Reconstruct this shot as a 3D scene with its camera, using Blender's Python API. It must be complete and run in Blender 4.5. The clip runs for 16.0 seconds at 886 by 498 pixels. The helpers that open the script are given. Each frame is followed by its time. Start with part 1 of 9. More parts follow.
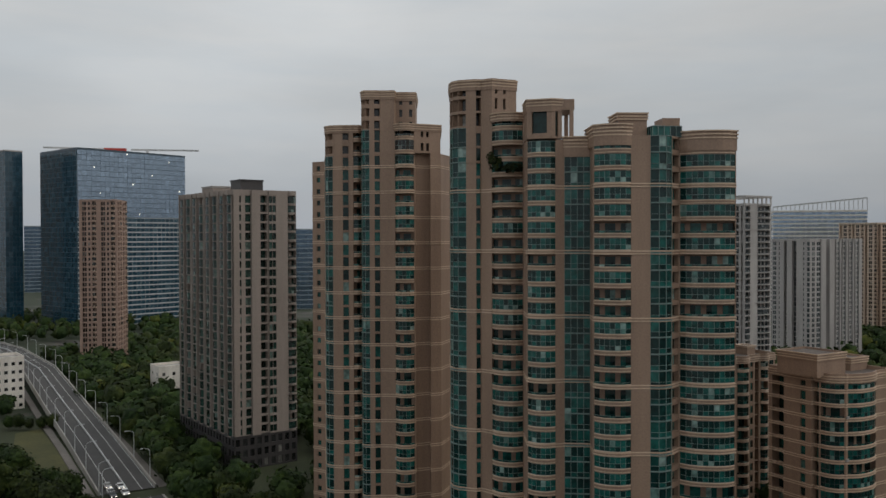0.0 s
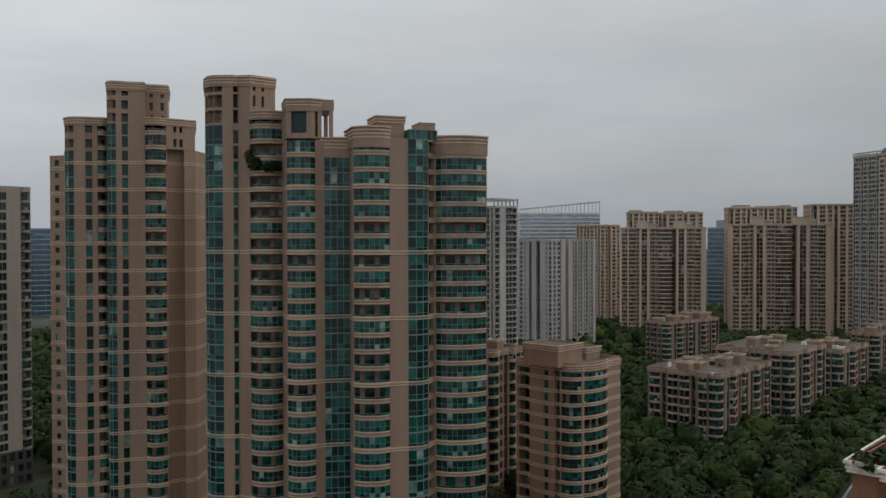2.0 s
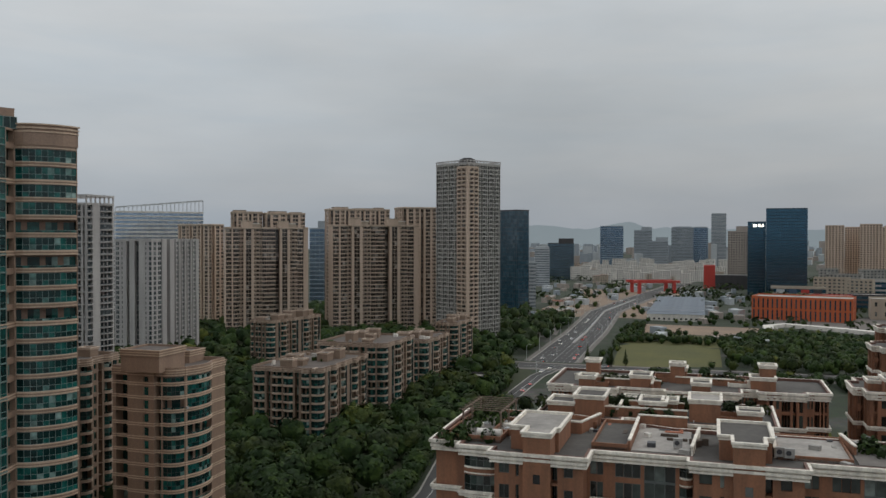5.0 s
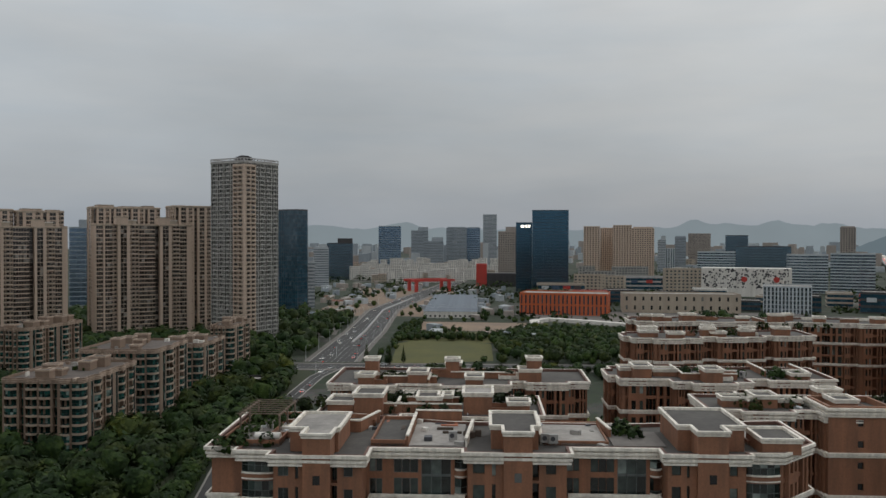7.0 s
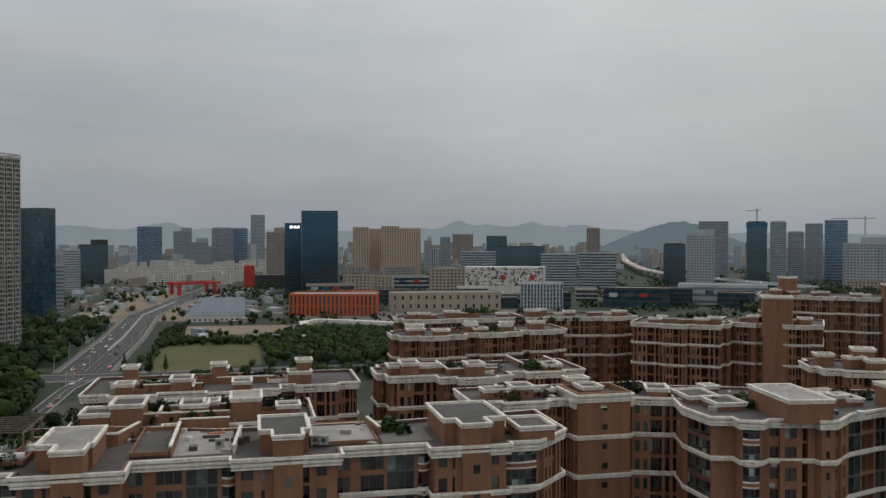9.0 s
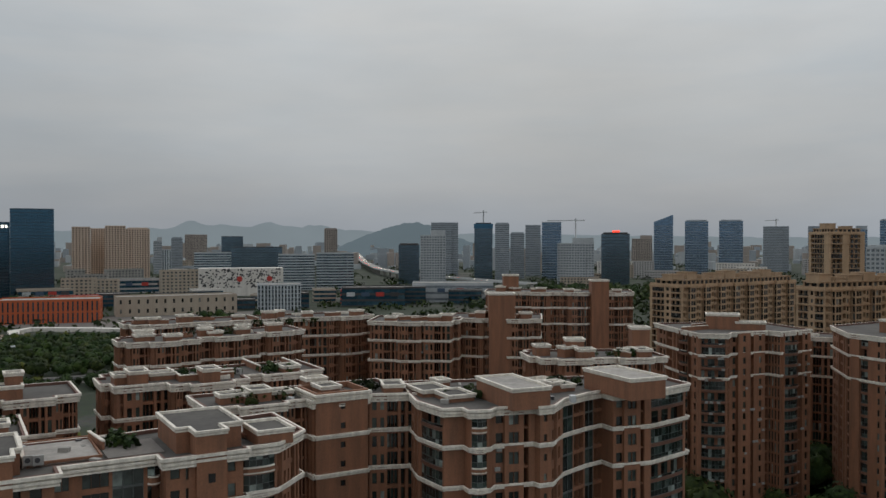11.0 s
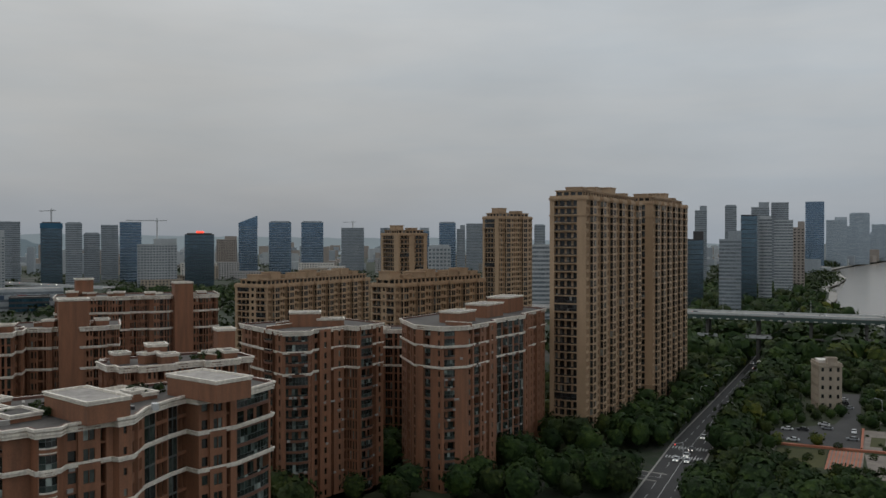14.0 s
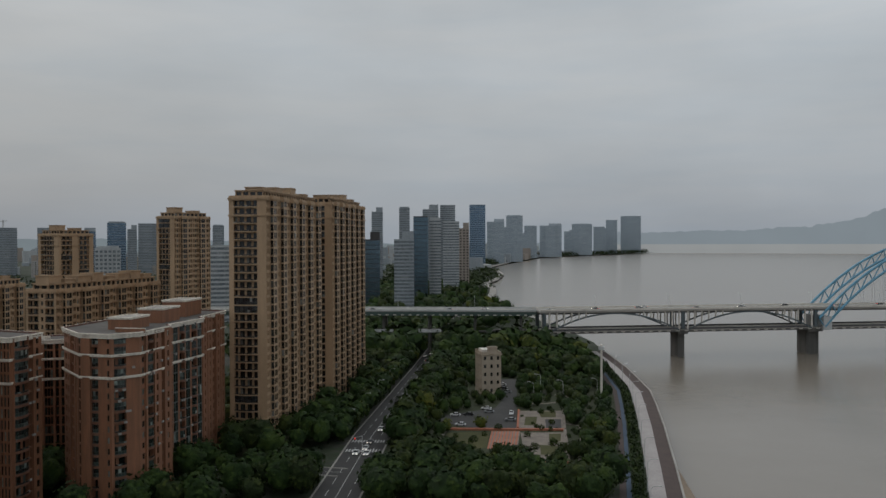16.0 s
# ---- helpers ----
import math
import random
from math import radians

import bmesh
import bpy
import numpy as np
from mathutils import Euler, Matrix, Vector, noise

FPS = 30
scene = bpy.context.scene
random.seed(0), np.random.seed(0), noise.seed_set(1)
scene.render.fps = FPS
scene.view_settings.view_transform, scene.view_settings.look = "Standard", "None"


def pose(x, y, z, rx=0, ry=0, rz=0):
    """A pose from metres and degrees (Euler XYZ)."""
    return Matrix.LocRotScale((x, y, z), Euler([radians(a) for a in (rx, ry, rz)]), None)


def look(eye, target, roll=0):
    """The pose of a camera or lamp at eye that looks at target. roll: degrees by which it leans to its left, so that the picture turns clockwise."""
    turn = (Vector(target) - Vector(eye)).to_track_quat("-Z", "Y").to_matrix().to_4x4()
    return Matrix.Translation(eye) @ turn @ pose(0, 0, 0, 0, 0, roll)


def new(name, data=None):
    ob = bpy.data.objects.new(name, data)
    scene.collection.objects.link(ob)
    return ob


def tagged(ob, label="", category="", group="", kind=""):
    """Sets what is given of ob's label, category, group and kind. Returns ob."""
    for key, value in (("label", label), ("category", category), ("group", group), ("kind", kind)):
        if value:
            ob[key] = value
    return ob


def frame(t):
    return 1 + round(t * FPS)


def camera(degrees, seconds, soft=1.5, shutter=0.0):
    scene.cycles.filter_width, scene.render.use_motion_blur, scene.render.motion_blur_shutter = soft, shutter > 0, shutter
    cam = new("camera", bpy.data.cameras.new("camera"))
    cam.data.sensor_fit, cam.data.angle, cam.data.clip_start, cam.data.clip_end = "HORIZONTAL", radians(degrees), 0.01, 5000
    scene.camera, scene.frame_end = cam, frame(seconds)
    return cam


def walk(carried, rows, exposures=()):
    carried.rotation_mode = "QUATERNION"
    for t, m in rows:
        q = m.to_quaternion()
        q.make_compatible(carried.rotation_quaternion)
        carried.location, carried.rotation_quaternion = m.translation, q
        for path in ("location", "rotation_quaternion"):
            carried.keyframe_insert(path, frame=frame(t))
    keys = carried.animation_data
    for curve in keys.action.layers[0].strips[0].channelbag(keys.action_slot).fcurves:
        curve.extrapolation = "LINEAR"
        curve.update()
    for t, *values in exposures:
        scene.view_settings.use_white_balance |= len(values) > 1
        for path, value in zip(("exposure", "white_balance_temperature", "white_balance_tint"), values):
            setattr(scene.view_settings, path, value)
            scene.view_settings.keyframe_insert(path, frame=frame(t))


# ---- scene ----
cam = camera(55.12, 16.0, soft=1.5)
EYE = 75.0
TURNS = [  # seconds, yaw, pitch, roll
    (0.0, 0.00, -0.81, 0.15),
    (0.5, -3.29, -0.79, 0.14),
    (1.0, -6.94, -0.79, 0.12),
    (1.5, -11.15, -0.80, 0.09),
    (2.0, -16.09, -0.82, 0.11),
    (2.5, -20.40, -0.86, 0.06),
    (3.0, -25.67, -0.87, 0.04),
    (3.5, -30.28, -0.86, -0.00),
    (4.0, -34.43, -0.86, -0.05),
    (6.5, -53.53, -0.82, -0.09),
    (7.0, -57.16, -0.82, -0.11),
    (7.5, -60.87, -0.78, -0.06),
    (8.0, -64.78, -0.77, -0.07),
    (8.5, -68.61, -0.76, -0.05),
    (11.0, -90.19, -0.71, -0.02),
    (11.5, -94.55, -0.70, -0.01),
    (12.0, -98.84, -0.67, -0.03),
    (12.5, -103.50, -0.66, -0.04),
    (13.0, -108.20, -0.66, 0.02),
    (13.5, -112.88, -0.64, 0.00),
    (14.0, -117.68, -0.66, 0.03),
    (14.5, -122.77, -0.65, 0.07),
    (15.0, -128.36, -0.65, 0.11),
    (15.5, -133.72, -0.65, 0.13),
    (16.0, -139.00, -0.67, 0.19),
]
walk(cam, [(t, pose(0, 0, EYE, 90 + pitch, roll, yaw)) for t, yaw, pitch, roll in TURNS],
     exposures=[(0.0, 0.06, 6720, 11), (3.0, 0.2, 6560, 10), (4.5, 0.22, 6520, 10), (8.0, 0.1, 6500, 10), (12.0, 0.0, 6460, 10), (14.5, -0.1, 6480, 10), (16.0, -0.15, 6500, 10)])

# ---- light: overcast evening sky, soft sun behind the cloud ----
SUN_AZ, SUN_EL = -95.0, 38.0
world = bpy.data.worlds.new("overcast")
scene.world = world
world.use_nodes = True
wt = world.node_tree
wt.nodes.clear()


def node(tree, kind, **inputs):
    n = tree.nodes.new(kind)
    for k, v in inputs.items():
        n.inputs[k.replace("_", " ")].default_value = v
    return n


w_out = wt.nodes.new("ShaderNodeOutputWorld")
w_bg = wt.nodes.new("ShaderNodeBackground")
w_sky = wt.nodes.new("ShaderNodeTexSky")
w_sky.sky_type = "NISHITA"
w_sky.sun_disc = False
w_sky.sun_elevation = radians(SUN_EL)
w_sky.sun_rotation = radians(-SUN_AZ)
w_sky.air_density, w_sky.dust_density = 1.5, 4.0
w_co = wt.nodes.new("ShaderNodeTexCoord")
w_sep = wt.nodes.new("ShaderNodeSeparateXYZ")
wt.links.new(w_co.outputs["Generated"], w_sep.inputs[0])
w_up = wt.nodes.new("ShaderNodeValToRGB")
ramp = w_up.color_ramp
ramp.elements[0].position, ramp.elements[0].color = 0.0, (0.30, 0.335, 0.375, 1)
ramp.elements[1].position, ramp.elements[1].color = 1.0, (0.80, 0.84, 0.87, 1)
for at_, col in ((0.06, (0.33, 0.36, 0.39, 1)), (0.16, (0.395, 0.425, 0.45, 1)), (0.30, (0.52, 0.55, 0.57, 1))):
    e = ramp.elements.new(at_)
    e.color = col
wt.links.new(w_sep.outputs["Z"], w_up.inputs[0])
# cloud banks, flattened towards the horizon
w_map = wt.nodes.new("ShaderNodeMapping")
w_map.inputs["Scale"].default_value = (1.3, 1.3, 4.0)
wt.links.new(w_co.outputs["Generated"], w_map.inputs[0])
w_noise = wt.nodes.new("ShaderNodeTexNoise")
w_noise.inputs["Scale"].default_value = 1.5
w_noise.inputs["Detail"].default_value = 6.0
w_noise.inputs["Roughness"].default_value = 0.5
wt.links.new(w_map.outputs[0], w_noise.inputs["Vector"])
w_rng = wt.nodes.new("ShaderNodeMapRange")
w_rng.inputs["From Min"].default_value, w_rng.inputs["From Max"].default_value = 0.3, 0.7
w_rng.inputs["To Min"].default_value, w_rng.inputs["To Max"].default_value = 0.87, 1.12
wt.links.new(w_noise.outputs["Fac"], w_rng.inputs["Value"])
# thinner cloud up and down the river valley
w_dot = wt.nodes.new("ShaderNodeVectorMath")
w_dot.operation = "DOT_PRODUCT"
w_dot.inputs[1].default_value = (-math.sin(radians(15)), math.cos(radians(15)), 0)
wt.links.new(w_co.outputs["Generated"], w_dot.inputs[0])
w_sq = wt.nodes.new("ShaderNodeMath")
w_sq.operation = "POWER"
w_sq.inputs[1].default_value = 2.0
wt.links.new(w_dot.outputs["Value"], w_sq.inputs[0])
w_lin = wt.nodes.new("ShaderNodeMath")
w_lin.operation = "MULTIPLY_ADD"
w_lin.inputs[1].default_value, w_lin.inputs[2].default_value = 0.30, 0.90
wt.links.new(w_sq.outputs[0], w_lin.inputs[0])
w_f = wt.nodes.new("ShaderNodeMath")
w_f.operation = "MULTIPLY"
wt.links.new(w_rng.outputs[0], w_f.inputs[0])
wt.links.new(w_lin.outputs[0], w_f.inputs[1])
# a thin bright break over the far town, a heavier bank up the river
w_last = w_f
for az_, gain in ((-84, 0.11), (-116, -0.06), (-20, -0.05)):
    w_d = wt.nodes.new("ShaderNodeVectorMath")
    w_d.operation = "DOT_PRODUCT"
    w_d.inputs[1].default_value = (-math.sin(radians(az_)) * 0.96, math.cos(radians(az_)) * 0.96, 0.28)
    wt.links.new(w_co.outputs["Generated"], w_d.inputs[0])
    w_m = wt.nodes.new("ShaderNodeMath")
    w_m.operation = "MAXIMUM"
    w_m.inputs[1].default_value = 0.0
    wt.links.new(w_d.outputs["Value"], w_m.inputs[0])
    w_p = wt.nodes.new("ShaderNodeMath")
    w_p.operation = "POWER"
    w_p.inputs[1].default_value = 14.0
    wt.links.new(w_m.outputs[0], w_p.inputs[0])
    w_g = wt.nodes.new("ShaderNodeMath")
    w_g.operation = "MULTIPLY_ADD"
    w_g.inputs[1].default_value, w_g.inputs[2].default_value = gain, 1.0
    wt.links.new(w_p.outputs[0], w_g.inputs[0])
    w_x = wt.nodes.new("ShaderNodeMath")
    w_x.operation = "MULTIPLY"
    wt.links.new(w_last.outputs[0], w_x.inputs[0])
    wt.links.new(w_g.outputs[0], w_x.inputs[1])
    w_last = w_x
# long thin streaks, bluer where the cloud is thick and warmer where it is thin
w_map2 = wt.nodes.new("ShaderNodeMapping")
w_map2.inputs["Scale"].default_value = (1.6, 1.6, 11.0)
w_map2.inputs["Rotation"].default_value = (0.05, 0.04, 0.6)
wt.links.new(w_co.outputs["Generated"], w_map2.inputs[0])
w_n2 = wt.nodes.new("ShaderNodeTexNoise")
w_n2.inputs["Scale"].default_value, w_n2.inputs["Detail"].default_value, w_n2.inputs["Roughness"].default_value = 2.2, 7.0, 0.55
w_n2.inputs["Distortion"].default_value = 0.3
wt.links.new(w_map2.outputs[0], w_n2.inputs["Vector"])
w_tint = wt.nodes.new("ShaderNodeValToRGB")
w_tint.color_ramp.elements[0].position, w_tint.color_ramp.elements[0].color = 0.33, (0.915, 0.935, 0.955, 1)
w_tint.color_ramp.elements[1].position, w_tint.color_ramp.elements[1].color = 0.66, (1.0, 0.985, 0.975, 1)
wt.links.new(w_n2.outputs["Fac"], w_tint.inputs[0])
w_tm = wt.nodes.new("ShaderNodeMixRGB")
w_tm.blend_type = "MULTIPLY"
w_tm.inputs[0].default_value = 1.0
wt.links.new(w_up.outputs[0], w_tm.inputs[1])
wt.links.new(w_tint.outputs[0], w_tm.inputs[2])
w_mul = wt.nodes.new("ShaderNodeMixRGB")
w_mul.blend_type = "MULTIPLY"
w_mul.inputs[0].default_value = 1.0
wt.links.new(w_tm.outputs[0], w_mul.inputs[1])
wt.links.new(w_last.outputs[0], w_mul.inputs[2])
w_sk = wt.nodes.new("ShaderNodeMixRGB")
w_sk.blend_type = "MULTIPLY"
w_sk.inputs[0].default_value = 1.0
w_sk.inputs[2].default_value = (0.10, 0.10, 0.10, 1)
wt.links.new(w_sky.outputs[0], w_sk.inputs[1])
w_mix = wt.nodes.new("ShaderNodeMixRGB")
w_mix.inputs[0].default_value = 0.95
wt.links.new(w_sk.outputs[0], w_mix.inputs[1])
wt.links.new(w_mul.outputs[0], w_mix.inputs[2])
wt.links.new(w_mix.outputs[0], w_bg.inputs["Color"])
w_bg.inputs["Strength"].default_value = 1.04
wt.links.new(w_bg.outputs[0], w_out.inputs["Surface"])

sun = new("sun", bpy.data.lights.new("sun", "SUN"))
sun.data.energy, sun.data.angle, sun.data.color = 0.5, radians(30), (1.0, 0.95, 0.88)
sa, se = radians(SUN_AZ), radians(SUN_EL)
sun.matrix_world = look((-math.sin(sa) * math.cos(se) * 100, math.cos(sa) * math.cos(se) * 100, EYE + math.sin(se) * 100), (0, 0, EYE))

# ---- materials ----
def mat_new(name):
    m = bpy.data.materials.new(name)
    m.use_nodes = True
    t = m.node_tree
    b = t.nodes["Principled BSDF"]
    return m, t, b


def rand_value(t):
    """One random number for each object and each separate piece of a mesh."""
    oi, ge = t.nodes.new("ShaderNodeObjectInfo"), t.nodes.new("ShaderNodeNewGeometry")
    add = t.nodes.new("ShaderNodeMath")
    add.operation = "ADD"
    t.links.new(oi.outputs["Random"], add.inputs[0])
    t.links.new(ge.outputs["Random Per Island"], add.inputs[1])
    fr = t.nodes.new("ShaderNodeMath")
    fr.operation = "FRACT"
    t.links.new(add.outputs[0], fr.inputs[0])
    return fr.outputs[0]


def surf(name, c1, c2=None, rough=0.8, grain=3.0, stain=0.08, bump=0.15, streak=True, metal=0.0, vary=0.0):
    """Painted, rendered, tiled or stone surface: fine grain, broad stains, rain streaks, slight relief."""
    m, t, b = mat_new(name)
    c2 = c2 or tuple(c * 0.72 for c in c1)
    co = t.nodes.new("ShaderNodeTexCoord")
    n1 = node(t, "ShaderNodeTexNoise", Scale=grain, Detail=4.0, Roughness=0.6)
    n2 = node(t, "ShaderNodeTexNoise", Scale=stain, Detail=5.0, Roughness=0.65)
    t.links.new(co.outputs["Object"], n1.inputs["Vector"])
    mp = t.nodes.new("ShaderNodeMapping")
    mp.inputs["Scale"].default_value = (3.0, 3.0, 0.35) if streak else (1, 1, 1)
    t.links.new(co.outputs["Object"], mp.inputs[0])
    t.links.new(mp.outputs[0], n2.inputs["Vector"])
    r1 = node(t, "ShaderNodeMapRange", From_Min=0.35, From_Max=0.7)
    t.links.new(n2.outputs["Fac"], r1.inputs["Value"])
    mx = t.nodes.new("ShaderNodeMixRGB")
    mx.inputs[1].default_value, mx.inputs[2].default_value = (*c1, 1), (*c2, 1)
    t.links.new(r1.outputs[0], mx.inputs[0])
    r2 = node(t, "ShaderNodeMapRange", From_Min=0.25, From_Max=0.75, To_Min=0.82, To_Max=1.16)
    t.links.new(n1.outputs["Fac"], r2.inputs["Value"])
    m2 = t.nodes.new("ShaderNodeMixRGB")
    m2.blend_type = "MULTIPLY"
    m2.inputs[0].default_value = 1.0
    t.links.new(mx.outputs[0], m2.inputs[1])
    t.links.new(r2.outputs[0], m2.inputs[2])
    col = m2.outputs[0]
    if vary:
        r3 = node(t, "ShaderNodeMapRange", To_Min=1 - vary, To_Max=1 + vary)
        t.links.new(rand_value(t), r3.inputs["Value"])
        m3 = t.nodes.new("ShaderNodeMixRGB")
        m3.blend_type = "MULTIPLY"
        m3.inputs[0].default_value = 1.0
        t.links.new(col, m3.inputs[1])
        t.links.new(r3.outputs[0], m3.inputs[2])
        col = m3.outputs[0]
    t.links.new(col, b.inputs["Base Color"])
    b.inputs["Roughness"].default_value, b.inputs["Metallic"].default_value = rough, metal
    if bump:
        bp = node(t, "ShaderNodeBump", Strength=bump, Distance=0.05)
        t.links.new(n1.outputs["Fac"], bp.inputs["Height"])
        t.links.new(bp.outputs[0], b.inputs["Normal"])
    return m


def pane(name, dark, light, pale, pale_share=0.12, rough=0.12, spec=0.5):
    """Window glass over rooms: most dark, some with curtains or blinds drawn."""
    m, t, b = mat_new(name)
    rp = t.nodes.new("ShaderNodeValToRGB")
    rp.color_ramp.interpolation = "LINEAR"
    e = rp.color_ramp.elements
    e[0].position, e[0].color = 0.0, (*dark, 1)
    e[1].position, e[1].color = 1.0, (*pale, 1)
    for p_, c_ in ((0.45, dark), (0.8 - pale_share, light), (1.0 - pale_share, light)):
        k = e.new(p_)
        k.color = (*c_, 1)
    t.links.new(rand_value(t), rp.inputs[0])
    co = t.nodes.new("ShaderNodeTexCoord")
    n = node(t, "ShaderNodeTexNoise", Scale=0.9, Detail=2.0)
    t.links.new(co.outputs["Object"], n.inputs["Vector"])
    r = node(t, "ShaderNodeMapRange", From_Min=0.3, From_Max=0.7, To_Min=0.55, To_Max=1.35)
    t.links.new(n.outputs["Fac"], r.inputs["Value"])
    mx = t.nodes.new("ShaderNodeMixRGB")
    mx.blend_type = "MULTIPLY"
    mx.inputs[0].default_value = 1.0
    t.links.new(rp.outputs[0], mx.inputs[1])
    t.links.new(r.outputs[0], mx.inputs[2])
    t.links.new(mx.outputs[0], b.inputs["Base Color"])
    b.inputs["Roughness"].default_value = rough
    b.inputs["Specular IOR Level"].default_value = spec
    return m


def leaf(name, c1, c2, c3):
    """Foliage: broad patches of lighter and darker growth, each spray a little different, each tree too."""
    m, t, b = mat_new(name)
    rp = t.nodes.new("ShaderNodeValToRGB")
    e = rp.color_ramp.elements
    e[0].position, e[1].position = 0.34, 0.7
    e[0].color, e[1].color = (*c1, 1), (*c3, 1)
    k = e.new(0.52)
    k.color = (*c2, 1)
    ge, oi = t.nodes.new("ShaderNodeNewGeometry"), t.nodes.new("ShaderNodeObjectInfo")
    n = node(t, "ShaderNodeTexNoise", Scale=0.13, Detail=3.0, Roughness=0.6)
    t.links.new(ge.outputs["Position"], n.inputs["Vector"])
    isl = node(t, "ShaderNodeMapRange", To_Min=-0.12, To_Max=0.12)
    t.links.new(ge.outputs["Random Per Island"], isl.inputs["Value"])
    ad = t.nodes.new("ShaderNodeMath")
    ad.operation = "ADD"
    t.links.new(n.outputs["Fac"], ad.inputs[0])
    t.links.new(isl.outputs[0], ad.inputs[1])
    nf = node(t, "ShaderNodeTexNoise", Scale=1.5, Detail=5.0, Roughness=0.7)
    t.links.new(ge.outputs["Position"], nf.inputs["Vector"])
    mf = node(t, "ShaderNodeMapRange", From_Min=0.3, From_Max=0.7, To_Min=-0.14, To_Max=0.14)
    t.links.new(nf.outputs["Fac"], mf.inputs["Value"])
    a2 = t.nodes.new("ShaderNodeMath")
    a2.operation = "ADD"
    t.links.new(ad.outputs[0], a2.inputs[0])
    t.links.new(mf.outputs[0], a2.inputs[1])
    t.links.new(a2.outputs[0], rp.inputs[0])
    bp_ = node(t, "ShaderNodeBump", Strength=0.9, Distance=0.5)
    t.links.new(nf.outputs["Fac"], bp_.inputs["Height"])
    t.links.new(bp_.outputs[0], b.inputs["Normal"])
    hs = t.nodes.new("ShaderNodeHueSaturation")
    r = node(t, "ShaderNodeMapRange", To_Min=0.7, To_Max=1.35)
    t.links.new(oi.outputs["Random"], r.inputs["Value"])
    r2 = node(t, "ShaderNodeMapRange", To_Min=0.48, To_Max=0.52)
    t.links.new(oi.outputs["Random"], r2.inputs["Value"])
    t.links.new(r2.outputs[0], hs.inputs["Hue"])
    t.links.new(r.outputs[0], hs.inputs["Value"])
    t.links.new(rp.outputs[0], hs.inputs["Color"])
    t.links.new(hs.outputs[0], b.inputs["Base Color"])
    b.inputs["Roughness"].default_value = 0.75
    b.inputs["Specular IOR Level"].default_value = 0.2
    return m


def lamp_mat(name, col, strength):
    m, t, b = mat_new(name)
    b.inputs["Base Color"].default_value = (*col, 1)
    b.inputs["Emission Color"].default_value = (*col, 1)
    b.inputs["Emission Strength"].default_value = strength
    return m


TAN = surf("tan_tile", (0.315, 0.213, 0.152), (0.235, 0.157, 0.113), 0.55)
TAN_TRIM = surf("tan_trim", (0.60, 0.45, 0.33), (0.46, 0.34, 0.245), 0.6)
BRICK = surf("red_brick_tile", (0.285, 0.125, 0.066), (0.175, 0.083, 0.047), 0.7, 4.0, 0.22)
BRICK_D = surf("dark_brick_tile", (0.15, 0.07, 0.05), (0.10, 0.05, 0.035), 0.7, 4.0)
WHITE = surf("white_render", (0.72, 0.68, 0.62), (0.54, 0.50, 0.45), 0.7, 2.0)
WHITE_B = surf("weathered_white_render", (0.86, 0.80, 0.70), (0.56, 0.51, 0.435), 0.75, 2.0, 0.3)
# Darker copies of the tan tile and trim, for the mid-rise blocks.
TAN_M = surf("darker_tan_tile", (0.262, 0.182, 0.130), (0.195, 0.136, 0.098), 0.6)
TAN_MT = surf("darker_tan_trim", (0.50, 0.385, 0.295), (0.38, 0.29, 0.225), 0.65)
ROOF_B = surf("brown_roof_tiles", (0.13, 0.104, 0.088), (0.075, 0.062, 0.054), 0.9, 1.2, 0.15, streak=False)
BEIGE = surf("beige_stone", (0.46, 0.315, 0.195), (0.355, 0.242, 0.148), 0.7)
BEIGE_D = surf("beige_stone_dull", (0.56, 0.425, 0.33), (0.46, 0.35, 0.268), 0.75)
GREY = surf("grey_tile", (0.30, 0.252, 0.222), (0.235, 0.198, 0.172), 0.7)
GREY_L = surf("light_grey_render", (0.44, 0.42, 0.40), (0.33, 0.31, 0.30), 0.75)
GREY_D = surf("dark_granite", (0.055, 0.05, 0.05), (0.035, 0.033, 0.035), 0.5)
CONC = surf("concrete", (0.36, 0.34, 0.31), (0.24, 0.23, 0.21), 0.85, 1.5, 0.05, streak=False)
ROOF = surf("roof_screed", (0.40, 0.37, 0.335), (0.20, 0.185, 0.17), 0.9, 1.2, 0.12, streak=False)
ROOF_D = surf("roof_felt", (0.095, 0.087, 0.078), (0.055, 0.05, 0.046), 0.9, 1.2, 0.12, streak=False)
ORANGE = surf("orange_panels", (0.50, 0.11, 0.035), (0.40, 0.09, 0.03), 0.5)
REDP = surf("red_paint", (0.50, 0.045, 0.03), (0.38, 0.04, 0.03), 0.5)
PINK = surf("pinkish_tile", (0.355, 0.24, 0.19), (0.28, 0.187, 0.148), 0.7)
SAND = surf("sandy_render", (0.42, 0.35, 0.27), (0.34, 0.28, 0.22), 0.8)
STEEL_B = surf("blue_painted_steel", (0.13, 0.33, 0.46), (0.10, 0.26, 0.38), 0.45, 1.0)
STEEL_W = surf("pale_painted_steel", (0.55, 0.56, 0.56), (0.42, 0.43, 0.43), 0.5, 1.0)
STEEL_D = surf("dark_metal", (0.06, 0.06, 0.065), (0.04, 0.04, 0.045), 0.45, 1.0)
ASPHALT = surf("asphalt", (0.060, 0.058, 0.056), (0.043, 0.042, 0.041), 0.9, 1.0, 0.05, streak=False)
PAVE = surf("paving", (0.17, 0.152, 0.135), (0.125, 0.112, 0.10), 0.9, 1.0, 0.06, streak=False)
MARK = surf("road_marking", (0.62, 0.62, 0.60), (0.40, 0.40, 0.39), 0.8, 2.0, 0.5, streak=False)
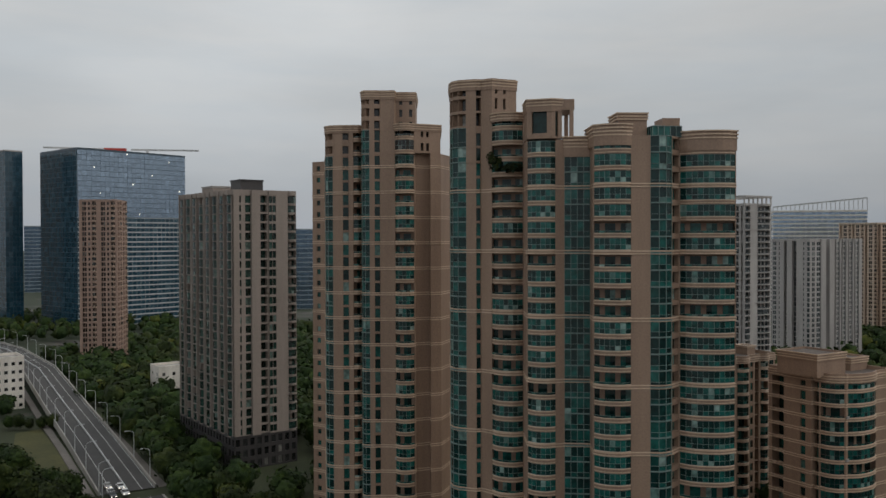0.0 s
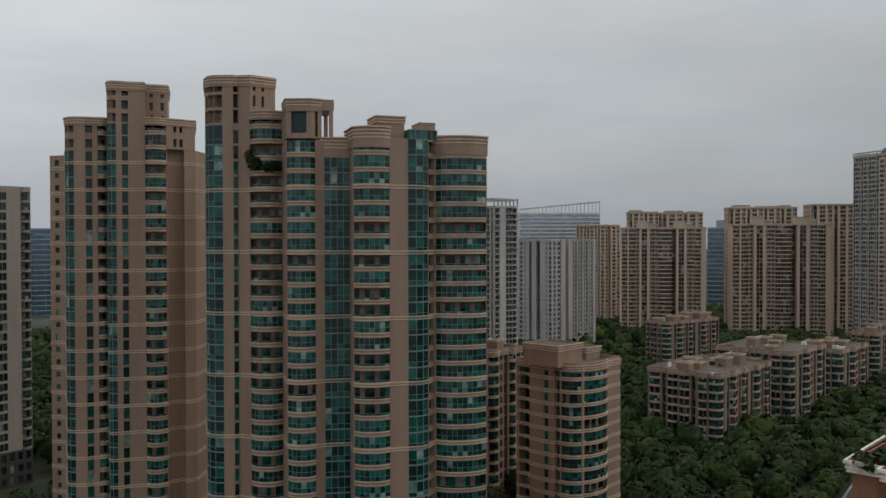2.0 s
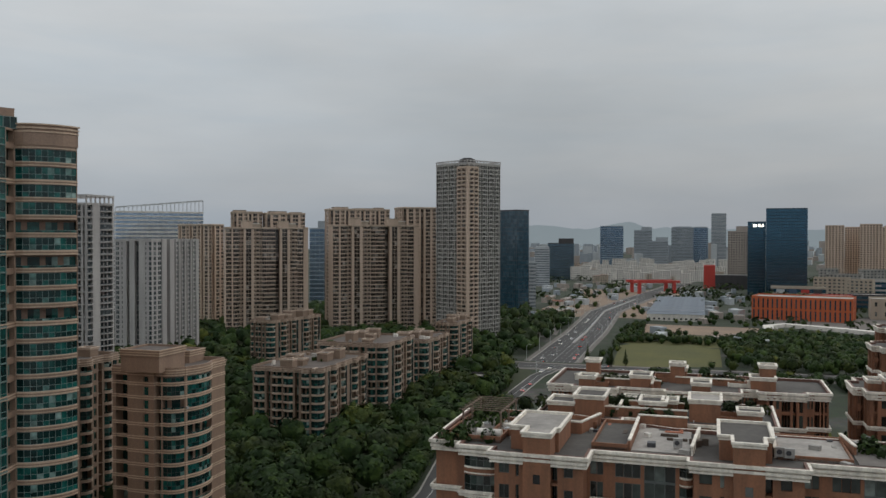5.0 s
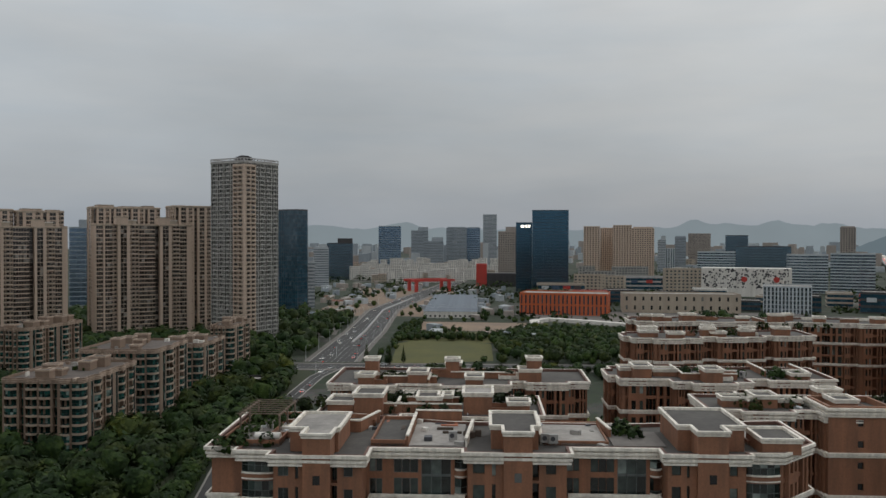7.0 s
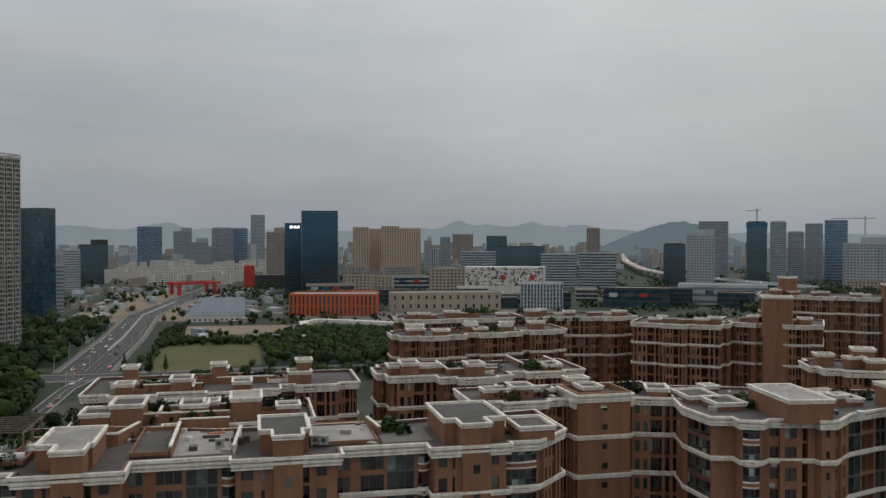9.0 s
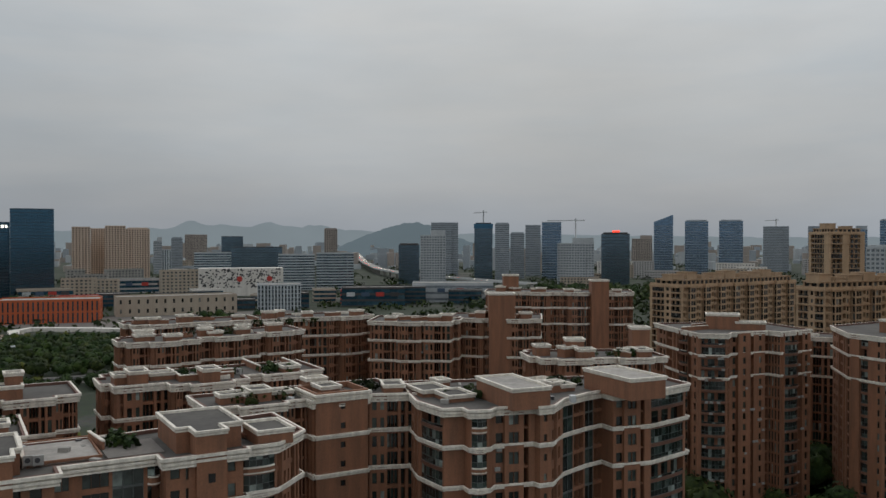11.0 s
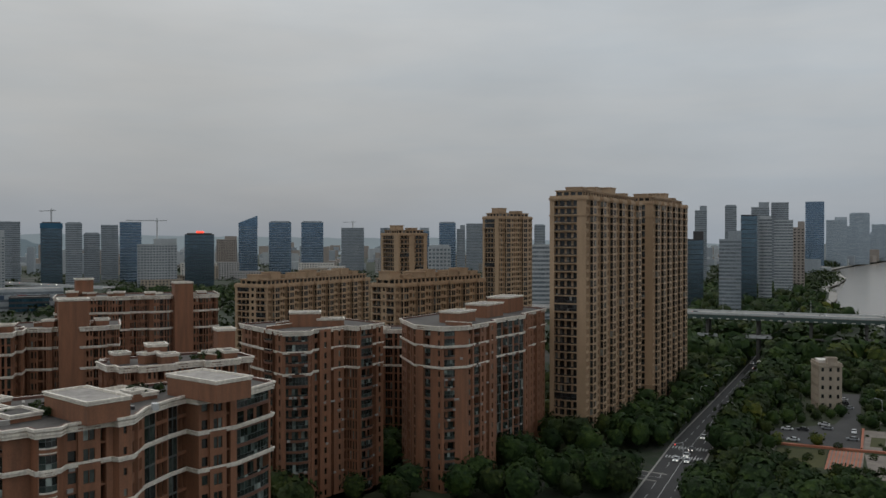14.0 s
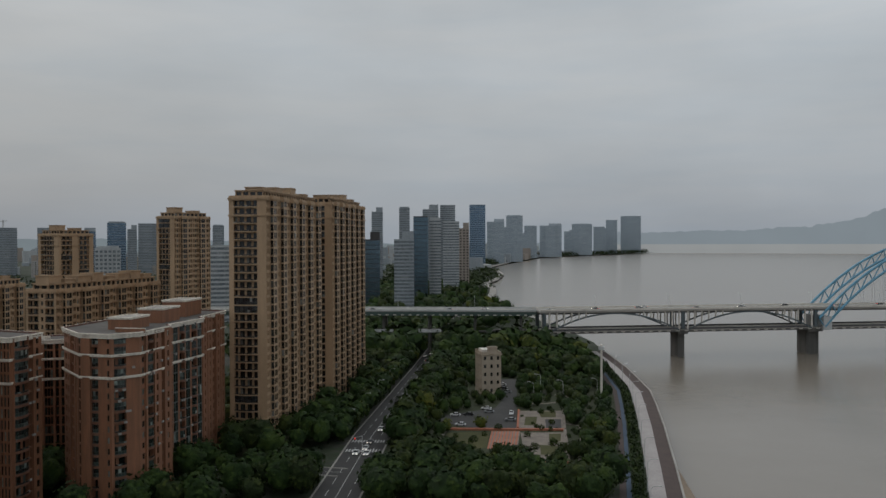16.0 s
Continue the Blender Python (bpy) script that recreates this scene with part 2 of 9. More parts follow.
GRASS = surf("mown_grass", (0.098, 0.093, 0.022), (0.066, 0.070, 0.019), 0.95, 0.6, 0.03, streak=False)
DIRT = surf("bare_earth", (0.27, 0.19, 0.13), (0.18, 0.135, 0.10), 0.95, 0.4, 0.02, streak=False)
TILE_R = surf("terracotta_paving", (0.42, 0.15, 0.085), (0.33, 0.12, 0.07), 0.8, 2.0, 0.2, streak=False)
PATH_B = surf("blue_track", (0.06, 0.095, 0.15), (0.045, 0.075, 0.12), 0.8, 2.0, 0.2, streak=False)
BARK = surf("bark", (0.10, 0.075, 0.055), (0.06, 0.045, 0.035), 0.9, 6.0)
TEAL = pane("teal_glass", (0.005, 0.028, 0.027), (0.013, 0.105, 0.092), (0.26, 0.37, 0.34), 0.07, 0.14, 0.4)
FRAME_B = surf("grey_green_window_frame", (0.10, 0.115, 0.11), (0.07, 0.08, 0.077), 0.5)
FRAME_T = surf("pale_green_window_frame", (0.17, 0.25, 0.235), (0.13, 0.19, 0.18), 0.5)
TEAL_M = pane("green_grey_window_glass", (0.008, 0.026, 0.024), (0.020, 0.088, 0.077), (0.27, 0.34, 0.31), 0.10, 0.14, 0.4)
DGLASS = pane("dark_window_glass", (0.014, 0.015, 0.016), (0.04, 0.042, 0.042), (0.25, 0.25, 0.23), 0.08)
BRGLASS = pane("greenish_window_glass", (0.012, 0.016, 0.015), (0.040, 0.056, 0.050), (0.30, 0.35, 0.32), 0.14, 0.1, 0.6)
DGLASS_B = pane("brown_window_glass", (0.030, 0.026, 0.023), (0.085, 0.077, 0.068), (0.30, 0.27, 0.24), 0.12)
NAVYG = pane("navy_curtain_glass", (0.016, 0.052, 0.078), (0.03, 0.078, 0.11), (0.07, 0.12, 0.15), 0.06, 0.1, 0.7)
GREYD = pane("dark_grey_window_glass", (0.02, 0.021, 0.021), (0.06, 0.062, 0.06), (0.33, 0.32, 0.30), 0.2)
GREYG = pane("grey_window_glass", (0.05, 0.06, 0.065), (0.085, 0.10, 0.105), (0.2, 0.22, 0.22), 0.1)
LEAF = leaf("leaves", (0.010, 0.020, 0.0045), (0.019, 0.034, 0.0065), (0.040, 0.058, 0.010))
LEAF_Y = leaf("leaves_yellowish", (0.03, 0.048, 0.010), (0.06, 0.085, 0.014), (0.11, 0.12, 0.018))
LEAF_M = leaf("leaves_lighter", (0.013, 0.025, 0.005), (0.024, 0.042, 0.008), (0.048, 0.066, 0.011))
AC_GREY = surf("dull_white_metal", (0.38, 0.37, 0.35), (0.28, 0.27, 0.25), 0.6)
# Darker copy of the mown grass: the shade is put into its colour.
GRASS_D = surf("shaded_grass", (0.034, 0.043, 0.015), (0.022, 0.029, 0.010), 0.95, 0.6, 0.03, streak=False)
RED_LIGHT = lamp_mat("red_light", (1.0, 0.06, 0.03), 1.6)
GREEN_LIGHT = lamp_mat("green_light", (0.1, 1.0, 0.55), 2.5)
WARM_LIGHT = lamp_mat("white_light", (1.0, 0.93, 0.8), 1.8)
CAR_W = surf("white_car_paint", (0.75, 0.75, 0.75), None, 0.3, 1.0, 0.5, 0)
CAR_D = surf("dark_car_paint", (0.03, 0.03, 0.035), None, 0.3, 1.0, 0.5, 0)
CAR_S = surf("silver_car_paint", (0.30, 0.31, 0.32), None, 0.3, 1.0, 0.5, 0)
CAR_R = surf("red_car_paint", (0.35, 0.03, 0.025), None, 0.3, 1.0, 0.5, 0)
TYRE = surf("tyre_rubber", (0.02, 0.02, 0.02), None, 0.9)


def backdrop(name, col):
    """Far hills as a pale glowing shape: the haze of miles of air is in its colour."""
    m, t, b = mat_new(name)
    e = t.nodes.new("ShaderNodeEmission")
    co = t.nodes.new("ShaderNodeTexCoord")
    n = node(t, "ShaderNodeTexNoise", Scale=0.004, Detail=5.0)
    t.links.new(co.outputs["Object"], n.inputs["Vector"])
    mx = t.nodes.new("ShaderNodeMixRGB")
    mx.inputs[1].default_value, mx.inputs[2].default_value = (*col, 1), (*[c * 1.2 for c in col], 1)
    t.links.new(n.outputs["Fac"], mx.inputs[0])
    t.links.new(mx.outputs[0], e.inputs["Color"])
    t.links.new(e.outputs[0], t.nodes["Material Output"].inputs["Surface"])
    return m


def coated(name, col, rough):
    """Mirror-coated curtain-wall glass."""
    m = pane(name, col, tuple(c * 1.12 for c in col), tuple(c * 1.4 for c in col), 0.06, rough)
    m.node_tree.nodes["Principled BSDF"].inputs["Metallic"].default_value = 0.75
    return m


BLUEG = coated("blue_curtain_glass", (0.29, 0.375, 0.475), 0.15)
DEEPG = coated("deep_blue_curtain_glass", (0.055, 0.13, 0.19), 0.15)
# Haze over the far city is put into these paler, low-contrast colours.
FARG_L = pane("hazed_grey_glass", (0.17, 0.195, 0.215), (0.21, 0.235, 0.255), (0.28, 0.30, 0.31), 0.1)
FAR_C = surf("far_hazed_concrete", (0.33, 0.36, 0.385), (0.27, 0.30, 0.325), 0.8, 0.5, 0.02)
FAR_W = surf("far_hazed_white", (0.45, 0.47, 0.48), (0.37, 0.39, 0.40), 0.8, 0.5, 0.02)
FAR_T = surf("far_hazed_sandstone", (0.35, 0.30, 0.26), (0.29, 0.25, 0.22), 0.8, 0.5, 0.02)
# The far bank's haze is put into these pale bluish walls and panes.
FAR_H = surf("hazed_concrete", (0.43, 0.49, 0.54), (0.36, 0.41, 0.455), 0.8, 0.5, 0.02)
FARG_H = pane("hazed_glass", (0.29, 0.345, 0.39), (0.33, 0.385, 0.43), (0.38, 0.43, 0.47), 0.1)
FARG_D = coated("dark_coated_glass", (0.12, 0.18, 0.225), 0.2)
FARG_B = coated("blue_coated_glass", (0.14, 0.215, 0.30), 0.2)
LATT = surf("grey_beige_lattice", (0.40, 0.385, 0.35), (0.32, 0.305, 0.28), 0.75)
STEEL_M = surf("blue_grey_mullion", (0.05, 0.085, 0.115), (0.04, 0.065, 0.09), 0.4)
TEAL_D = pane("dark_green_glass", (0.010, 0.024, 0.020), (0.024, 0.062, 0.050), (0.2, 0.27, 0.24), 0.1)

# ---- building blocks ----
class Mesh:
    """Vertices, faces and material slots gathered for one mesh."""

    def __init__(self):
        self.v, self.f, self.m, self.nrm = [], [], [], []

    def face(self, pts, mi=0):
        k = len(self.v)
        self.v.extend(tuple(p) for p in pts)
        self.f.append(tuple(range(k, k + len(pts))))
        self.m.append(mi)

    def box(self, x0, x1, y0, y1, z0, z1, mi=0, bottom=True):
        k = len(self.v)
        self.v += [(x0, y0, z0), (x1, y0, z0), (x1, y1, z0), (x0, y1, z0), (x0, y0, z1), (x1, y0, z1), (x1, y1, z1), (x0, y1, z1)]
        fs = [(0, 1, 5, 4), (1, 2, 6, 5), (2, 3, 7, 6), (3, 0, 4, 7), (4, 5, 6, 7)] + ([(3, 2, 1, 0)] if bottom else [])
        self.f += [tuple(k + i for i in f) for f in fs]
        self.m += [mi] * len(fs)

    def prism(self, pts, z0, z1, mi=0, bottom=False):
        n, k = len(pts), len(self.v)
        self.v += [(p[0], p[1], z0) for p in pts] + [(p[0], p[1], z1) for p in pts]
        for i in range(n):
            j = (i + 1) % n
            self.f.append((k + i, k + j, k + n + j, k + n + i))
        self.f.append(tuple(range(k + n, k + 2 * n)))
        if bottom:
            self.f.append(tuple(range(k + n - 1, k - 1, -1)))
        self.m += [mi] * (n + 1 + bool(bottom))

    def tube(self, p, q, r0, r1, sides=6, mi=0):
        p, q = Vector(p), Vector(q)
        ax = (q - p).normalized()
        s = ax.orthogonal().normalized()
        t = ax.cross(s)
        k = len(self.v)
        for c, r in ((p, r0), (q, r1)):
            for i in range(sides):
                a = 2 * math.pi * i / sides
                self.v.append(tuple(c + (s * math.cos(a) + t * math.sin(a)) * r))
        for i in range(sides):
            j = (i + 1) % sides
            self.f.append((k + i, k + j, k + sides + j, k + sides + i))
        self.f += [tuple(k + sides + i for i in range(sides)), tuple(k + sides - 1 - i for i in range(sides))]
        self.m += [mi] * (sides + 2)

    def joined(self, pts, mi=0):
        """A face whose corners are shared with those already there."""
        if not hasattr(self, "seen"):
            self.seen = {}
        ids = []
        for p in pts:
            key = (round(p[0], 3), round(p[1], 3), round(p[2], 3))
            if key not in self.seen:
                self.seen[key] = len(self.v)
                self.v.append(tuple(p))
            if self.seen[key] not in ids:
                ids.append(self.seen[key])
        if len(ids) > 2:
            self.f.append(tuple(ids))
            self.m.append(mi)

    def data(self, name, mats, smooth=False):
        d = bpy.data.meshes.new(name)
        d.from_pydata(self.v, [], self.f)
        for m in mats:
            d.materials.append(m)
        if len(mats) > 1:
            d.polygons.foreach_set("material_index", self.m)
        if smooth:
            d.polygons.foreach_set("use_smooth", [True] * len(self.f))
        d.update()
        if self.nrm:
            d.polygons.foreach_set("use_smooth", [True] * len(self.f))
            d.normals_split_custom_set_from_vertices(self.nrm)
        return d


def part(name, mesh, mats, parent=None, label="", m=None, kind=""):
    """Links a gathered mesh (or ready mesh data) as one object under a thing or a part."""
    if isinstance(mesh, Mesh):
        mesh = mesh.data(name, mats if isinstance(mats, (list, tuple)) else [mats])
    ob = new(name, mesh)
    ob.parent = parent
    if m is not None:
        ob.matrix_basis = m
    return tagged(ob, label=label, kind=kind)


def thing(name, label, category, m=None, group="", kind=""):
    ob = new(name)
    ob.empty_display_size = 0.5
    if m is not None:
        ob.matrix_basis = m
    return tagged(ob, label=label, category=category, group=group, kind=kind)


def offset_poly(pts, d):
    """A footprint (counter-clockwise) grown outwards by d."""
    out, n = [], len(pts)
    for i in range(n):
        p, c, q = pts[i - 1], pts[i], pts[(i + 1) % n]
        e1, e2 = (c[0] - p[0], c[1] - p[1]), (q[0] - c[0], q[1] - c[1])
        l1, l2 = math.hypot(*e1), math.hypot(*e2)
        n1, n2 = (e1[1] / l1, -e1[0] / l1), (e2[1] / l2, -e2[0] / l2)
        k = 1 + n1[0] * n2[0] + n1[1] * n2[1]
        k = max(k, 0.35)
        out.append((c[0] + (n1[0] + n2[0]) / k * d, c[1] + (n1[1] + n2[1]) / k * d))
    return out


def ring(mesh, pts, z0, z1, outer, inner, mi=0):
    """A band round a footprint, open towards the wall."""
    a, b = offset_poly(pts, outer), offset_poly(pts, inner)
    n = len(pts)
    for i in range(n):
        j = (i + 1) % n
        mesh.face([(*a[i], z0), (*a[j], z0), (*a[j], z1), (*a[i], z1)], mi)
        mesh.face([(*a[i], z1), (*a[j], z1), (*b[j], z1), (*b[i], z1)], mi)
        mesh.face([(*b[i], z0), (*b[j], z0), (*a[j], z0), (*a[i], z0)], mi)
        if inner < -0.08:
            mesh.face([(*b[j], z0), (*b[i], z0), (*b[i], z1), (*b[j], z1)], mi)


class Edge:
    """One side of a footprint: places on it by metres along, metres out and height."""

    def __init__(self, p, q):
        self.p, self.q = p, q
        self.len = math.hypot(q[0] - p[0], q[1] - p[1])
        self.d = ((q[0] - p[0]) / self.len, (q[1] - p[1]) / self.len)
        self.n = (self.d[1], -self.d[0])
        self.turn = math.degrees(math.atan2(self.d[1], self.d[0]))

    def at(self, s, o, z):
        return (self.p[0] + self.d[0] * s + self.n[0] * o, self.p[1] + self.d[1] * s + self.n[1] * o, z)

    def box(self, mesh, s0, s1, o0, o1, z0, z1, mi=0, ends=True):
        a = self.at
        mesh.face([a(s0, o1, z0), a(s1, o1, z0), a(s1, o1, z1), a(s0, o1, z1)], mi)
        mesh.face([a(s0, o1, z1), a(s1, o1, z1), a(s1, o0, z1), a(s0, o0, z1)], mi)
        mesh.face([a(s0, o0, z0), a(s1, o0, z0), a(s1, o1, z0), a(s0, o1, z0)], mi)
        if ends:
            mesh.face([a(s0, o0, z0), a(s0, o1, z0), a(s0, o1, z1), a(s0, o0, z1)], mi)
            mesh.face([a(s1, o1, z0), a(s1, o0, z0), a(s1, o0, z1), a(s1, o1, z1)], mi)


WINDOWS = {}
FOOT = []  # footprints, kept clear of trees


def window_mesh(w, h, glass, frame_mat, lights):
    """One window: pane, frame and glazing bars."""
    key = (round(w, 2), round(h, 2), glass.name, frame_mat.name, lights)
    if key not in WINDOWS:
        me, f = Mesh(), 0.07
        me.face([(0, 0, 0), (w, 0, 0), (w, 0, h), (0, 0, h)], 0)
        for x0, x1, z0, z1 in [(0, w, 0, f), (0, w, h - f, h), (0, f, f, h - f), (w - f, w, f, h - f)] + [
                (w * i / lights - 0.03, w * i / lights + 0.03, f, h - f) for i in range(1, lights)]:
            me.face([(x0, -0.05, z0), (x1, -0.05, z0), (x1, -0.05, z1), (x0, -0.05, z1)], 1)
            me.face([(x0, -0.05, z1), (x1, -0.05, z1), (x1, 0, z1), (x0, 0, z1)], 1)
        WINDOWS[key] = me.data("window", [glass, frame_mat])
    return WINDOWS[key]


def arc_points(e, s0, s1, bulge, steps=10):
    """Points of a flat curve that swells out of a side (metres along, metres out)."""
    out = []
    for i in range(steps + 1):
        k = i / steps
        out.append((s0 + (s1 - s0) * k, bulge * (1 - abs(2 * k - 1) ** 2.6)))
    return out


def pierced(w, g, e, ss, zs, rec, mi, hole):
    """A wall with openings: ss and zs alternate solid, open, solid ... along the side and up it. Reveals go rec deep to the panes."""
    for k in range(len(zs) - 1):
        for i in range(len(ss) - 1):
            a, b, c, d = ss[i], ss[i + 1], zs[k], zs[k + 1]
            if b - a < 1e-4 or d - c < 1e-4:
                continue
            if i % 2 and k % 2:
                q = [(a, c), (b, c), (b, d), (a, d)]
                for (s0, h0), (s1, h1) in zip(q, q[1:] + q[:1]):
                    w.joined([e.at(s0, 0, h0), e.at(s1, 0, h1), e.at(s1, -rec, h1), e.at(s0, -rec, h0)], mi)
                hole(a, b, c, d)
            else:
                w.joined([e.at(a, 0, c), e.at(b, 0, c), e.at(b, 0, d), e.at(a, 0, d)], mi)


def facade(root, w, g, e, spec, z0, floors, fh, wall, glass, trim, frame_mat, windows_apart, rng):
    """Adds one side to the wall w and the panes g. spec: ('solid',) | ('bare',) | ('win', n, share, sill, head, recess) |
    ('glass', n, band[, spandrel]) | ('balc', swell, parapet, glazed share)."""
    kind, z1 = spec[0], z0 + floors * fh
    L = e.len
    mid = e.at(L / 2, 0, 0)
    if e.n[0] * mid[0] + e.n[1] * mid[1] > 0:
        kind = "bare"
    if kind in ("solid", "bare"):
        w.joined([e.at(0, 0, z0), e.at(L, 0, z0), e.at(L, 0, z1), e.at(0, 0, z1)])
    elif kind in ("win", "glass"):
        if kind == "win":
            n, share, sill, head, rec = spec[1:6]
            bay, mi = L / n, 0
            ww = bay * share
            ss = [0.0]
            for i in range(n):
                ss += [i * bay + (bay - ww) / 2, i * bay + (bay + ww) / 2]
            zs = [z0]
            for k in range(floors):
                zs += [z0 + k * fh + sill, z0 + k * fh + head]
        else:
            n, band = spec[1:3]
            bay, rec, mi = L / n, 0.12, 1 if band < 0.4 else 0
            ss, zs = [0.0], [z0]
            for i in range(n):
                ss += [i * bay + 0.05, (i + 1) * bay - 0.05]
            for k in range(floors):
                a, b = z0 + k * fh + band / 2, z0 + (k + 1) * fh - band / 2
                if len(spec) > 3:
                    zs += [a, a + spec[3], a + spec[3] + 0.06, b]
                    e.box(w, 0.0, L, 0.0, 0.13, a - band * 0.8, a - band * 0.2, 1, False)
                else:
                    zs += [a, b]
        ss.append(L)
        zs.append(z1)

        def hole(a, b, c, d):
            if windows_apart[0] > 0 and kind == "win":
                windows_apart[0] -= 1
                x, y, _ = e.at(a, -rec + 0.05, 0)
                part("window", window_mesh(b - a, d - c, glass, frame_mat, 2 if b - a > 1.1 else 1), None, root, m=pose(x, y, c, 0, 0, e.turn))
            else:
                g.face([e.at(a, -rec, c), e.at(b, -rec, c), e.at(b, -rec, d), e.at(a, -rec, d)])

        pierced(w, g, e, ss, zs, rec, mi, hole)
    elif kind == "balc":
        swell, ph, glazed = spec[1:4]
        trim = spec[4] if len(spec) > 4 else trim
        arc = arc_points(e, 0.15, L - 0.15, swell, 10 if swell > 0.6 else 6)
        back = -1.3
        top = [e.at(s, o, 0) for s, o in arc]
        inner = [e.at(s, o - 0.18, 0) for s, o in arc]
        lip = [e.at(s, o + 0.10, 0) for s, o in arc]

        def strip(mesh, line, za, zb, mi=0):
            for p, q in zip(line, line[1:]):
                mesh.face([(p[0], p[1], za), (q[0], q[1], za), (q[0], q[1], zb), (p[0], p[1], zb)], mi)

        def shell():
            b = Mesh()
            strip(b, top, -0.25, ph - 0.18, 1 if wall is TAN_M else 0)
            strip(b, lip, ph - 0.18, ph, 1)
            strip(b, lip, -0.10, 0.08, 1)
            for p, q, r, s in zip(lip, lip[1:], inner, inner[1:]):
                b.face([(*p[:2], ph), (*q[:2], ph), (*s[:2], ph), (*r[:2], ph)], 1)
            strip(b, inner[::-1], 0.0, ph)
            pa, pb = e.at(0.15, back, 0), e.at(L - 0.15, back, 0)
            b.face([(*p[:2], 0.0) for p in [pa] + top + [pb]])
            b.face([(*p[:2], -0.25) for p in ([pa] + top + [pb])[::-1]])
            return b

        gl, op = shell(), shell()
        n = max(2, round(L / 0.95))
        sw = lambda k: swell * (1 - abs(2 * k - 1) ** 2.6)
        for i in range(n):
            k0, k1 = i / n, (i + 1) / n
            q = [(0.15 + (L - 0.3) * k, sw(k) - 0.12) for k in (k0, k1)]
            mid_h = ph + (fh - 0.25 - ph) * 0.42
            for h0, h1 in ((ph, mid_h), (mid_h, fh - 0.25)):
                gl.face([e.at(*q[0], h0), e.at(*q[1], h0), e.at(*q[1], h1), e.at(*q[0], h1)], 2)
            for h0 in (ph, mid_h - 0.03, fh - 0.32):
                gl.face([e.at(q[0][0], q[0][1] + 0.03, h0), e.at(q[1][0], q[1][1] + 0.03, h0),
                         e.at(q[1][0], q[1][1] + 0.03, h0 + 0.07), e.at(q[0][0], q[0][1] + 0.03, h0 + 0.07)], 3)
            gl.face([e.at(q[0][0], q[0][1] + 0.03, ph), e.at(q[0][0] + 0.06, q[0][1] + 0.03, ph),
                     e.at(q[0][0] + 0.06, q[0][1] + 0.03, fh - 0.25), e.at(q[0][0], q[0][1] + 0.03, fh - 0.25)], 3)
            if i % 3 != 1:
                op.face([e.at(0.15 + (L - 0.3) * k0, back + 0.02, 0.0), e.at(0.15 + (L - 0.3) * k1, back + 0.02, 0.0),
                         e.at(0.15 + (L - 0.3) * k1, back + 0.02, 2.4), e.at(0.15 + (L - 0.3) * k0, back + 0.02, 2.4)], 2)
            op.face([e.at(q[0][0], q[0][1] + 0.08, ph), e.at(q[1][0], q[1][1] + 0.08, ph), e.at(q[1][0], q[1][1] + 0.08, ph + 0.34), e.at(q[0][0], q[0][1] + 0.08, ph + 0.34)], 2)
        strip(op, [e.at(s, o - 0.02, 0) for s, o in arc], ph + 0.34, ph + 0.40, 3)
        mats = [wall, trim, glass, frame_mat]
        g_d, o_d = gl.data("balcony", mats), op.data("balcony", mats)
        for k in range(floors):
            shut = rng.random() < glazed
            part("balcony", g_d if shut else o_d, None, root, "balcony closed in with glass" if shut else "", m=pose(0, 0, z0 + k * fh))
        for a, b in ((0, 0.15), (L - 0.15, L)):
            q = [(a, back), (a, 0), (b, 0), (b, back)] if a else [(0, 0), (b, 0), (b, back)]
            for (s0, o0), (s1, o1) in zip(q, q[1:]):
                w.joined([e.at(s0, o0, z0), e.at(s1, o1, z0), e.at(s1, o1, z1), e.at(s0, o0, z1)])
        w.joined([e.at(0.15, back, z0), e.at(L - 0.15, back, z0), e.at(L - 0.15, back, z1), e.at(0.15, back, z1)])


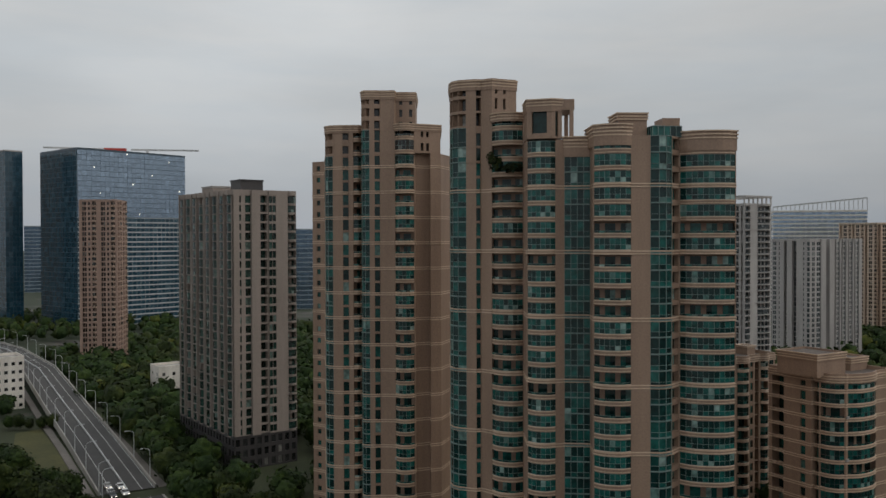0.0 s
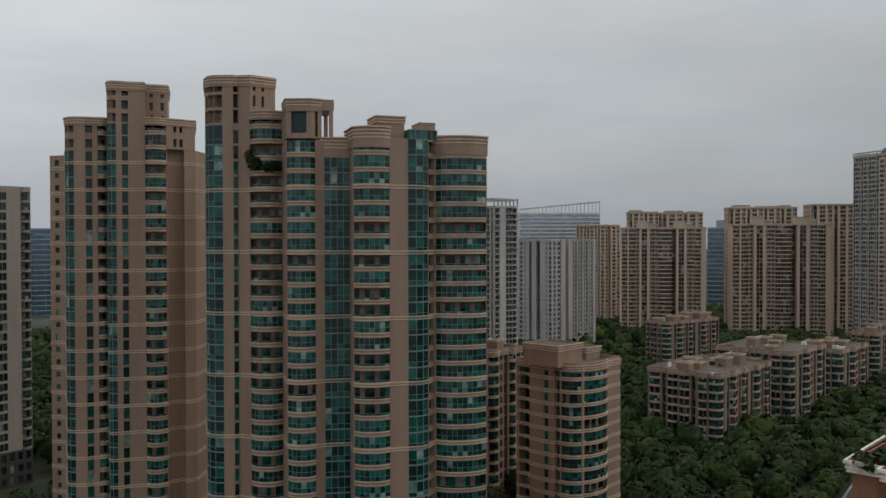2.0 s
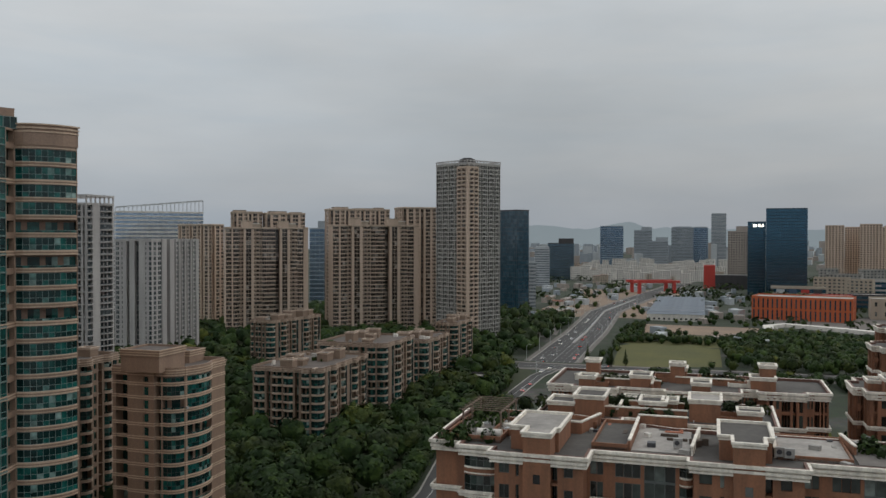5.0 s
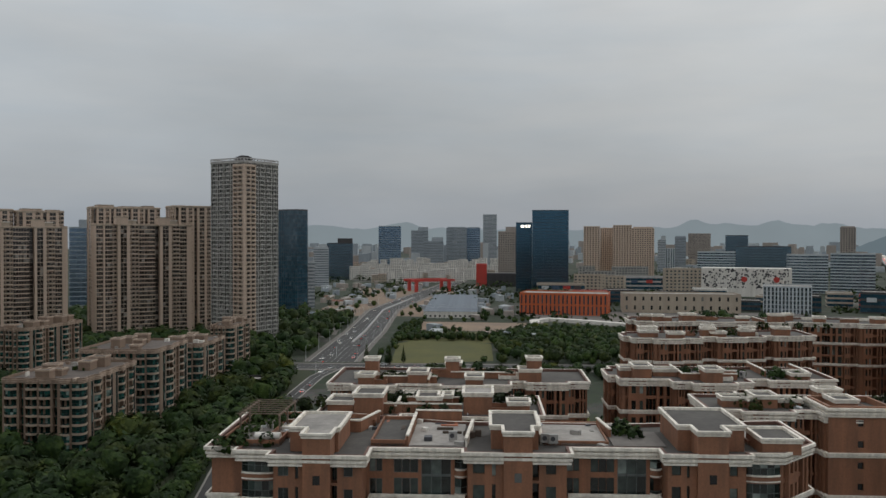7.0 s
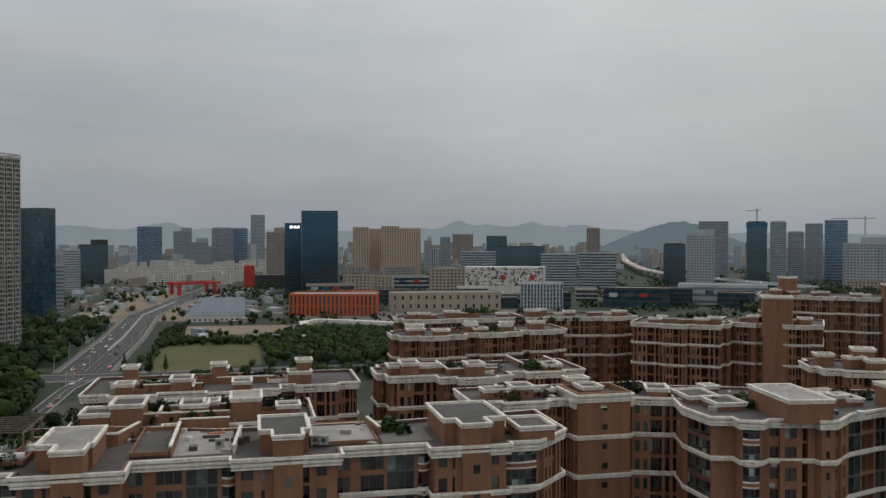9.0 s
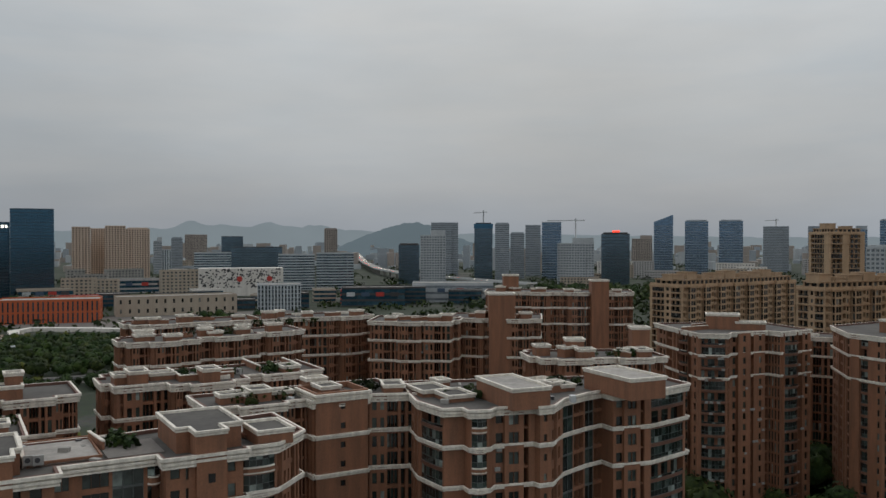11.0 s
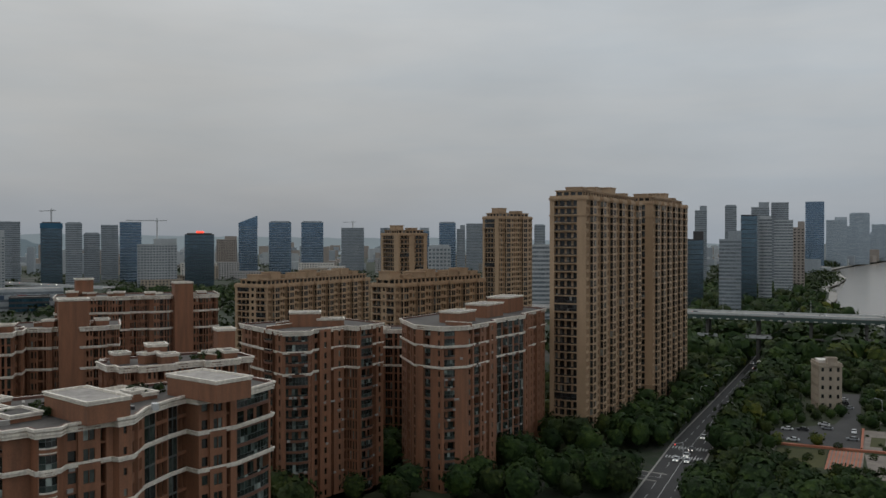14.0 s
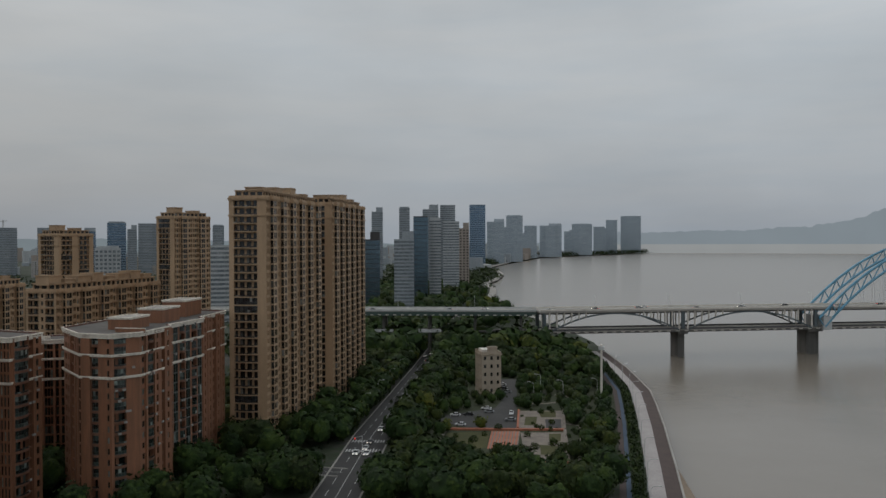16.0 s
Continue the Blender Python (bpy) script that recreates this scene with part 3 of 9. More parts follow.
def building(name, label, pts, floors, fh=3.0, sides=None, usual=("win", 4, 0.5, 0.9, 2.4, 0.2), wall=None, glass=None, trim=None,
             frame_mat=None, z0=0.0, bands=(), parapet=1.1, roof=None, apart=0, seed=1, category="apartment building", group="", cap=None, root=None, fascia=0.0, lines=0, eaves=None):
    """A building on a footprint (counter-clockwise). sides: what stands on each side; bands: (height, depth, out) of the string courses."""
    wall, glass, trim, roof = wall or CONC, glass or DGLASS, trim or wall or CONC, roof or ROOF
    frame_mat = frame_mat or STEEL_D
    rng = random.Random(seed)
    root = root or thing(name, label, category, group=group)
    left = [apart]
    sides = sides or {}
    outline = []
    w, g = Mesh(), Mesh()
    for i in range(len(pts)):
        e = Edge(pts[i], pts[(i + 1) % len(pts)])
        spec = sides.get(i, usual)
        if callable(spec):
            spec = spec(e)
        facade(root, w, g, e, spec, z0, floors, fh, wall, glass, trim, frame_mat, left, rng)
        outline.append(pts[i])
        if spec[0] == "balc" and spec[1] > 0.5:
            outline += [e.at(s, o, 0)[:2] for s, o in arc_points(e, 0.15, e.len - 0.15, spec[1], 8)[1:-1]]
    FOOT.append(pts)
    part("wall", w, [wall, frame_mat], root)
    if g.f:
        part("glazing", g, glass, root, kind="stuff")
    z1 = z0 + floors * fh
    pts = eaves or outline
    r = Mesh()
    r.face([(*p, z1) for p in offset_poly(pts, -0.05)])
    part("roof", r, roof, root)
    if fascia:
        f = Mesh()
        ring(f, pts, z1 - fascia, z1 + 0.4, 0.12, -0.1)
        part("fascia", f, wall, root)
        for k, dz in enumerate((0.25, 0.8, 1.35)):
            f = Mesh()
            ring(f, pts, z1 + 0.4 - dz, z1 + 0.62 - dz, 0.32 - 0.06 * k, 0.0)
            part("moulding", f, trim, root)
    for i in range(lines, floors if lines else 0, lines or 1):
        f = Mesh()
        for dz in (-0.2, 0.3):
            ring(f, pts, z0 + i * fh + dz, z0 + i * fh + dz + 0.22, 0.10, -0.05)
        part("moulding", f, trim, root)
    if parapet:
        p = Mesh()
        ring(p, pts, z1, z1 + parapet, 0.04, -0.3)
        part("parapet", p, cap or wall, root)
    for z, h, out in bands:
        b = Mesh()
        for a, c, o in (((0.0, 0.18, 0.10), (0.18, 0.31, -0.06), (0.31, 0.56, 0.22), (0.56, 0.72, -0.04), (0.72, 1.0, 0.38)) if h > 1.2 else ((0.0, 0.36, 0.06), (0.36, 0.52, -0.05), (0.52, 1.0, 0.22))):
            ring(b, pts, z + h * a, z + h * c, out * 0.6 + o, -0.05)
        part("cornice", b, trim, root)
    return root


def by_bay(width, share=0.5, sill=0.9, head=2.4, rec=0.2):
    """Windows at an even spacing along a side of any length."""
    return lambda e: ("win", max(1, round(e.len / width)), share, sill, head, rec) if e.len > 1.2 else ("bare",)


def by_glass(width, band=0.3):
    return lambda e: ("glass", max(1, round(e.len / width)), band)


def rect(x, y, w, d, rot):
    c, s = math.cos(radians(rot)), math.sin(radians(rot))
    return [(x + a * c - b * s, y + a * s + b * c) for a, b in ((-w / 2, -d / 2), (w / 2, -d / 2), (w / 2, d / 2), (-w / 2, d / 2))]


def local(h, pts, ox=0.0, oy=0.0):
    """Footprint from a local frame turned by h degrees."""
    c, s = math.cos(radians(h)), math.sin(radians(h))
    return [(ox + a * c - b * s, oy + a * s + b * c) for a, b in pts]


def roof_head(root, p, z0, z1, wall, trim, roof=None):
    """Stair head or tank house on a roof: walls, stepped coping and a sunk top; a part of its building."""
    m = Mesh()
    m.prism(p, z0, z1 - 0.9)
    ob = part("stair_head", m, wall, root)
    c = Mesh()
    ring(c, p, z1 - 0.9, z1 - 0.66, 0.15, -0.15)
    ring(c, p, z1 - 0.66, z1 - 0.54, 0.0, -0.15)
    ring(c, p, z1 - 0.54, z1 - 0.26, 0.28, -0.1)
    part("coping", c, trim, ob)
    r = Mesh()
    r.face([(*q, z1 - 0.6) for q in offset_poly(p, -0.1)])
    part("roof", r, roof or ROOF, ob)
    return ob


def roof_box(root, x, y, w, d, rot, z0, z1, wall, trim, roof=None):
    return roof_head(root, rect(x, y, w, d, rot), z0, z1, wall, trim, roof)


def pattern(pts, units, short=None, limit=20.0):
    """Splits every side of a footprint into a repeated row of units (length, what stands there). Sides under limit take the short row."""
    out, sides = [], {}
    for i in range(len(pts)):
        p, q = pts[i], pts[(i + 1) % len(pts)]
        L = math.hypot(q[0] - p[0], q[1] - p[1])
        row = units[i % len(units)] if isinstance(units, list) and isinstance(units[0], list) else short if short and L < limit else units
        total = sum(u[0] for u in row)
        n = max(1, round(L / total))
        s, was = 0.0, 0.0
        e = Edge(p, q)
        for k in range(n):
            for ln, spec, *step in row:
                o = step[0] if step else 0.0
                a = s / (n * total) * L
                if abs(o - was) > 0.01 and s > 0:
                    sides[len(out)] = ("solid",)
                    out.append(e.at(a, was, 0)[:2])
                sides[len(out)] = spec
                out.append(e.at(a, o, 0)[:2])
                s += ln
                was = o
        if was:
            sides[len(out)] = ("solid",)
            out.append(e.at(L, was, 0)[:2])
    return out, sides


def stepped(x, y, rot, units, depth, flank=("bare",)):
    """Footprint whose front is a row of units (length, metres out, what stands there), centred on a place; its sides run back by depth."""
    total = sum(u[0] for u in units)
    pts, specs, s = [], [], -total / 2
    for k, (ln, out, spec) in enumerate(units):
        if not pts or abs(pts[-1][1] + out) > 0.01:
            if pts:
                specs.append(("bare",))
            pts.append((s, -out))
        s += ln
        specs.append(spec)
        pts.append((s, -out))
    pts += [(total / 2, depth), (-total / 2, depth)]
    side = flank if isinstance(flank, list) else [(1.0, flank)]
    specs += [flank if not isinstance(flank, list) else ("win", 6, 0.5, 0.8, 2.4, 0.4), ("bare",)]
    run, whole = 0.0, sum(u[0] for u in side)
    for ln, spec in side:
        if run:
            pts.append((-total / 2, depth - (depth + units[0][1]) * run / whole))
        specs.append(spec)
        run += ln
    return local(rot, pts, x, y), dict(enumerate(specs))


def bays(pts, unit, width, out):
    """Adds bays of a given width, standing out of every long side at an even spacing."""
    res = []
    for i in range(len(pts)):
        e = Edge(pts[i], pts[(i + 1) % len(pts)])
        res.append(pts[i])
        n = int(e.len // unit)
        mid = e.at(e.len / 2, 0, 0)
        if n < 1 or e.n[0] * mid[0] + e.n[1] * mid[1] > 0:
            continue
        for k in range(n):
            c = e.len * (k + 0.5) / n
            res += [e.at(c + o, d, 0)[:2] for o, d in ((-width / 2, 0), (-width / 2, out), (width / 2, out), (width / 2, 0))]
    return res


def inside(p, poly, margin=0.0):
    """Whether a point lies in a footprint, and at least margin from its sides."""
    x, y = p
    hit = False
    n = len(poly)
    for i in range(n):
        (x0, y0), (x1, y1) = poly[i], poly[(i + 1) % n]
        if (y0 > y) != (y1 > y) and x < (x1 - x0) * (y - y0) / (y1 - y0) + x0:
            hit = not hit
    if not margin:
        return hit
    if margin > 0 and not hit:
        return False
    near = min(gap(p, poly[i], poly[(i + 1) % n]) for i in range(n))
    return hit and near > margin if margin > 0 else hit or near < -margin


def gap(p, a, b):
    """Distance of a point from a line between two points."""
    ax, ay = b[0] - a[0], b[1] - a[1]
    k = max(0, min(1, ((p[0] - a[0]) * ax + (p[1] - a[1]) * ay) / (ax * ax + ay * ay + 1e-9)))
    return math.hypot(p[0] - a[0] - ax * k, p[1] - a[1] - ay * k)

# ---- ground, river, roads ----
def flat(name, pts, z, mat, label, category, kind="structure", parent=None):
    m = Mesh()
    m.face([(x, y, z) for x, y in pts])
    return tagged(part(name, m, mat, parent), label=label, category=category, kind=kind)


def ribbon(line, w0, w1):
    """Left and right edges of a strip that follows a line, from w0 to w1 metres to its right."""
    a, b = [], []
    for i, p in enumerate(line):
        q0, q1 = line[max(0, i - 1)], line[min(len(line) - 1, i + 1)]
        d = Vector((q1[0] - q0[0], q1[1] - q0[1])).normalized()
        n = (d.y, -d.x)
        a.append((p[0] + n[0] * w0, p[1] + n[1] * w0))
        b.append((p[0] + n[0] * w1, p[1] + n[1] * w1))
    return a, b


def strip_on(name, line, w0, w1, z, mat, label, category, thick=0.0, kind="structure", zs=None):
    a, b = ribbon(line, w0, w1)
    m = Mesh()
    z_at = zs or [z] * len(line)
    for i in range(len(line) - 1):
        m.face([(*a[i], z_at[i]), (*b[i], z_at[i]), (*b[i + 1], z_at[i + 1]), (*a[i + 1], z_at[i + 1])])
        if thick:
            for e, o in ((a, 1), (b, -1)):
                f = [(*e[i], z_at[i] - thick), (*e[i], z_at[i]), (*e[i + 1], z_at[i + 1]), (*e[i + 1], z_at[i + 1] - thick)]
                m.face(f if o > 0 else f[::-1])
    return tagged(part(name, m, mat), label=label, category=category, kind=kind)


def along(p, q, k):
    return (p[0] + (q[0] - p[0]) * k, p[1] + (q[1] - p[1]) * k)


def fine(line, step=12.0):
    """More points on a line."""
    out = []
    for p, q in zip(line, line[1:]):
        n = max(1, int(math.hypot(q[0] - p[0], q[1] - p[1]) / step))
        out += [along(p, q, i / n) for i in range(n)]
    return out + [line[-1]]


BANK = [(-1500, 2200), (-300, 400), (-62, 20), (72, -166), (107.2, -229.5), (123, -257.5), (138.3, -284), (154.7, -312.6), (175.4, -347.3), (196, -381), (211.2, -401), (240.7, -439.4), (261.4, -463.7), (289, -496),
        (320.5, -534), (357, -570), (384, -596), (419, -635), (568, -770), (649, -832), (708, -924), (789, -1031), (893, -1141), (952, -1248), (1095, -1458), (1247, -1635), (1370, -1746), (1605, -2162), (1989, -2914),
        (2060, -3490), (2130, -4290), (2250, -4900)]
gm, gt, gb = mat_new("city_ground")
g_co = gt.nodes.new("ShaderNodeTexCoord")
g_n = node(gt, "ShaderNodeTexNoise", Scale=0.012, Detail=8.0, Roughness=0.65)
g_n2 = node(gt, "ShaderNodeTexNoise", Scale=0.35, Detail=4.0, Roughness=0.6)
for n_ in (g_n, g_n2):
    gt.links.new(g_co.outputs["Object"], n_.inputs["Vector"])
g_r = gt.nodes.new("ShaderNodeValToRGB")
ge = g_r.color_ramp.elements
ge[0].position, ge[0].color = 0.40, (0.020, 0.034, 0.012, 1)
ge[1].position, ge[1].color = 0.76, (0.17, 0.155, 0.135, 1)
for p_, c_ in ((0.54, (0.033, 0.05, 0.020)), (0.60, (0.08, 0.078, 0.066)), (0.66, (0.14, 0.128, 0.11))):
    k_ = ge.new(p_)
    k_.color = (*c_, 1)
gt.links.new(g_n.outputs["Fac"], g_r.inputs[0])
g_m = gt.nodes.new("ShaderNodeMixRGB")
g_m.blend_type = "MULTIPLY"
g_m.inputs[0].default_value = 0.7
gt.links.new(g_r.outputs[0], g_m.inputs[1])
gt.links.new(g_n2.outputs["Color"], g_m.inputs[2])
gt.links.new(g_m.outputs[0], gb.inputs["Base Color"])
gb.inputs["Roughness"].default_value = 0.95
flat("ground", BANK + [(4950, -4900), (4950, 4950), (-3200, 4950)], 0.0, gm, "dark green and grey city ground with grass, earth and paving", "ground")

wm, wtn, wb = mat_new("river_water")
w_c = wtn.nodes.new("ShaderNodeTexCoord")
w_n = node(wtn, "ShaderNodeTexNoise", Scale=0.02, Detail=5.0)
wtn.links.new(w_c.outputs["Object"], w_n.inputs["Vector"])
w_r = wtn.nodes.new("ShaderNodeMixRGB")
w_r.inputs[1].default_value, w_r.inputs[2].default_value = (0.17, 0.145, 0.115, 1), (0.22, 0.19, 0.155, 1)
wtn.links.new(w_n.outputs["Fac"], w_r.inputs[0])
wtn.links.new(w_r.outputs[0], wb.inputs["Base Color"])
wb.inputs["Roughness"].default_value = 0.22
w_n3 = node(wtn, "ShaderNodeTexNoise", Scale=0.25, Detail=6.0)
wtn.links.new(w_c.outputs["Object"], w_n3.inputs["Vector"])
w_b = node(wtn, "ShaderNodeBump", Strength=0.14, Distance=0.4)
wtn.links.new(w_n3.outputs["Fac"], w_b.inputs["Height"])
wtn.links.new(w_b.outputs[0], wb.inputs["Normal"])
flat("water", [(-4900, -4950), (4900, -4950), (4900, 300), (-4900, 4900)], -4.0, wm, "calm muddy brown river under a grey sky", "river")
bank_line = fine(BANK[1:20], 15)
a_, b_ = ribbon(bank_line, 0.0, 1.2)
em = Mesh()
for i in range(len(bank_line) - 1):
    em.face([(*a_[i], 0.0), (*b_[i], -4.3), (*b_[i + 1], -4.3), (*a_[i + 1], 0.0)])
tagged(part("embankment", em, surf("river_mud", (0.33, 0.25, 0.18), (0.24, 0.185, 0.135), 0.9, 0.6, 0.05, streak=False)), "sloping muddy river embankment", "embankment", kind="structure")
near_bank = fine(BANK[2:14], 10)
STRIP_D = surf("dark_red_strip", (0.085, 0.058, 0.05), (0.06, 0.043, 0.04), 0.85, 1.5, 0.2, streak=False)
strip_on("promenade", near_bank, -10.2, -5.3, 0.10, surf("promenade_paving", (0.40, 0.37, 0.36), (0.31, 0.285, 0.275), 0.85, 1.5, 0.1, streak=False), "pale paved riverside promenade", "promenade", 0.1)
strip_on("retaining_strip", near_bank, -5.3, -0.7, 0.04, STRIP_D, "dark reddish brown strip along the river wall", "pavement", 0.2)
strip_on("river_kerb", near_bank, -0.7, 0.0, 0.25, CONC, "pale concrete kerb along the river", "kerb", 2.2)
# bare mud slopes into the water below the kerb where the bank is widest
sh_line = fine(BANK[2:7], 4)
wob = random.Random(6)
shore_w = [5.6 * min(1.0, (len(sh_line) - 1 - i) / 16) * wob.uniform(0.86, 1.1) + 0.05 for i in range(len(sh_line))]
sm = Mesh()
sh_a = ribbon(sh_line, 0.0, 0.0)[0]
sh_n = [Vector((ribbon(sh_line, 0, 1)[1][i][0] - p[0], ribbon(sh_line, 0, 1)[1][i][1] - p[1])) for i, p in enumerate(sh_a)]
for i in range(len(sh_line) - 1):
    far_i, far_j = [(sh_a[k][0] + sh_n[k].x * shore_w[k], sh_a[k][1] + sh_n[k].y * shore_w[k]) for k in (i, i + 1)]
    sm.face([(*sh_a[i], -0.6), (*far_i, -4.15), (*far_j, -4.15), (*sh_a[i + 1], -0.6)])
tagged(part("shore", sm, bpy.data.materials["river_mud"]), "bare brown mud along the river edge", "shore", kind="structure")
strip_on("quay", fine(BANK[17:28], 40), -9.0, 0.5, 0.06, CONC, "pale stone quay along the far bank", "quay", 2.0)
strip_on("running_track", near_bank, -16.6, -15.2, 0.06, PATH_B, "blue running track beside the promenade", "path", 0.05)
strip_on("cycle_track", near_bank, -18.6, -16.7, 0.05, STRIP_D, "dull red cycle track beside the promenade", "path", 0.05)

ROADS = []  # line, half width: kept clear of trees


def road(line, half, label, lanes=2, mark=True, z=0.05, zs=None):
    ROADS.append((line, half + (1.0 if half < 9 else 2.5)))
    strip_on("road", line, -half, half, z, ASPHALT, label, "road", 0.0, zs=zs)
    for s in (-1, 1):
        strip_on("kerb", line, s * (half + 0.3) - 0.3, s * (half + 0.3) + 0.3, z + 0.14, CONC, "pale concrete kerb", "kerb", 0.3, zs=[q + 0.14 for q in zs] if zs else None)
        if not zs and half > 8:
            strip_on("pavement", line, s * (half + 2.2) - 1.6, s * (half + 2.2) + 1.6, z + 0.11, PAVE, "grey paved footway", "pavement", 0.2)
    if mark:
        mk = Mesh()
        for i in range(-lanes + 1, lanes):
            off = i * half / lanes
            a, b = ribbon(fine(line, 6.0), off - 0.09, off + 0.09)
            zz = z + 0.02
            for k in range(len(a) - 1):
                if i == 0 or k % 2 == 0:
                    zk = (zs[0] + (zs[-1] - zs[0]) * k / len(a) if zs else z) + 0.02
                    zl = (zs[0] + (zs[-1] - zs[0]) * (k + 1) / len(a) if zs else z) + 0.02
                    mk.face([(*a[k], zk), (*b[k], zk), (*b[k + 1], zl), (*a[k + 1], zl)])
        tagged(part("road_markings", mk, MARK), "worn white lane lines", "road marking", kind="structure")


RIVER_ROAD = [(-88, 243), (12, 82), (100, -50), (185.5, -165.5), (233, -226.5), (329, -361), (430, -500), (560, -680)]
road(RIVER_ROAD, 6.8, "asphalt riverside road with worn lane lines", 2)
strip_on("service_lane", fine(RIVER_ROAD[3:7], 12), 15.4, 18.4, 0.04, PAVE, "grey paved footway among trees", "path", 0.04)
MAIN_ROAD = [(390, 331), (469, 379), (528, 414), (603, 462), (690, 518), (849, 592), (1060, 685), (1203, 752), (1500, 905)]
road(MAIN_ROAD, 13.5, "wide asphalt avenue with lane lines", 4)
strip_on("median", fine(MAIN_ROAD[1:6], 12), -1.1, 1.1, 0.35, CONC, "pale concrete median of the avenue", "median", 0.35)
strip_on("median_fence", fine(MAIN_ROAD[1:6], 12), -0.1, 0.1, 1.5, STEEL_W, "pale steel fence along the median", "fence", 1.2)
SIDE_ROAD = [(30, 96), (164, 185), (206, 220), (258, 253), (300, 277), (345, 303), (374, 314)]
road(SIDE_ROAD, 3.4, "narrow street between the housing blocks", 1)
ROADS.append((SIDE_ROAD[1:4], 6.0))
CROSS_ROAD = [(560, 10), (430, 230), (379, 314), (300, 450), (180, 640)]
road(CROSS_ROAD, 10.0, "asphalt cross street", 2, z=0.03)
GATE_ROAD = [(203, -184), (231, -169), (262, -146), (300, -112), (340, -90)]
road(GATE_ROAD, 4.2, "narrow street off the riverside road", 1, z=0.04)
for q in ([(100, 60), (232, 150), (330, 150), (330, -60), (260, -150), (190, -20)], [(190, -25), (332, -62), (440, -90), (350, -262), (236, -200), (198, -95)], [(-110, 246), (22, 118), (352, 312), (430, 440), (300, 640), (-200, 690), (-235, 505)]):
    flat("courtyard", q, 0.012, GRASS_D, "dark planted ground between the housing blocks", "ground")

# ---- the tan curved towers ----
TW = dict(wall=TAN, glass=TEAL, trim=TAN_TRIM, frame_mat=FRAME_T)
SLIT = ("win", 1, 0.85, 0.25, 2.75, 0.45)


def bow(pts, sides, swells, steps=3):
    """Swells some sides of a footprint into short chords that share the side's make-up."""
    out, made = [], {}
    for i, p in enumerate(pts):
        e = Edge(p, pts[(i + 1) % len(pts)])
        cuts = steps if i in swells else 1
        for k in range(cuts):
            q = k / cuts
            made[len(out)] = sides[i]
            out.append(e.at(e.len * q, swells.get(i, 0) * 4 * q * (1 - q), 0)[:2])
    return out, made


def crest(root, line, z0, z1, count):
    """A deep fascia with mouldings on part of a roof edge."""
    f = Mesh()
    ring(f, line, z0, z1, 0.14, -0.3)
    part("fascia", f, TAN, root)
    for k in range(count):
        f = Mesh()
        z = z1 - 0.2 - 0.62 * k
        ring(f, line, z, z + 0.24, 0.38 - 0.06 * k, 0.0)
        part("moulding", f, TAN_TRIM, root)


def bulge(pts, i, swell):
    e = Edge(pts[i], pts[i + 1])
    return [e.at(q, o, 0)[:2] for q, o in arc_points(e, 0.15, e.len - 0.15, swell, 8)]


near_base = [(1.5, 174), (4.7, 170.5), (6.6, 169.9), (7.7, 170.2), (9.6, 168.5), (15.8, 166.5), (15.7, 159), (21, 157.5), (22.6, 158), (27.3, 157.5),
             (27, 152.5), (33.6, 151), (36.9, 151), (41, 152), (43, 154.5), (52.8, 153), (54, 170), (54, 190), (1.5, 190)]
COLUMN = ("glass", 1, 0.26, 0.85)
near_make = {0: COLUMN, 1: ("solid",), 2: SLIT, 3: ("solid",), 4: ("balc", 1.5, 0.72, 0.35), 5: ("solid",), 6: ("balc", 1.2, 0.66, 0.75),
             7: ("solid",), 8: ("glass", 4, 0.25, 0.85), 9: ("solid",), 10: ("balc", 1.2, 0.66, 0.7), 11: ("solid",), 12: COLUMN,
             13: ("win", 1, 0.86, 0.6, 2.6, 0.9), 14: ("balc", 1.6, 0.6, 0.72), 15: ("solid",), 16: ("bare",), 17: ("bare",), 18: ("bare",)}
near_pts, near_sides = bow(near_base, near_make, {0: 0.9, 12: 0.7})
tower_a = building("apartment_tower", "tall tan-tiled apartment tower with curved balconies and teal glass", near_pts, 31, 3.0, near_sides, **TW,
                   parapet=0, roof=ROOF, seed=4, lines=4)
crest(tower_a, near_base[8:10] + [(27.2, 160), (22.6, 160)], 89.8, 93.6, 4)
crest(tower_a, bulge(near_base, 10, 1.2) + [(33.6, 160), (27, 160)], 91.2, 95.0, 4)
crest(tower_a, bulge(near_base, 14, 1.6) + [(52.8, 153), (54, 170), (43, 170)], 90.4, 94.0, 3)
top = dict(root=tower_a, **TW)
shaft = near_base[:4] + [(9.8, 168.9), (13.2, 170.5), (14.8, 171), (14.8, 184), (1.5, 184)]
made = {0: COLUMN, 1: ("solid",), 2: SLIT}
q, sides = bow(shaft, {i: made.get(i, ("solid",)) for i in range(9)}, {0: 0.9})
building("", "", q, 1, 3.9, sides, z0=93, parapet=0, **top)
made = {0: ("win", 1, 0.9, 0.35, 2.75, 1.4), 2: ("win", 1, 0.9, 0.3, 2.9, 1.4), 4: ("win", 2, 0.3, 0.6, 2.7, 0.6)}
q, sides = bow(shaft, {i: made.get(i, ("solid",)) for i in range(9)}, {0: 0.9})
building("", "", q, 3, 3.0, sides, z0=96.9, fascia=1.6, parapet=0.6, root=tower_a, wall=TAN, glass=DGLASS, trim=TAN_TRIM, frame_mat=FRAME_T)
building("", "", [(9.6, 168.7), (15.8, 166.7), (18, 172), (12, 178)], 2, 2.9, {0: ("balc", 1.5, 0.72, 0.2)}, ("bare",), z0=93.2, fascia=1.4, parapet=0.4, **top)
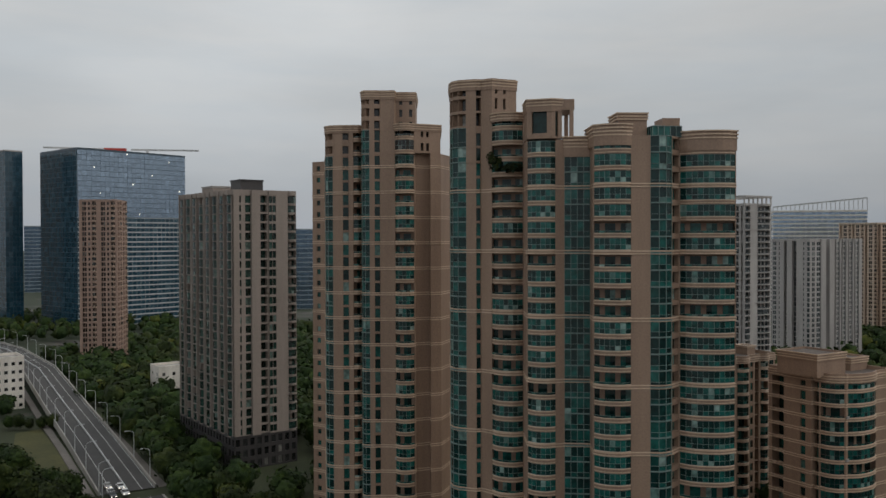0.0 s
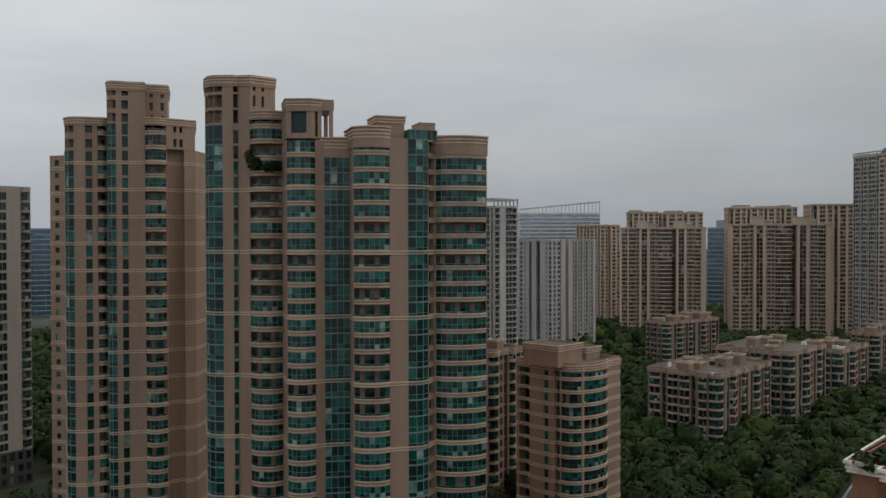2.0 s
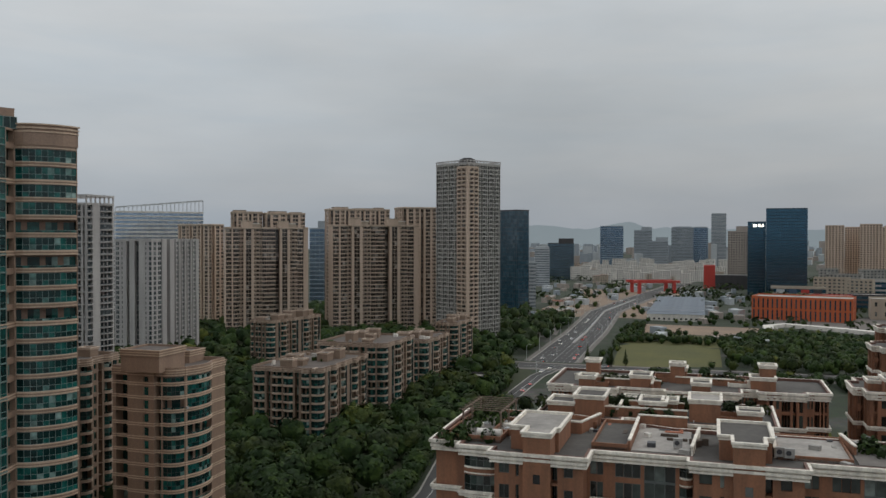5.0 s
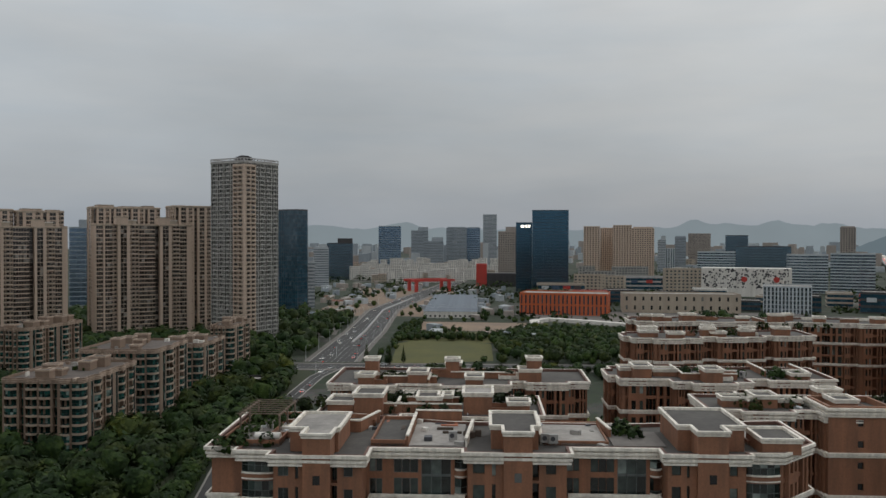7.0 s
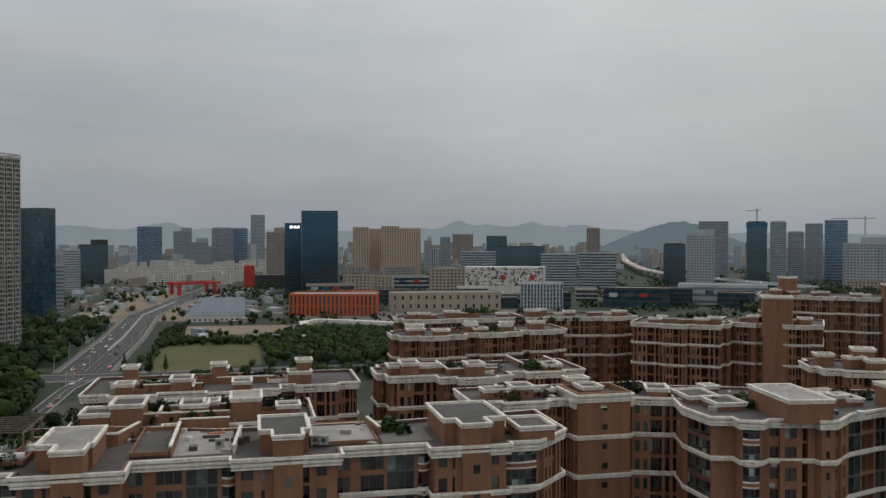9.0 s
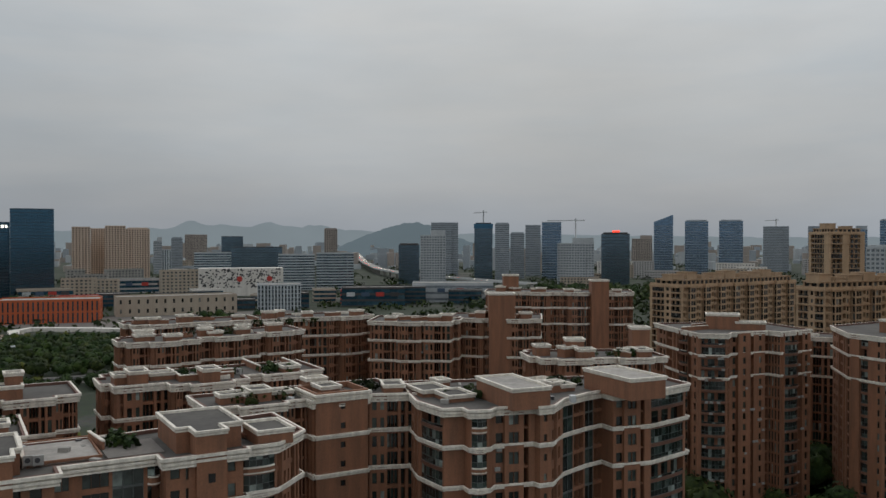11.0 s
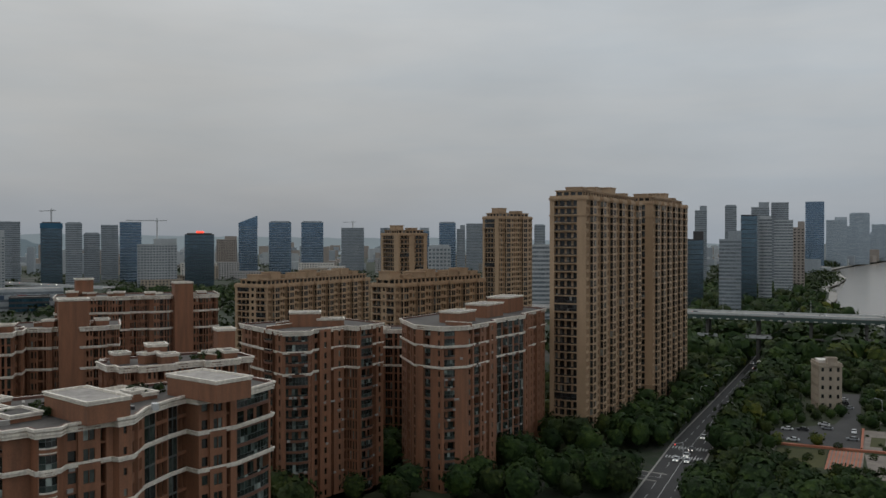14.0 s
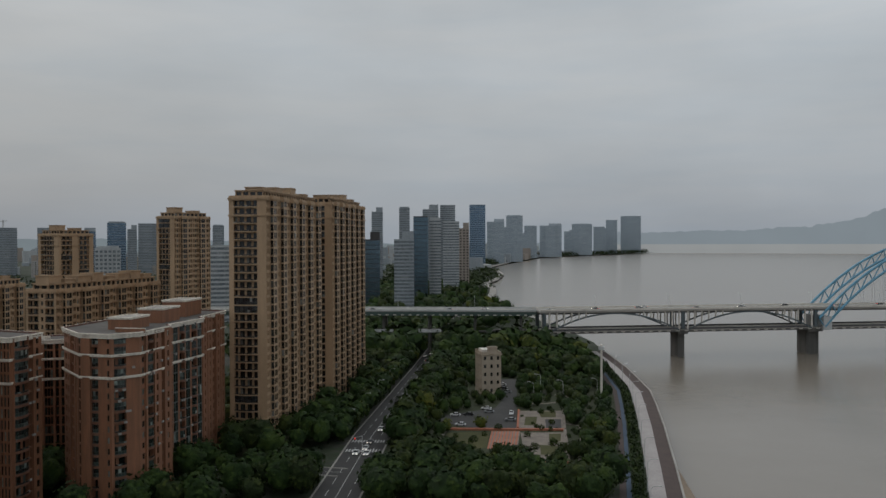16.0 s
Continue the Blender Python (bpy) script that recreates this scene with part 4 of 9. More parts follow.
building("", "", [(15.8, 159.3), (20.2, 157.8), (22.2, 158.4), (22.2, 166), (15.8, 166)], 1, 7.0, {0: ("win", 1, 0.62, 1.0, 5.6, 0.8), 1: ("win", 1, 0.25, 0.4, 5.6, 0.5)},
         ("bare",), z0=93.3, fascia=2.0, parapet=0.4, **top)
for x, y in ((24.0, 158.6), (24.0, 165.4)):
    m = Mesh()
    m.box(x - 0.35, x + 0.35, y - 0.35, y + 0.35, 93.3, 98.6)
    part("frame_post", m, TAN, tower_a)
m = Mesh()
m.box(22.0, 24.5, 158.2, 166, 98.6, 100.6)
part("frame_beam", m, TAN, tower_a)
building("", "", rect(34.4, 158, 5.4, 6, 3), 1, 4.2, {}, ("bare",), z0=93, fascia=0.8, parapet=0.3, **top)
building("", "", rect(40.2, 156, 5.6, 5, 8), 1, 2.0, {}, ("glass", 5, 0.2), z0=93, parapet=0, **top)
building("", "", rect(42.2, 160, 3.2, 5, 3), 1, 3.6, {}, ("bare",), z0=93, parapet=0.3, **top)

far_base = [(-35, 228), (-31.5, 226), (-29.3, 211.5), (-27, 208.5), (-24.6, 208), (-23, 208.3), (-22, 208), (-19.7, 210), (-19.7, 205.6), (-17.6, 204), (-16.5, 204),
            (-15, 204.3), (-11.6, 204), (-6.8, 203.5), (-6.6, 205.2), (-3.2, 206.6), (-3.0, 204.9), (-0.5, 206), (2.6, 215), (3, 240), (-35, 240)]
far_make = {0: ("win", 1, 0.3, 0.9, 2.2, 0.3), 1: ("solid",), 2: COLUMN, 3: ("solid",), 4: SLIT, 5: ("solid",), 6: ("balc", 0.8, 0.72, 0.3), 7: ("bare",), 8: COLUMN,
            9: ("solid",), 10: SLIT, 11: ("solid",), 12: ("balc", 1.3, 0.72, 0.45)}
far_pts, far_sides = bow(far_base, {i: far_make.get(i, ("solid",)) for i in range(len(far_base))}, {2: 0.7, 8: 0.7})
tower_b = building("apartment_tower", "tall tan-tiled apartment tower with plain flank and curved balconies", far_pts, 31, 3.06, far_sides, **TW,
                   parapet=0.3, seed=9, lines=2)
HEAD = dict(root=tower_b, wall=TAN, glass=DGLASS, trim=TAN_TRIM, frame_mat=FRAME_T)
GRID = ("win", 1, 0.9, 0.3, 2.2, 1.3)


def tower_head(pts, make, swells, z0, floors, fh, **k):
    q, sides = bow(pts, {i: make.get(i, ("solid",)) for i in range(len(pts))}, swells)
    building("", "", q, floors, fh, sides, z0=z0, **k)


tower_head(far_base[2:8] + [(-19.7, 220), (-29.3, 220)], {0: GRID, 2: GRID, 4: ("balc", 0.8, 0.72, 0.0)}, {0: 0.7}, 95.16, 2, 3.4, fascia=1.5, parapet=0.5, **HEAD)
shaft = far_base[8:13] + [(-11.4, 206.6), (-6.6, 206.6), (-6.6, 218), (-19.7, 218)]
tower_head(shaft, {0: COLUMN, 2: SLIT}, {0: 0.7}, 95.16, 2, 2.8, parapet=0, root=tower_b, **TW)
tower_head(shaft, {0: GRID, 2: GRID, 5: ("win", 2, 0.32, 0.5, 2.3, 0.8)}, {0: 0.7}, 100.76, 3, 2.95, fascia=1.6, parapet=0.6, **HEAD)
tower_head(far_base[12:14] + [(-5.6, 204.0), (-3.0, 204.9), (-0.6, 206), (-0.6, 220), (-11.6, 220)], {0: ("balc", 1.3, 0.72, 0.2), 2: ("win", 2, 0.5, 0.6, 2.4, 0.8)}, {}, 95.16, 2, 3.3, fascia=1.4, parapet=0.4, **HEAD)

# ---- grey apartment slab by the flyover ----
GW = dict(wall=GREY, glass=TEAL_D, trim=GREY)
g_pts, g_sides = pattern(rect(-72.7, 296.7, 21.7, 48.4, 37),
                         [(0.5, ("solid",), 0.4), (4.2, ("balc", 0.5, 0.12, 0.97, GREY)), (0.5, ("solid",), 0.4), (2.0, ("win", 1, 0.97, 0.05, 2.95, 2.0)), (0.4, ("solid",)), (3.4, ("balc", 0.7, 0.12, 0.95, GREY)), (0.4, ("solid",)), (1.7, ("win", 1, 0.97, 0.05, 2.95, 2.0))],
                         [(0.8, ("solid",)), (1.6, ("win", 1, 0.92, 0.5, 2.6, 0.3)), (1.1, ("solid",)), (1.9, ("win", 1, 0.95, 0.35, 2.75, 0.5)), (2.7, ("solid",), 0.5), (2.3, ("win", 1, 0.96, 0.5, 2.9, 1.6)), (0.4, ("solid",)),
                          (2.3, ("win", 2, 0.96, 0.5, 2.7, 0.3), 0.5), (3.8, ("solid",), 0.5), (2.6, ("balc", 0.7, 0.5, 0.4))], 30)
grey_slab = building("apartment_tower", "grey-brown apartment tower with dark stone base and glazed balconies", g_pts, 26, 3.0, g_sides, **GW, z0=10.8, parapet=1.6, seed=3)
building("", "", offset_poly(rect(-72.7, 296.7, 21.7, 48.4, 37), 0.3), 3, 3.6, {}, by_bay(2.6, 0.6, 0.6, 2.9, 0.3), wall=GREY_D, glass=DGLASS, trim=GREY_D, parapet=0.3, root=grey_slab)
roof_box(grey_slab, -66, 286, 8, 8, 37, 88.8, 94.5, GREY_D, GREY_D)
roof_box(grey_slab, -80, 306, 10, 10, 37, 88.8, 93.5, GREY, GREY_L)


def block(name, label, x, y, w, d, rot, h, fh, usual, wall, glass, trim=None, **k):
    return building(name, label, rect(x, y, w, d, rot), max(1, round(h / fh)), h / max(1, round(h / fh)), None, usual, wall=wall, glass=glass, trim=trim, **k)


pk_p, pk_s = pattern(rect(-207.3, 518.5, 22, 21.5, 5), [(1.6, ("solid",)), (2.6, ("win", 2, 0.92, 0.5, 2.75, 1.0)), (0.8, ("solid",)), (1.4, ("win", 1, 0.8, 0.8, 2.5, 0.4)), (0.8, ("solid",)), (2.6, ("balc", 0.6, 0.9, 0.2)), (1.0, ("solid",))])
building("apartment_tower", "slim pinkish apartment tower among trees", pk_p, 32, 3.03, pk_s, wall=PINK, glass=DGLASS, trim=TAN_TRIM, parapet=1.0)
wide_office = block("office_tower", "wide blue glass office tower with pale floor lines", -292, 757, 100.9, 63.3, 50, 92.4, 4.2, by_glass(4.0, 1.1), FAR_W, NAVYG, GREY_L, frame_mat=STEEL_M, category="office tower", parapet=0)
building("", "", rect(-292, 757, 101.1, 63.5, 50), 13, 4.28, None, by_glass(4.0, 0.3), wall=STEEL_M, glass=BLUEG, frame_mat=STEEL_M, z0=92.4, parapet=1.5, root=wide_office)
lw, lwr = Mesh(), random.Random(41)
e_ = Edge(*rect(-292, 757, 101.1, 63.5, 50)[:2])
for _ in range(20):
    q, k = lwr.uniform(3, 97), lwr.randrange(13)
    if lwr.random() < 0.35 + 0.5 * (q < 45):
        e_.box(lw, q, q + 0.8, -0.1, 0.06, 92.4 + k * 4.28 + 2.8, 92.4 + k * 4.28 + 3.4)
part("lit_windows", lw, WARM_LIGHT, wide_office, "small lit office windows", kind="stuff")
# Left face's shade put into colour: a thin added slab of darker glass.
(x, y), = local(50, [(-51.2, 0)], -292, 757)
building("", "", rect(x, y, 0.9, 63.9, 50), 35, 4.2, None, by_glass(3.0, 0.25), wall=STEEL_M, glass=NAVYG, frame_mat=STEEL_M, parapet=2.0, root=wide_office)
block("office_tower", "slender dark blue glass office tower", -379, 731, 14.4, 45.3, 50, 148, 4.2, by_glass(3.0, 0.2), GREY_L, NAVYG, GREY_L, frame_mat=STEEL_M, category="office tower")
gt_p, gt_s = pattern(rect(150.7, 428, 19, 20, 30), [[(4.0, ("balc", 0.3, 0.35, 0.1)), (4.6, ("solid",)), (0.3, ("solid",)), (9.2, ("balc", 1.6, 0.45, 0.15)), (0.9, ("solid",))], [(1, ("bare",))], [(1, ("bare",))],
                                                      [(1.0, ("solid",)), (2.2, ("win", 1, 0.6, 0.8, 2.5, 0.5)), (1.5, ("solid",)), (3.4, ("balc", 0.5, 0.6, 0.3)), (1.0, ("solid",)), (1.6, ("win", 1, 0.9, 0.1, 2.9, 1.5)), (1.6, ("solid",))]])
grey_tower = building("apartment_tower", "narrow light grey apartment tower with a roof frame", gt_p, 30, 3.0, gt_s, wall=GREY_L, glass=GREYG, trim=GREY_L, lines=2)
for i in range(7):
    e_ = Edge((147.4, 414.6), (163.9, 424.1))
    cr = Mesh()
    e_.box(cr, e_.len * i / 6 - 0.3, e_.len * i / 6 + 0.3, -0.6, 0, 90, 94)
    part("crown_post", cr, GREY_L, grey_tower)
cr = Mesh()
ring(cr, rect(150.7, 428, 19, 20, 30), 94, 95, 0.3, -0.7)
part("crown_rail", cr, GREY_L, grey_tower)
SLOT = ("win", 1, 0.96, 0.05, 2.95, 2.2)
gr_p, gr_s = stepped(229 + 13.35 * 0.5, 520 - 13.35 * 0.866, 30, [(2.0, 0, ("solid",)), (2.6, 0, ("glass", 2, 0.9)), (1.6, 0, ("solid",)), (3.4, 0, ("glass", 2, 0.9)), (4.6, 0.6, ("solid",)), (3.4, -2.5, SLOT), (4.4, 0.6, ("solid",))]
                     + [(1.2, 0, SLOT), (1.5, 0.7, ("win", 1, 0.5, 0.8, 2.4, 0.3)), (2.2, 0, ("glass", 1, 0.8)), (1.3, 0.7, ("solid",))] * 4 + [(2.2, 0.3, ("solid",))], 26.7,
                     [(1.0, ("solid",)), (2.4, ("glass", 2, 0.9)), (1.4, ("solid",)), (1.2, ("win", 1, 0.7, 0.7, 2.5, 0.4)), (2.6, ("solid",)), (2.2, SLOT), (3.6, ("solid",)), (3.2, SLOT), (4.2, ("solid",)), (1.4, ("win", 1, 0.6, 0.8, 2.4, 0.3)), (1.6, ("solid",)), (1.9, ("glass", 1, 0.8))])
building("apartment_block", "light grey apartment block with close vertical piers", gr_p, 24, 3.0, gr_s, wall=GREY_L, glass=GREYG, trim=GREY_L, parapet=1.4)
office = block("office_building", "blue office building with white floor bands and raked roof frame", 371, 842, 85, 30, -15, 99, 4.0, by_glass(5.0, 1.4), WHITE, BLUEG, WHITE, category="office building")
LATTICE = ("glass", 3, 0.7)
STRIPS = [(1.2, ("solid",)), (2.2, ("win", 1, 0.96, 0.1, 2.9, 1.6)), (1.6, ("solid",)), (3.6, ("glass", 2, 0.7)), (1.6, ("solid",)), (3.0, ("balc", 0.3, 1.0, 0.1))]


def strip_block(name, label, x, y, w, d, rot, h, root=None, z0=0.0):
    p, sd = pattern(rect(x, y, w, d, rot), STRIPS)
    n = round((h - z0) / 3)
    return building(name, label, p, n, (h - z0) / n, sd, wall=BEIGE_D, glass=DGLASS_B, trim=SAND, root=root, bands=[(h - 0.5, 1.1, 0.25)], z0=z0, parapet=1.2)


def pier_block(label, x, y, w, d, rot, h):
    """Brown tower front: tall piers stand out between lattices of windows, stacks of balconies and deep shadowed slots."""
    c, sn = math.cos(radians(rot)), math.sin(radians(rot))
    k = w / 68.0
    pier_ = [(1.7, 1.6, ("solid",)), (4.4, 1.6, ("win", 2, 0.97, 0.25, 2.95, 0.5)), (2.2, 1.6, ("solid",))]
    row = [(4.4, -1.6, LATTICE), (1.0, 0, ("solid",)), (4.6, 0, LATTICE), (3.6, -0.6, ("balc", 0.2, 1.0, 0.0))] + pier_ + [(6.4, 0, ("balc", 0.5, 1.0, 0.1)), (11.0, 0.3, ("glass", 6, 0.7)), (3.4, -0.8, SLOT)] + pier_ + [
        (6.2, 0, ("balc", 0.5, 1.0, 0.1)), (5.0, 0, LATTICE), (3.8, 0.8, ("solid",))]
    row = [(a * k, o, q) for a, o, q in row]
    p, sd = stepped(x + d / 2 * sn, y - d / 2 * c, rot, row, d)
    b = building("apartment_tower", label, p, round(h / 3), h / round(h / 3), sd, wall=BEIGE_D, glass=DGLASS_B, trim=SAND, parapet=1.2, bands=[(h - 0.4, 0.8, 0.2)], group="dull beige towers")
    run = -w / 2
    for a, o, q in row:
        if o == 1.6 and q[0] == "win":
            m_, o_ = run + a / 2, d / 2 + 1.6 - 3.6
            roof_box(b, x + m_ * c + o_ * sn, y + m_ * sn - o_ * c, 8.2 * k, 7.0, rot, h, h + 6.2, BEIGE_D, SAND)
            roof_box(b, x + (m_ + 7.5 * k) * c + (o_ - 2) * sn, y + (m_ + 7.5 * k) * sn - (o_ - 2) * c, 6.0 * k, 5.0, rot, h, h + 4.4, SAND, WHITE)
        run += a
    return b


for i in range(22):
    k = i / 21
    e_ = Edge((326.1, 838.8), (408.2, 816.8))
    cr = Mesh()
    e_.box(cr, e_.len * k - 0.3, e_.len * k + 0.3, -1, 0, 99, 103 + 8 * k)
    part("roof_post", cr, STEEL_W, office)
cr = Mesh()
for k0, k1 in ((0, 1),):
    q = [e_.at(0, 0.2, 103), e_.at(e_.len, 0.2, 111), e_.at(e_.len, 0.2, 112.4), e_.at(0, 0.2, 104.4)]
    cr.joined(q)
    q2 = [e_.at(0, -1.4, 103), e_.at(e_.len, -1.4, 111), e_.at(e_.len, -1.4, 112.4), e_.at(0, -1.4, 104.4)]
    cr.joined(q2[::-1])
    for i in range(4):
        cr.joined([q[i], q2[i], q2[(i + 1) % 4], q[(i + 1) % 4]])
part("roof_rail", cr, STEEL_W, office)
strip_block("apartment_tower", "dull beige apartment tower with narrow bays", 319, 642.5, 13.9, 36, 20, 83.6)
t2 = pier_block("dull beige apartment tower with stepped roof blocks", 331.4, 561.3, 62, 16, -22, 80.7)
strip_block("", "", 327, 582.8, 22.2, 14, -22, 92.7, root=t2)
strip_block("", "", 351.8, 569.4, 30.4, 14, -22, 91.9, root=t2)
t3 = pier_block("dull beige apartment tower with stepped roof blocks", 401.1, 519.4, 69.2, 16, -22, 82.8)
strip_block("", "", 404.2, 545, 48.8, 16, -22, 95.5, root=t3)
strip_block("apartment_tower", "dull beige apartment tower behind the tall one", 440.5, 516.5, 28.2, 20, -22, 97)
for own, spots in ((t2, ((322, 584.6, 9, 95.2), (347, 571.5, 13, 94.6), (360, 566, 8, 94.0))), (t3, ((391, 550, 11, 98.4), (408, 543.5, 14, 97.6), (420, 538.5, 7, 98.2)))):
    for x, y, w, z in spots:
        roof_box(own, x, y, w, 10, -22, z - 5, z, BEIGE_D, SAND)
tl_p, tl_s = pattern(rect(431.9, 446.8, 33.3, 32.9, 0), [(0.3, ("solid",)), (1.7, ("win", 1, 0.96, 0.25, 2.75, 0.7)), (0.3, ("solid",)), (2.5, ("win", 2, 0.97, 0.75, 2.75, 0.35)), (0.25, ("solid",)), (1.5, ("win", 1, 0.96, 0.4, 2.75, 1.1)), (0.35, ("solid",))])
tall = building("apartment_tower", "very tall beige and grey apartment tower with grid of balconies", tl_p, 42, 3.0, tl_s, wall=LATT, glass=GREYD, trim=LATT, bands=[(93, 0.5, 0.1)])
corner_p, corner_s = pattern(rect(418.6, 433.6, 11, 11, 0), [[(1.9, ("solid",)), (3.9, ("balc", 0.5, 1.05, 0.1)), (0.5, ("solid",)), (3.8, ("balc", 0.4, 1.05, 0.1)), (0.6, ("solid",))], [(1, ("bare",))], [(1, ("bare",))],
                                                               [(0.6, ("solid",)), (4.0, ("balc", 0.4, 1.05, 0.1)), (0.5, ("solid",)), (4.0, ("balc", 0.5, 1.05, 0.1)), (1.6, ("solid",))]])
building("", "", corner_p, 41, 3.0, corner_s, wall=BEIGE_D, glass=DGLASS_B, trim=SAND, root=tall, parapet=1.6)
for z in (126.9, 128.6):
    cr = Mesh()
    ring(cr, rect(431.9, 446.8, 33.3, 32.9, 0), z, z + 0.7, 0.1, -0.5)
    part("crown_rail", cr, GREY_L, tall)
for e_ in (Edge((415.2, 430.4), (448.6, 430.4)), Edge((415.2, 463.3), (415.2, 430.4))):
    for i in range(11):
        cr = Mesh()
        e_.box(cr, e_.len * i / 10 - 0.3, e_.len * i / 10 + 0.3, -0.5, 0, 126, 129)
        part("crown_post", cr, GREY_L, tall)
dm = Mesh()
for z0_, z1_, r_ in ((126.2, 129.0, 6.0), (129.0, 130.2, 5.4), (130.2, 131.0, 3.6)):
    dm.prism([(421.5 + r_ * math.cos(k * 0.3927), 437 + r_ * math.sin(k * 0.3927)) for k in range(16)], z0_, z1_)
part("roof_drum", dm, GREY_D, tall)
block("office_tower", "dark blue glass office tower", 611, 575, 14.9, 40.3, 0, 100, 4.0, by_glass(2.5, 0.2), GREY_D, NAVYG, GREY_D, category="office tower")

# ---- tan mid-rise housing ----
MID_S = ("win", 1, 0.98, 0.0, 2.98, 1.8)
MID_L = [(0.5, ("solid",)), (4.6, ("balc", 1.0, 0.55, 0.55)), (0.6, ("solid",)), (1.6, MID_S), (0.5, ("solid",)), (4.3, ("balc", 0.9, 0.55, 0.4)), (0.25, ("solid",)), (4.3, ("balc", 0.9, 0.55, 0.4)), (0.5, ("solid",)), (1.9, MID_S), (0.9, ("solid",), 0.5), (3.4, ("balc", 0.9, 0.5, 0.6), 0.5)]
MID_C = [(0.3, ("solid",)), (6.0, ("balc", 2.0, 0.5, 0.9)), (0.3, ("solid",))]
MID_R = [(2.0, ("solid",)), (1.6, ("glass", 2, 0.12)), (0.6, ("solid",)), (5.0, ("balc", 1.3, 0.5, 0.6)), (0.7, ("solid",)), (1.5, ("win", 1, 0.8, 0.7, 2.5, 0.3)), (0.6, ("solid",)), (1.8, MID_S), (0.6, ("solid",)), (3.6, ("balc", 0.9, 0.55, 0.5)), (0.5, ("solid",)), (1.8, ("glass", 2, 0.12)), (0.8, ("solid",))]


def mid_rise(label, x, y, w, d, rot, h, seed):
    q = rect(x, y, w, d, rot)
    bare = [(1, ("bare",))]
    p, s = pattern([along(q[0], q[1], 4.2 / w), q[1], q[2], q[3], along(q[0], q[3], 4.2 / d)], [MID_R, bare, bare, MID_L, MID_C])
    b = building("apartment_block", label, p, round(h / 3), h / round(h / 3), s, wall=TAN_M, glass=TEAL_M, trim=TAN_MT, parapet=0.9, seed=seed, group="tan mid-rise blocks", fascia=0.7, lines=0, roof=ROOF_B)
    rng = random.Random(seed)
    c, sn = math.cos(radians(rot)), math.sin(radians(rot))
    for i in range(max(3, int(w / 7))):
        a, e = (i + 0.5) / max(3, int(w / 7)) * w - w / 2 + rng.uniform(-1, 1), rng.uniform(-0.25, 0.25) * d
        roof_box(b, x + a * c - e * sn, y + a * sn + e * c, rng.uniform(3, 5.5), rng.uniform(3, 6), rot, h, h + rng.uniform(2.4, 4.4), TAN_M, TAN_MT, ROOF_B)
        for _ in range(1 + i % 2):
            u, v = a + rng.uniform(-3, 3), rng.uniform(-0.42, 0.42) * d
            t = Mesh()
            t.prism(rect(x + u * c - v * sn, y + u * sn + v * c, rng.uniform(1.2, 3.4), rng.uniform(0.5, 2.4), rot), h, h + rng.uniform(0.7, 1.7))
            part("roof_box", t, rng.choice((TAN_M, WHITE, ROOF, TAN_MT, LEAF_M)), b)
    return b


NEAR = [[(0.4, ("solid",)), (9.4, ("balc", 1.3, 0.6, 0.75)), (5.2, ("solid",))], [(1, ("bare",))], [(1, ("bare",))],
        [(0.6, ("solid",)), (3.2, ("win", 1, 0.98, 0.0, 2.98, 2.6)), (3.4, ("solid",), 0.7), (1.4, ("win", 1, 0.8, 0.6, 2.5, 0.4), 0.7), (1.0, ("solid",), 0.7), (1.2, ("win", 1, 0.96, 0.05, 2.95, 1.4))],
        [(0.2, ("solid",)), (4.6, ("balc", 0.9, 0.6, 0.85)), (0.2, ("solid",))]]
q = rect(86.2, 189.1, 18.6, 17.3, 30)
near_p, near_s = pattern([along(q[0], q[1], 0.15), q[1], q[2], q[3], along(q[0], q[3], 0.26)], NEAR)
near_mid = building("apartment_block", "tan mid-rise apartment block with curved balconies and plain end wall", near_p, 15, 3.0, near_s, wall=TAN, glass=TEAL, trim=TAN_TRIM, parapet=0.9, seed=5, roof=ROOF_B,
                    group="tan mid-rise blocks", fascia=1.2, lines=1)
building("", "", rect(80.5, 185.5, 9.5, 10, 30), 1, 4.6, None, ("bare",), wall=TAN, glass=TEAL, trim=TAN_TRIM, roof=ROOF_B, z0=45, fascia=1.2, parapet=0.4, root=near_mid)
building("", "", rect(91, 193, 6, 8, 30), 1, 2.6, None, ("bare",), wall=TAN, glass=TEAL, trim=TAN_TRIM, roof=ROOF_B, z0=45, fascia=0.6, parapet=0.3, root=near_mid)
mid_rise("tan mid-rise apartment block behind another", 72, 222, 22, 18, 30, 44, 2)
mid_rise("tan mid-rise apartment block with teal bay windows", 182.7, 275, 42.6, 27.5, 30, 27, 3)
mid_rise("tan mid-rise apartment block with teal bay windows", 225.3, 296.2, 35.2, 30.7, 30, 30, 4)
mid_rise("small tan mid-rise apartment block by the street", 273.4, 318.4, 34.4, 20.9, 30, 25.5, 5)
mid_rise("long tan mid-rise apartment block beyond the gardens", 260, 417.8, 45.3, 14.4, 20, 28.5, 6)
mid_rise("tan mid-rise apartment block near the junction", 319, 340.8, 31.5, 12, 30, 28.5, 7)

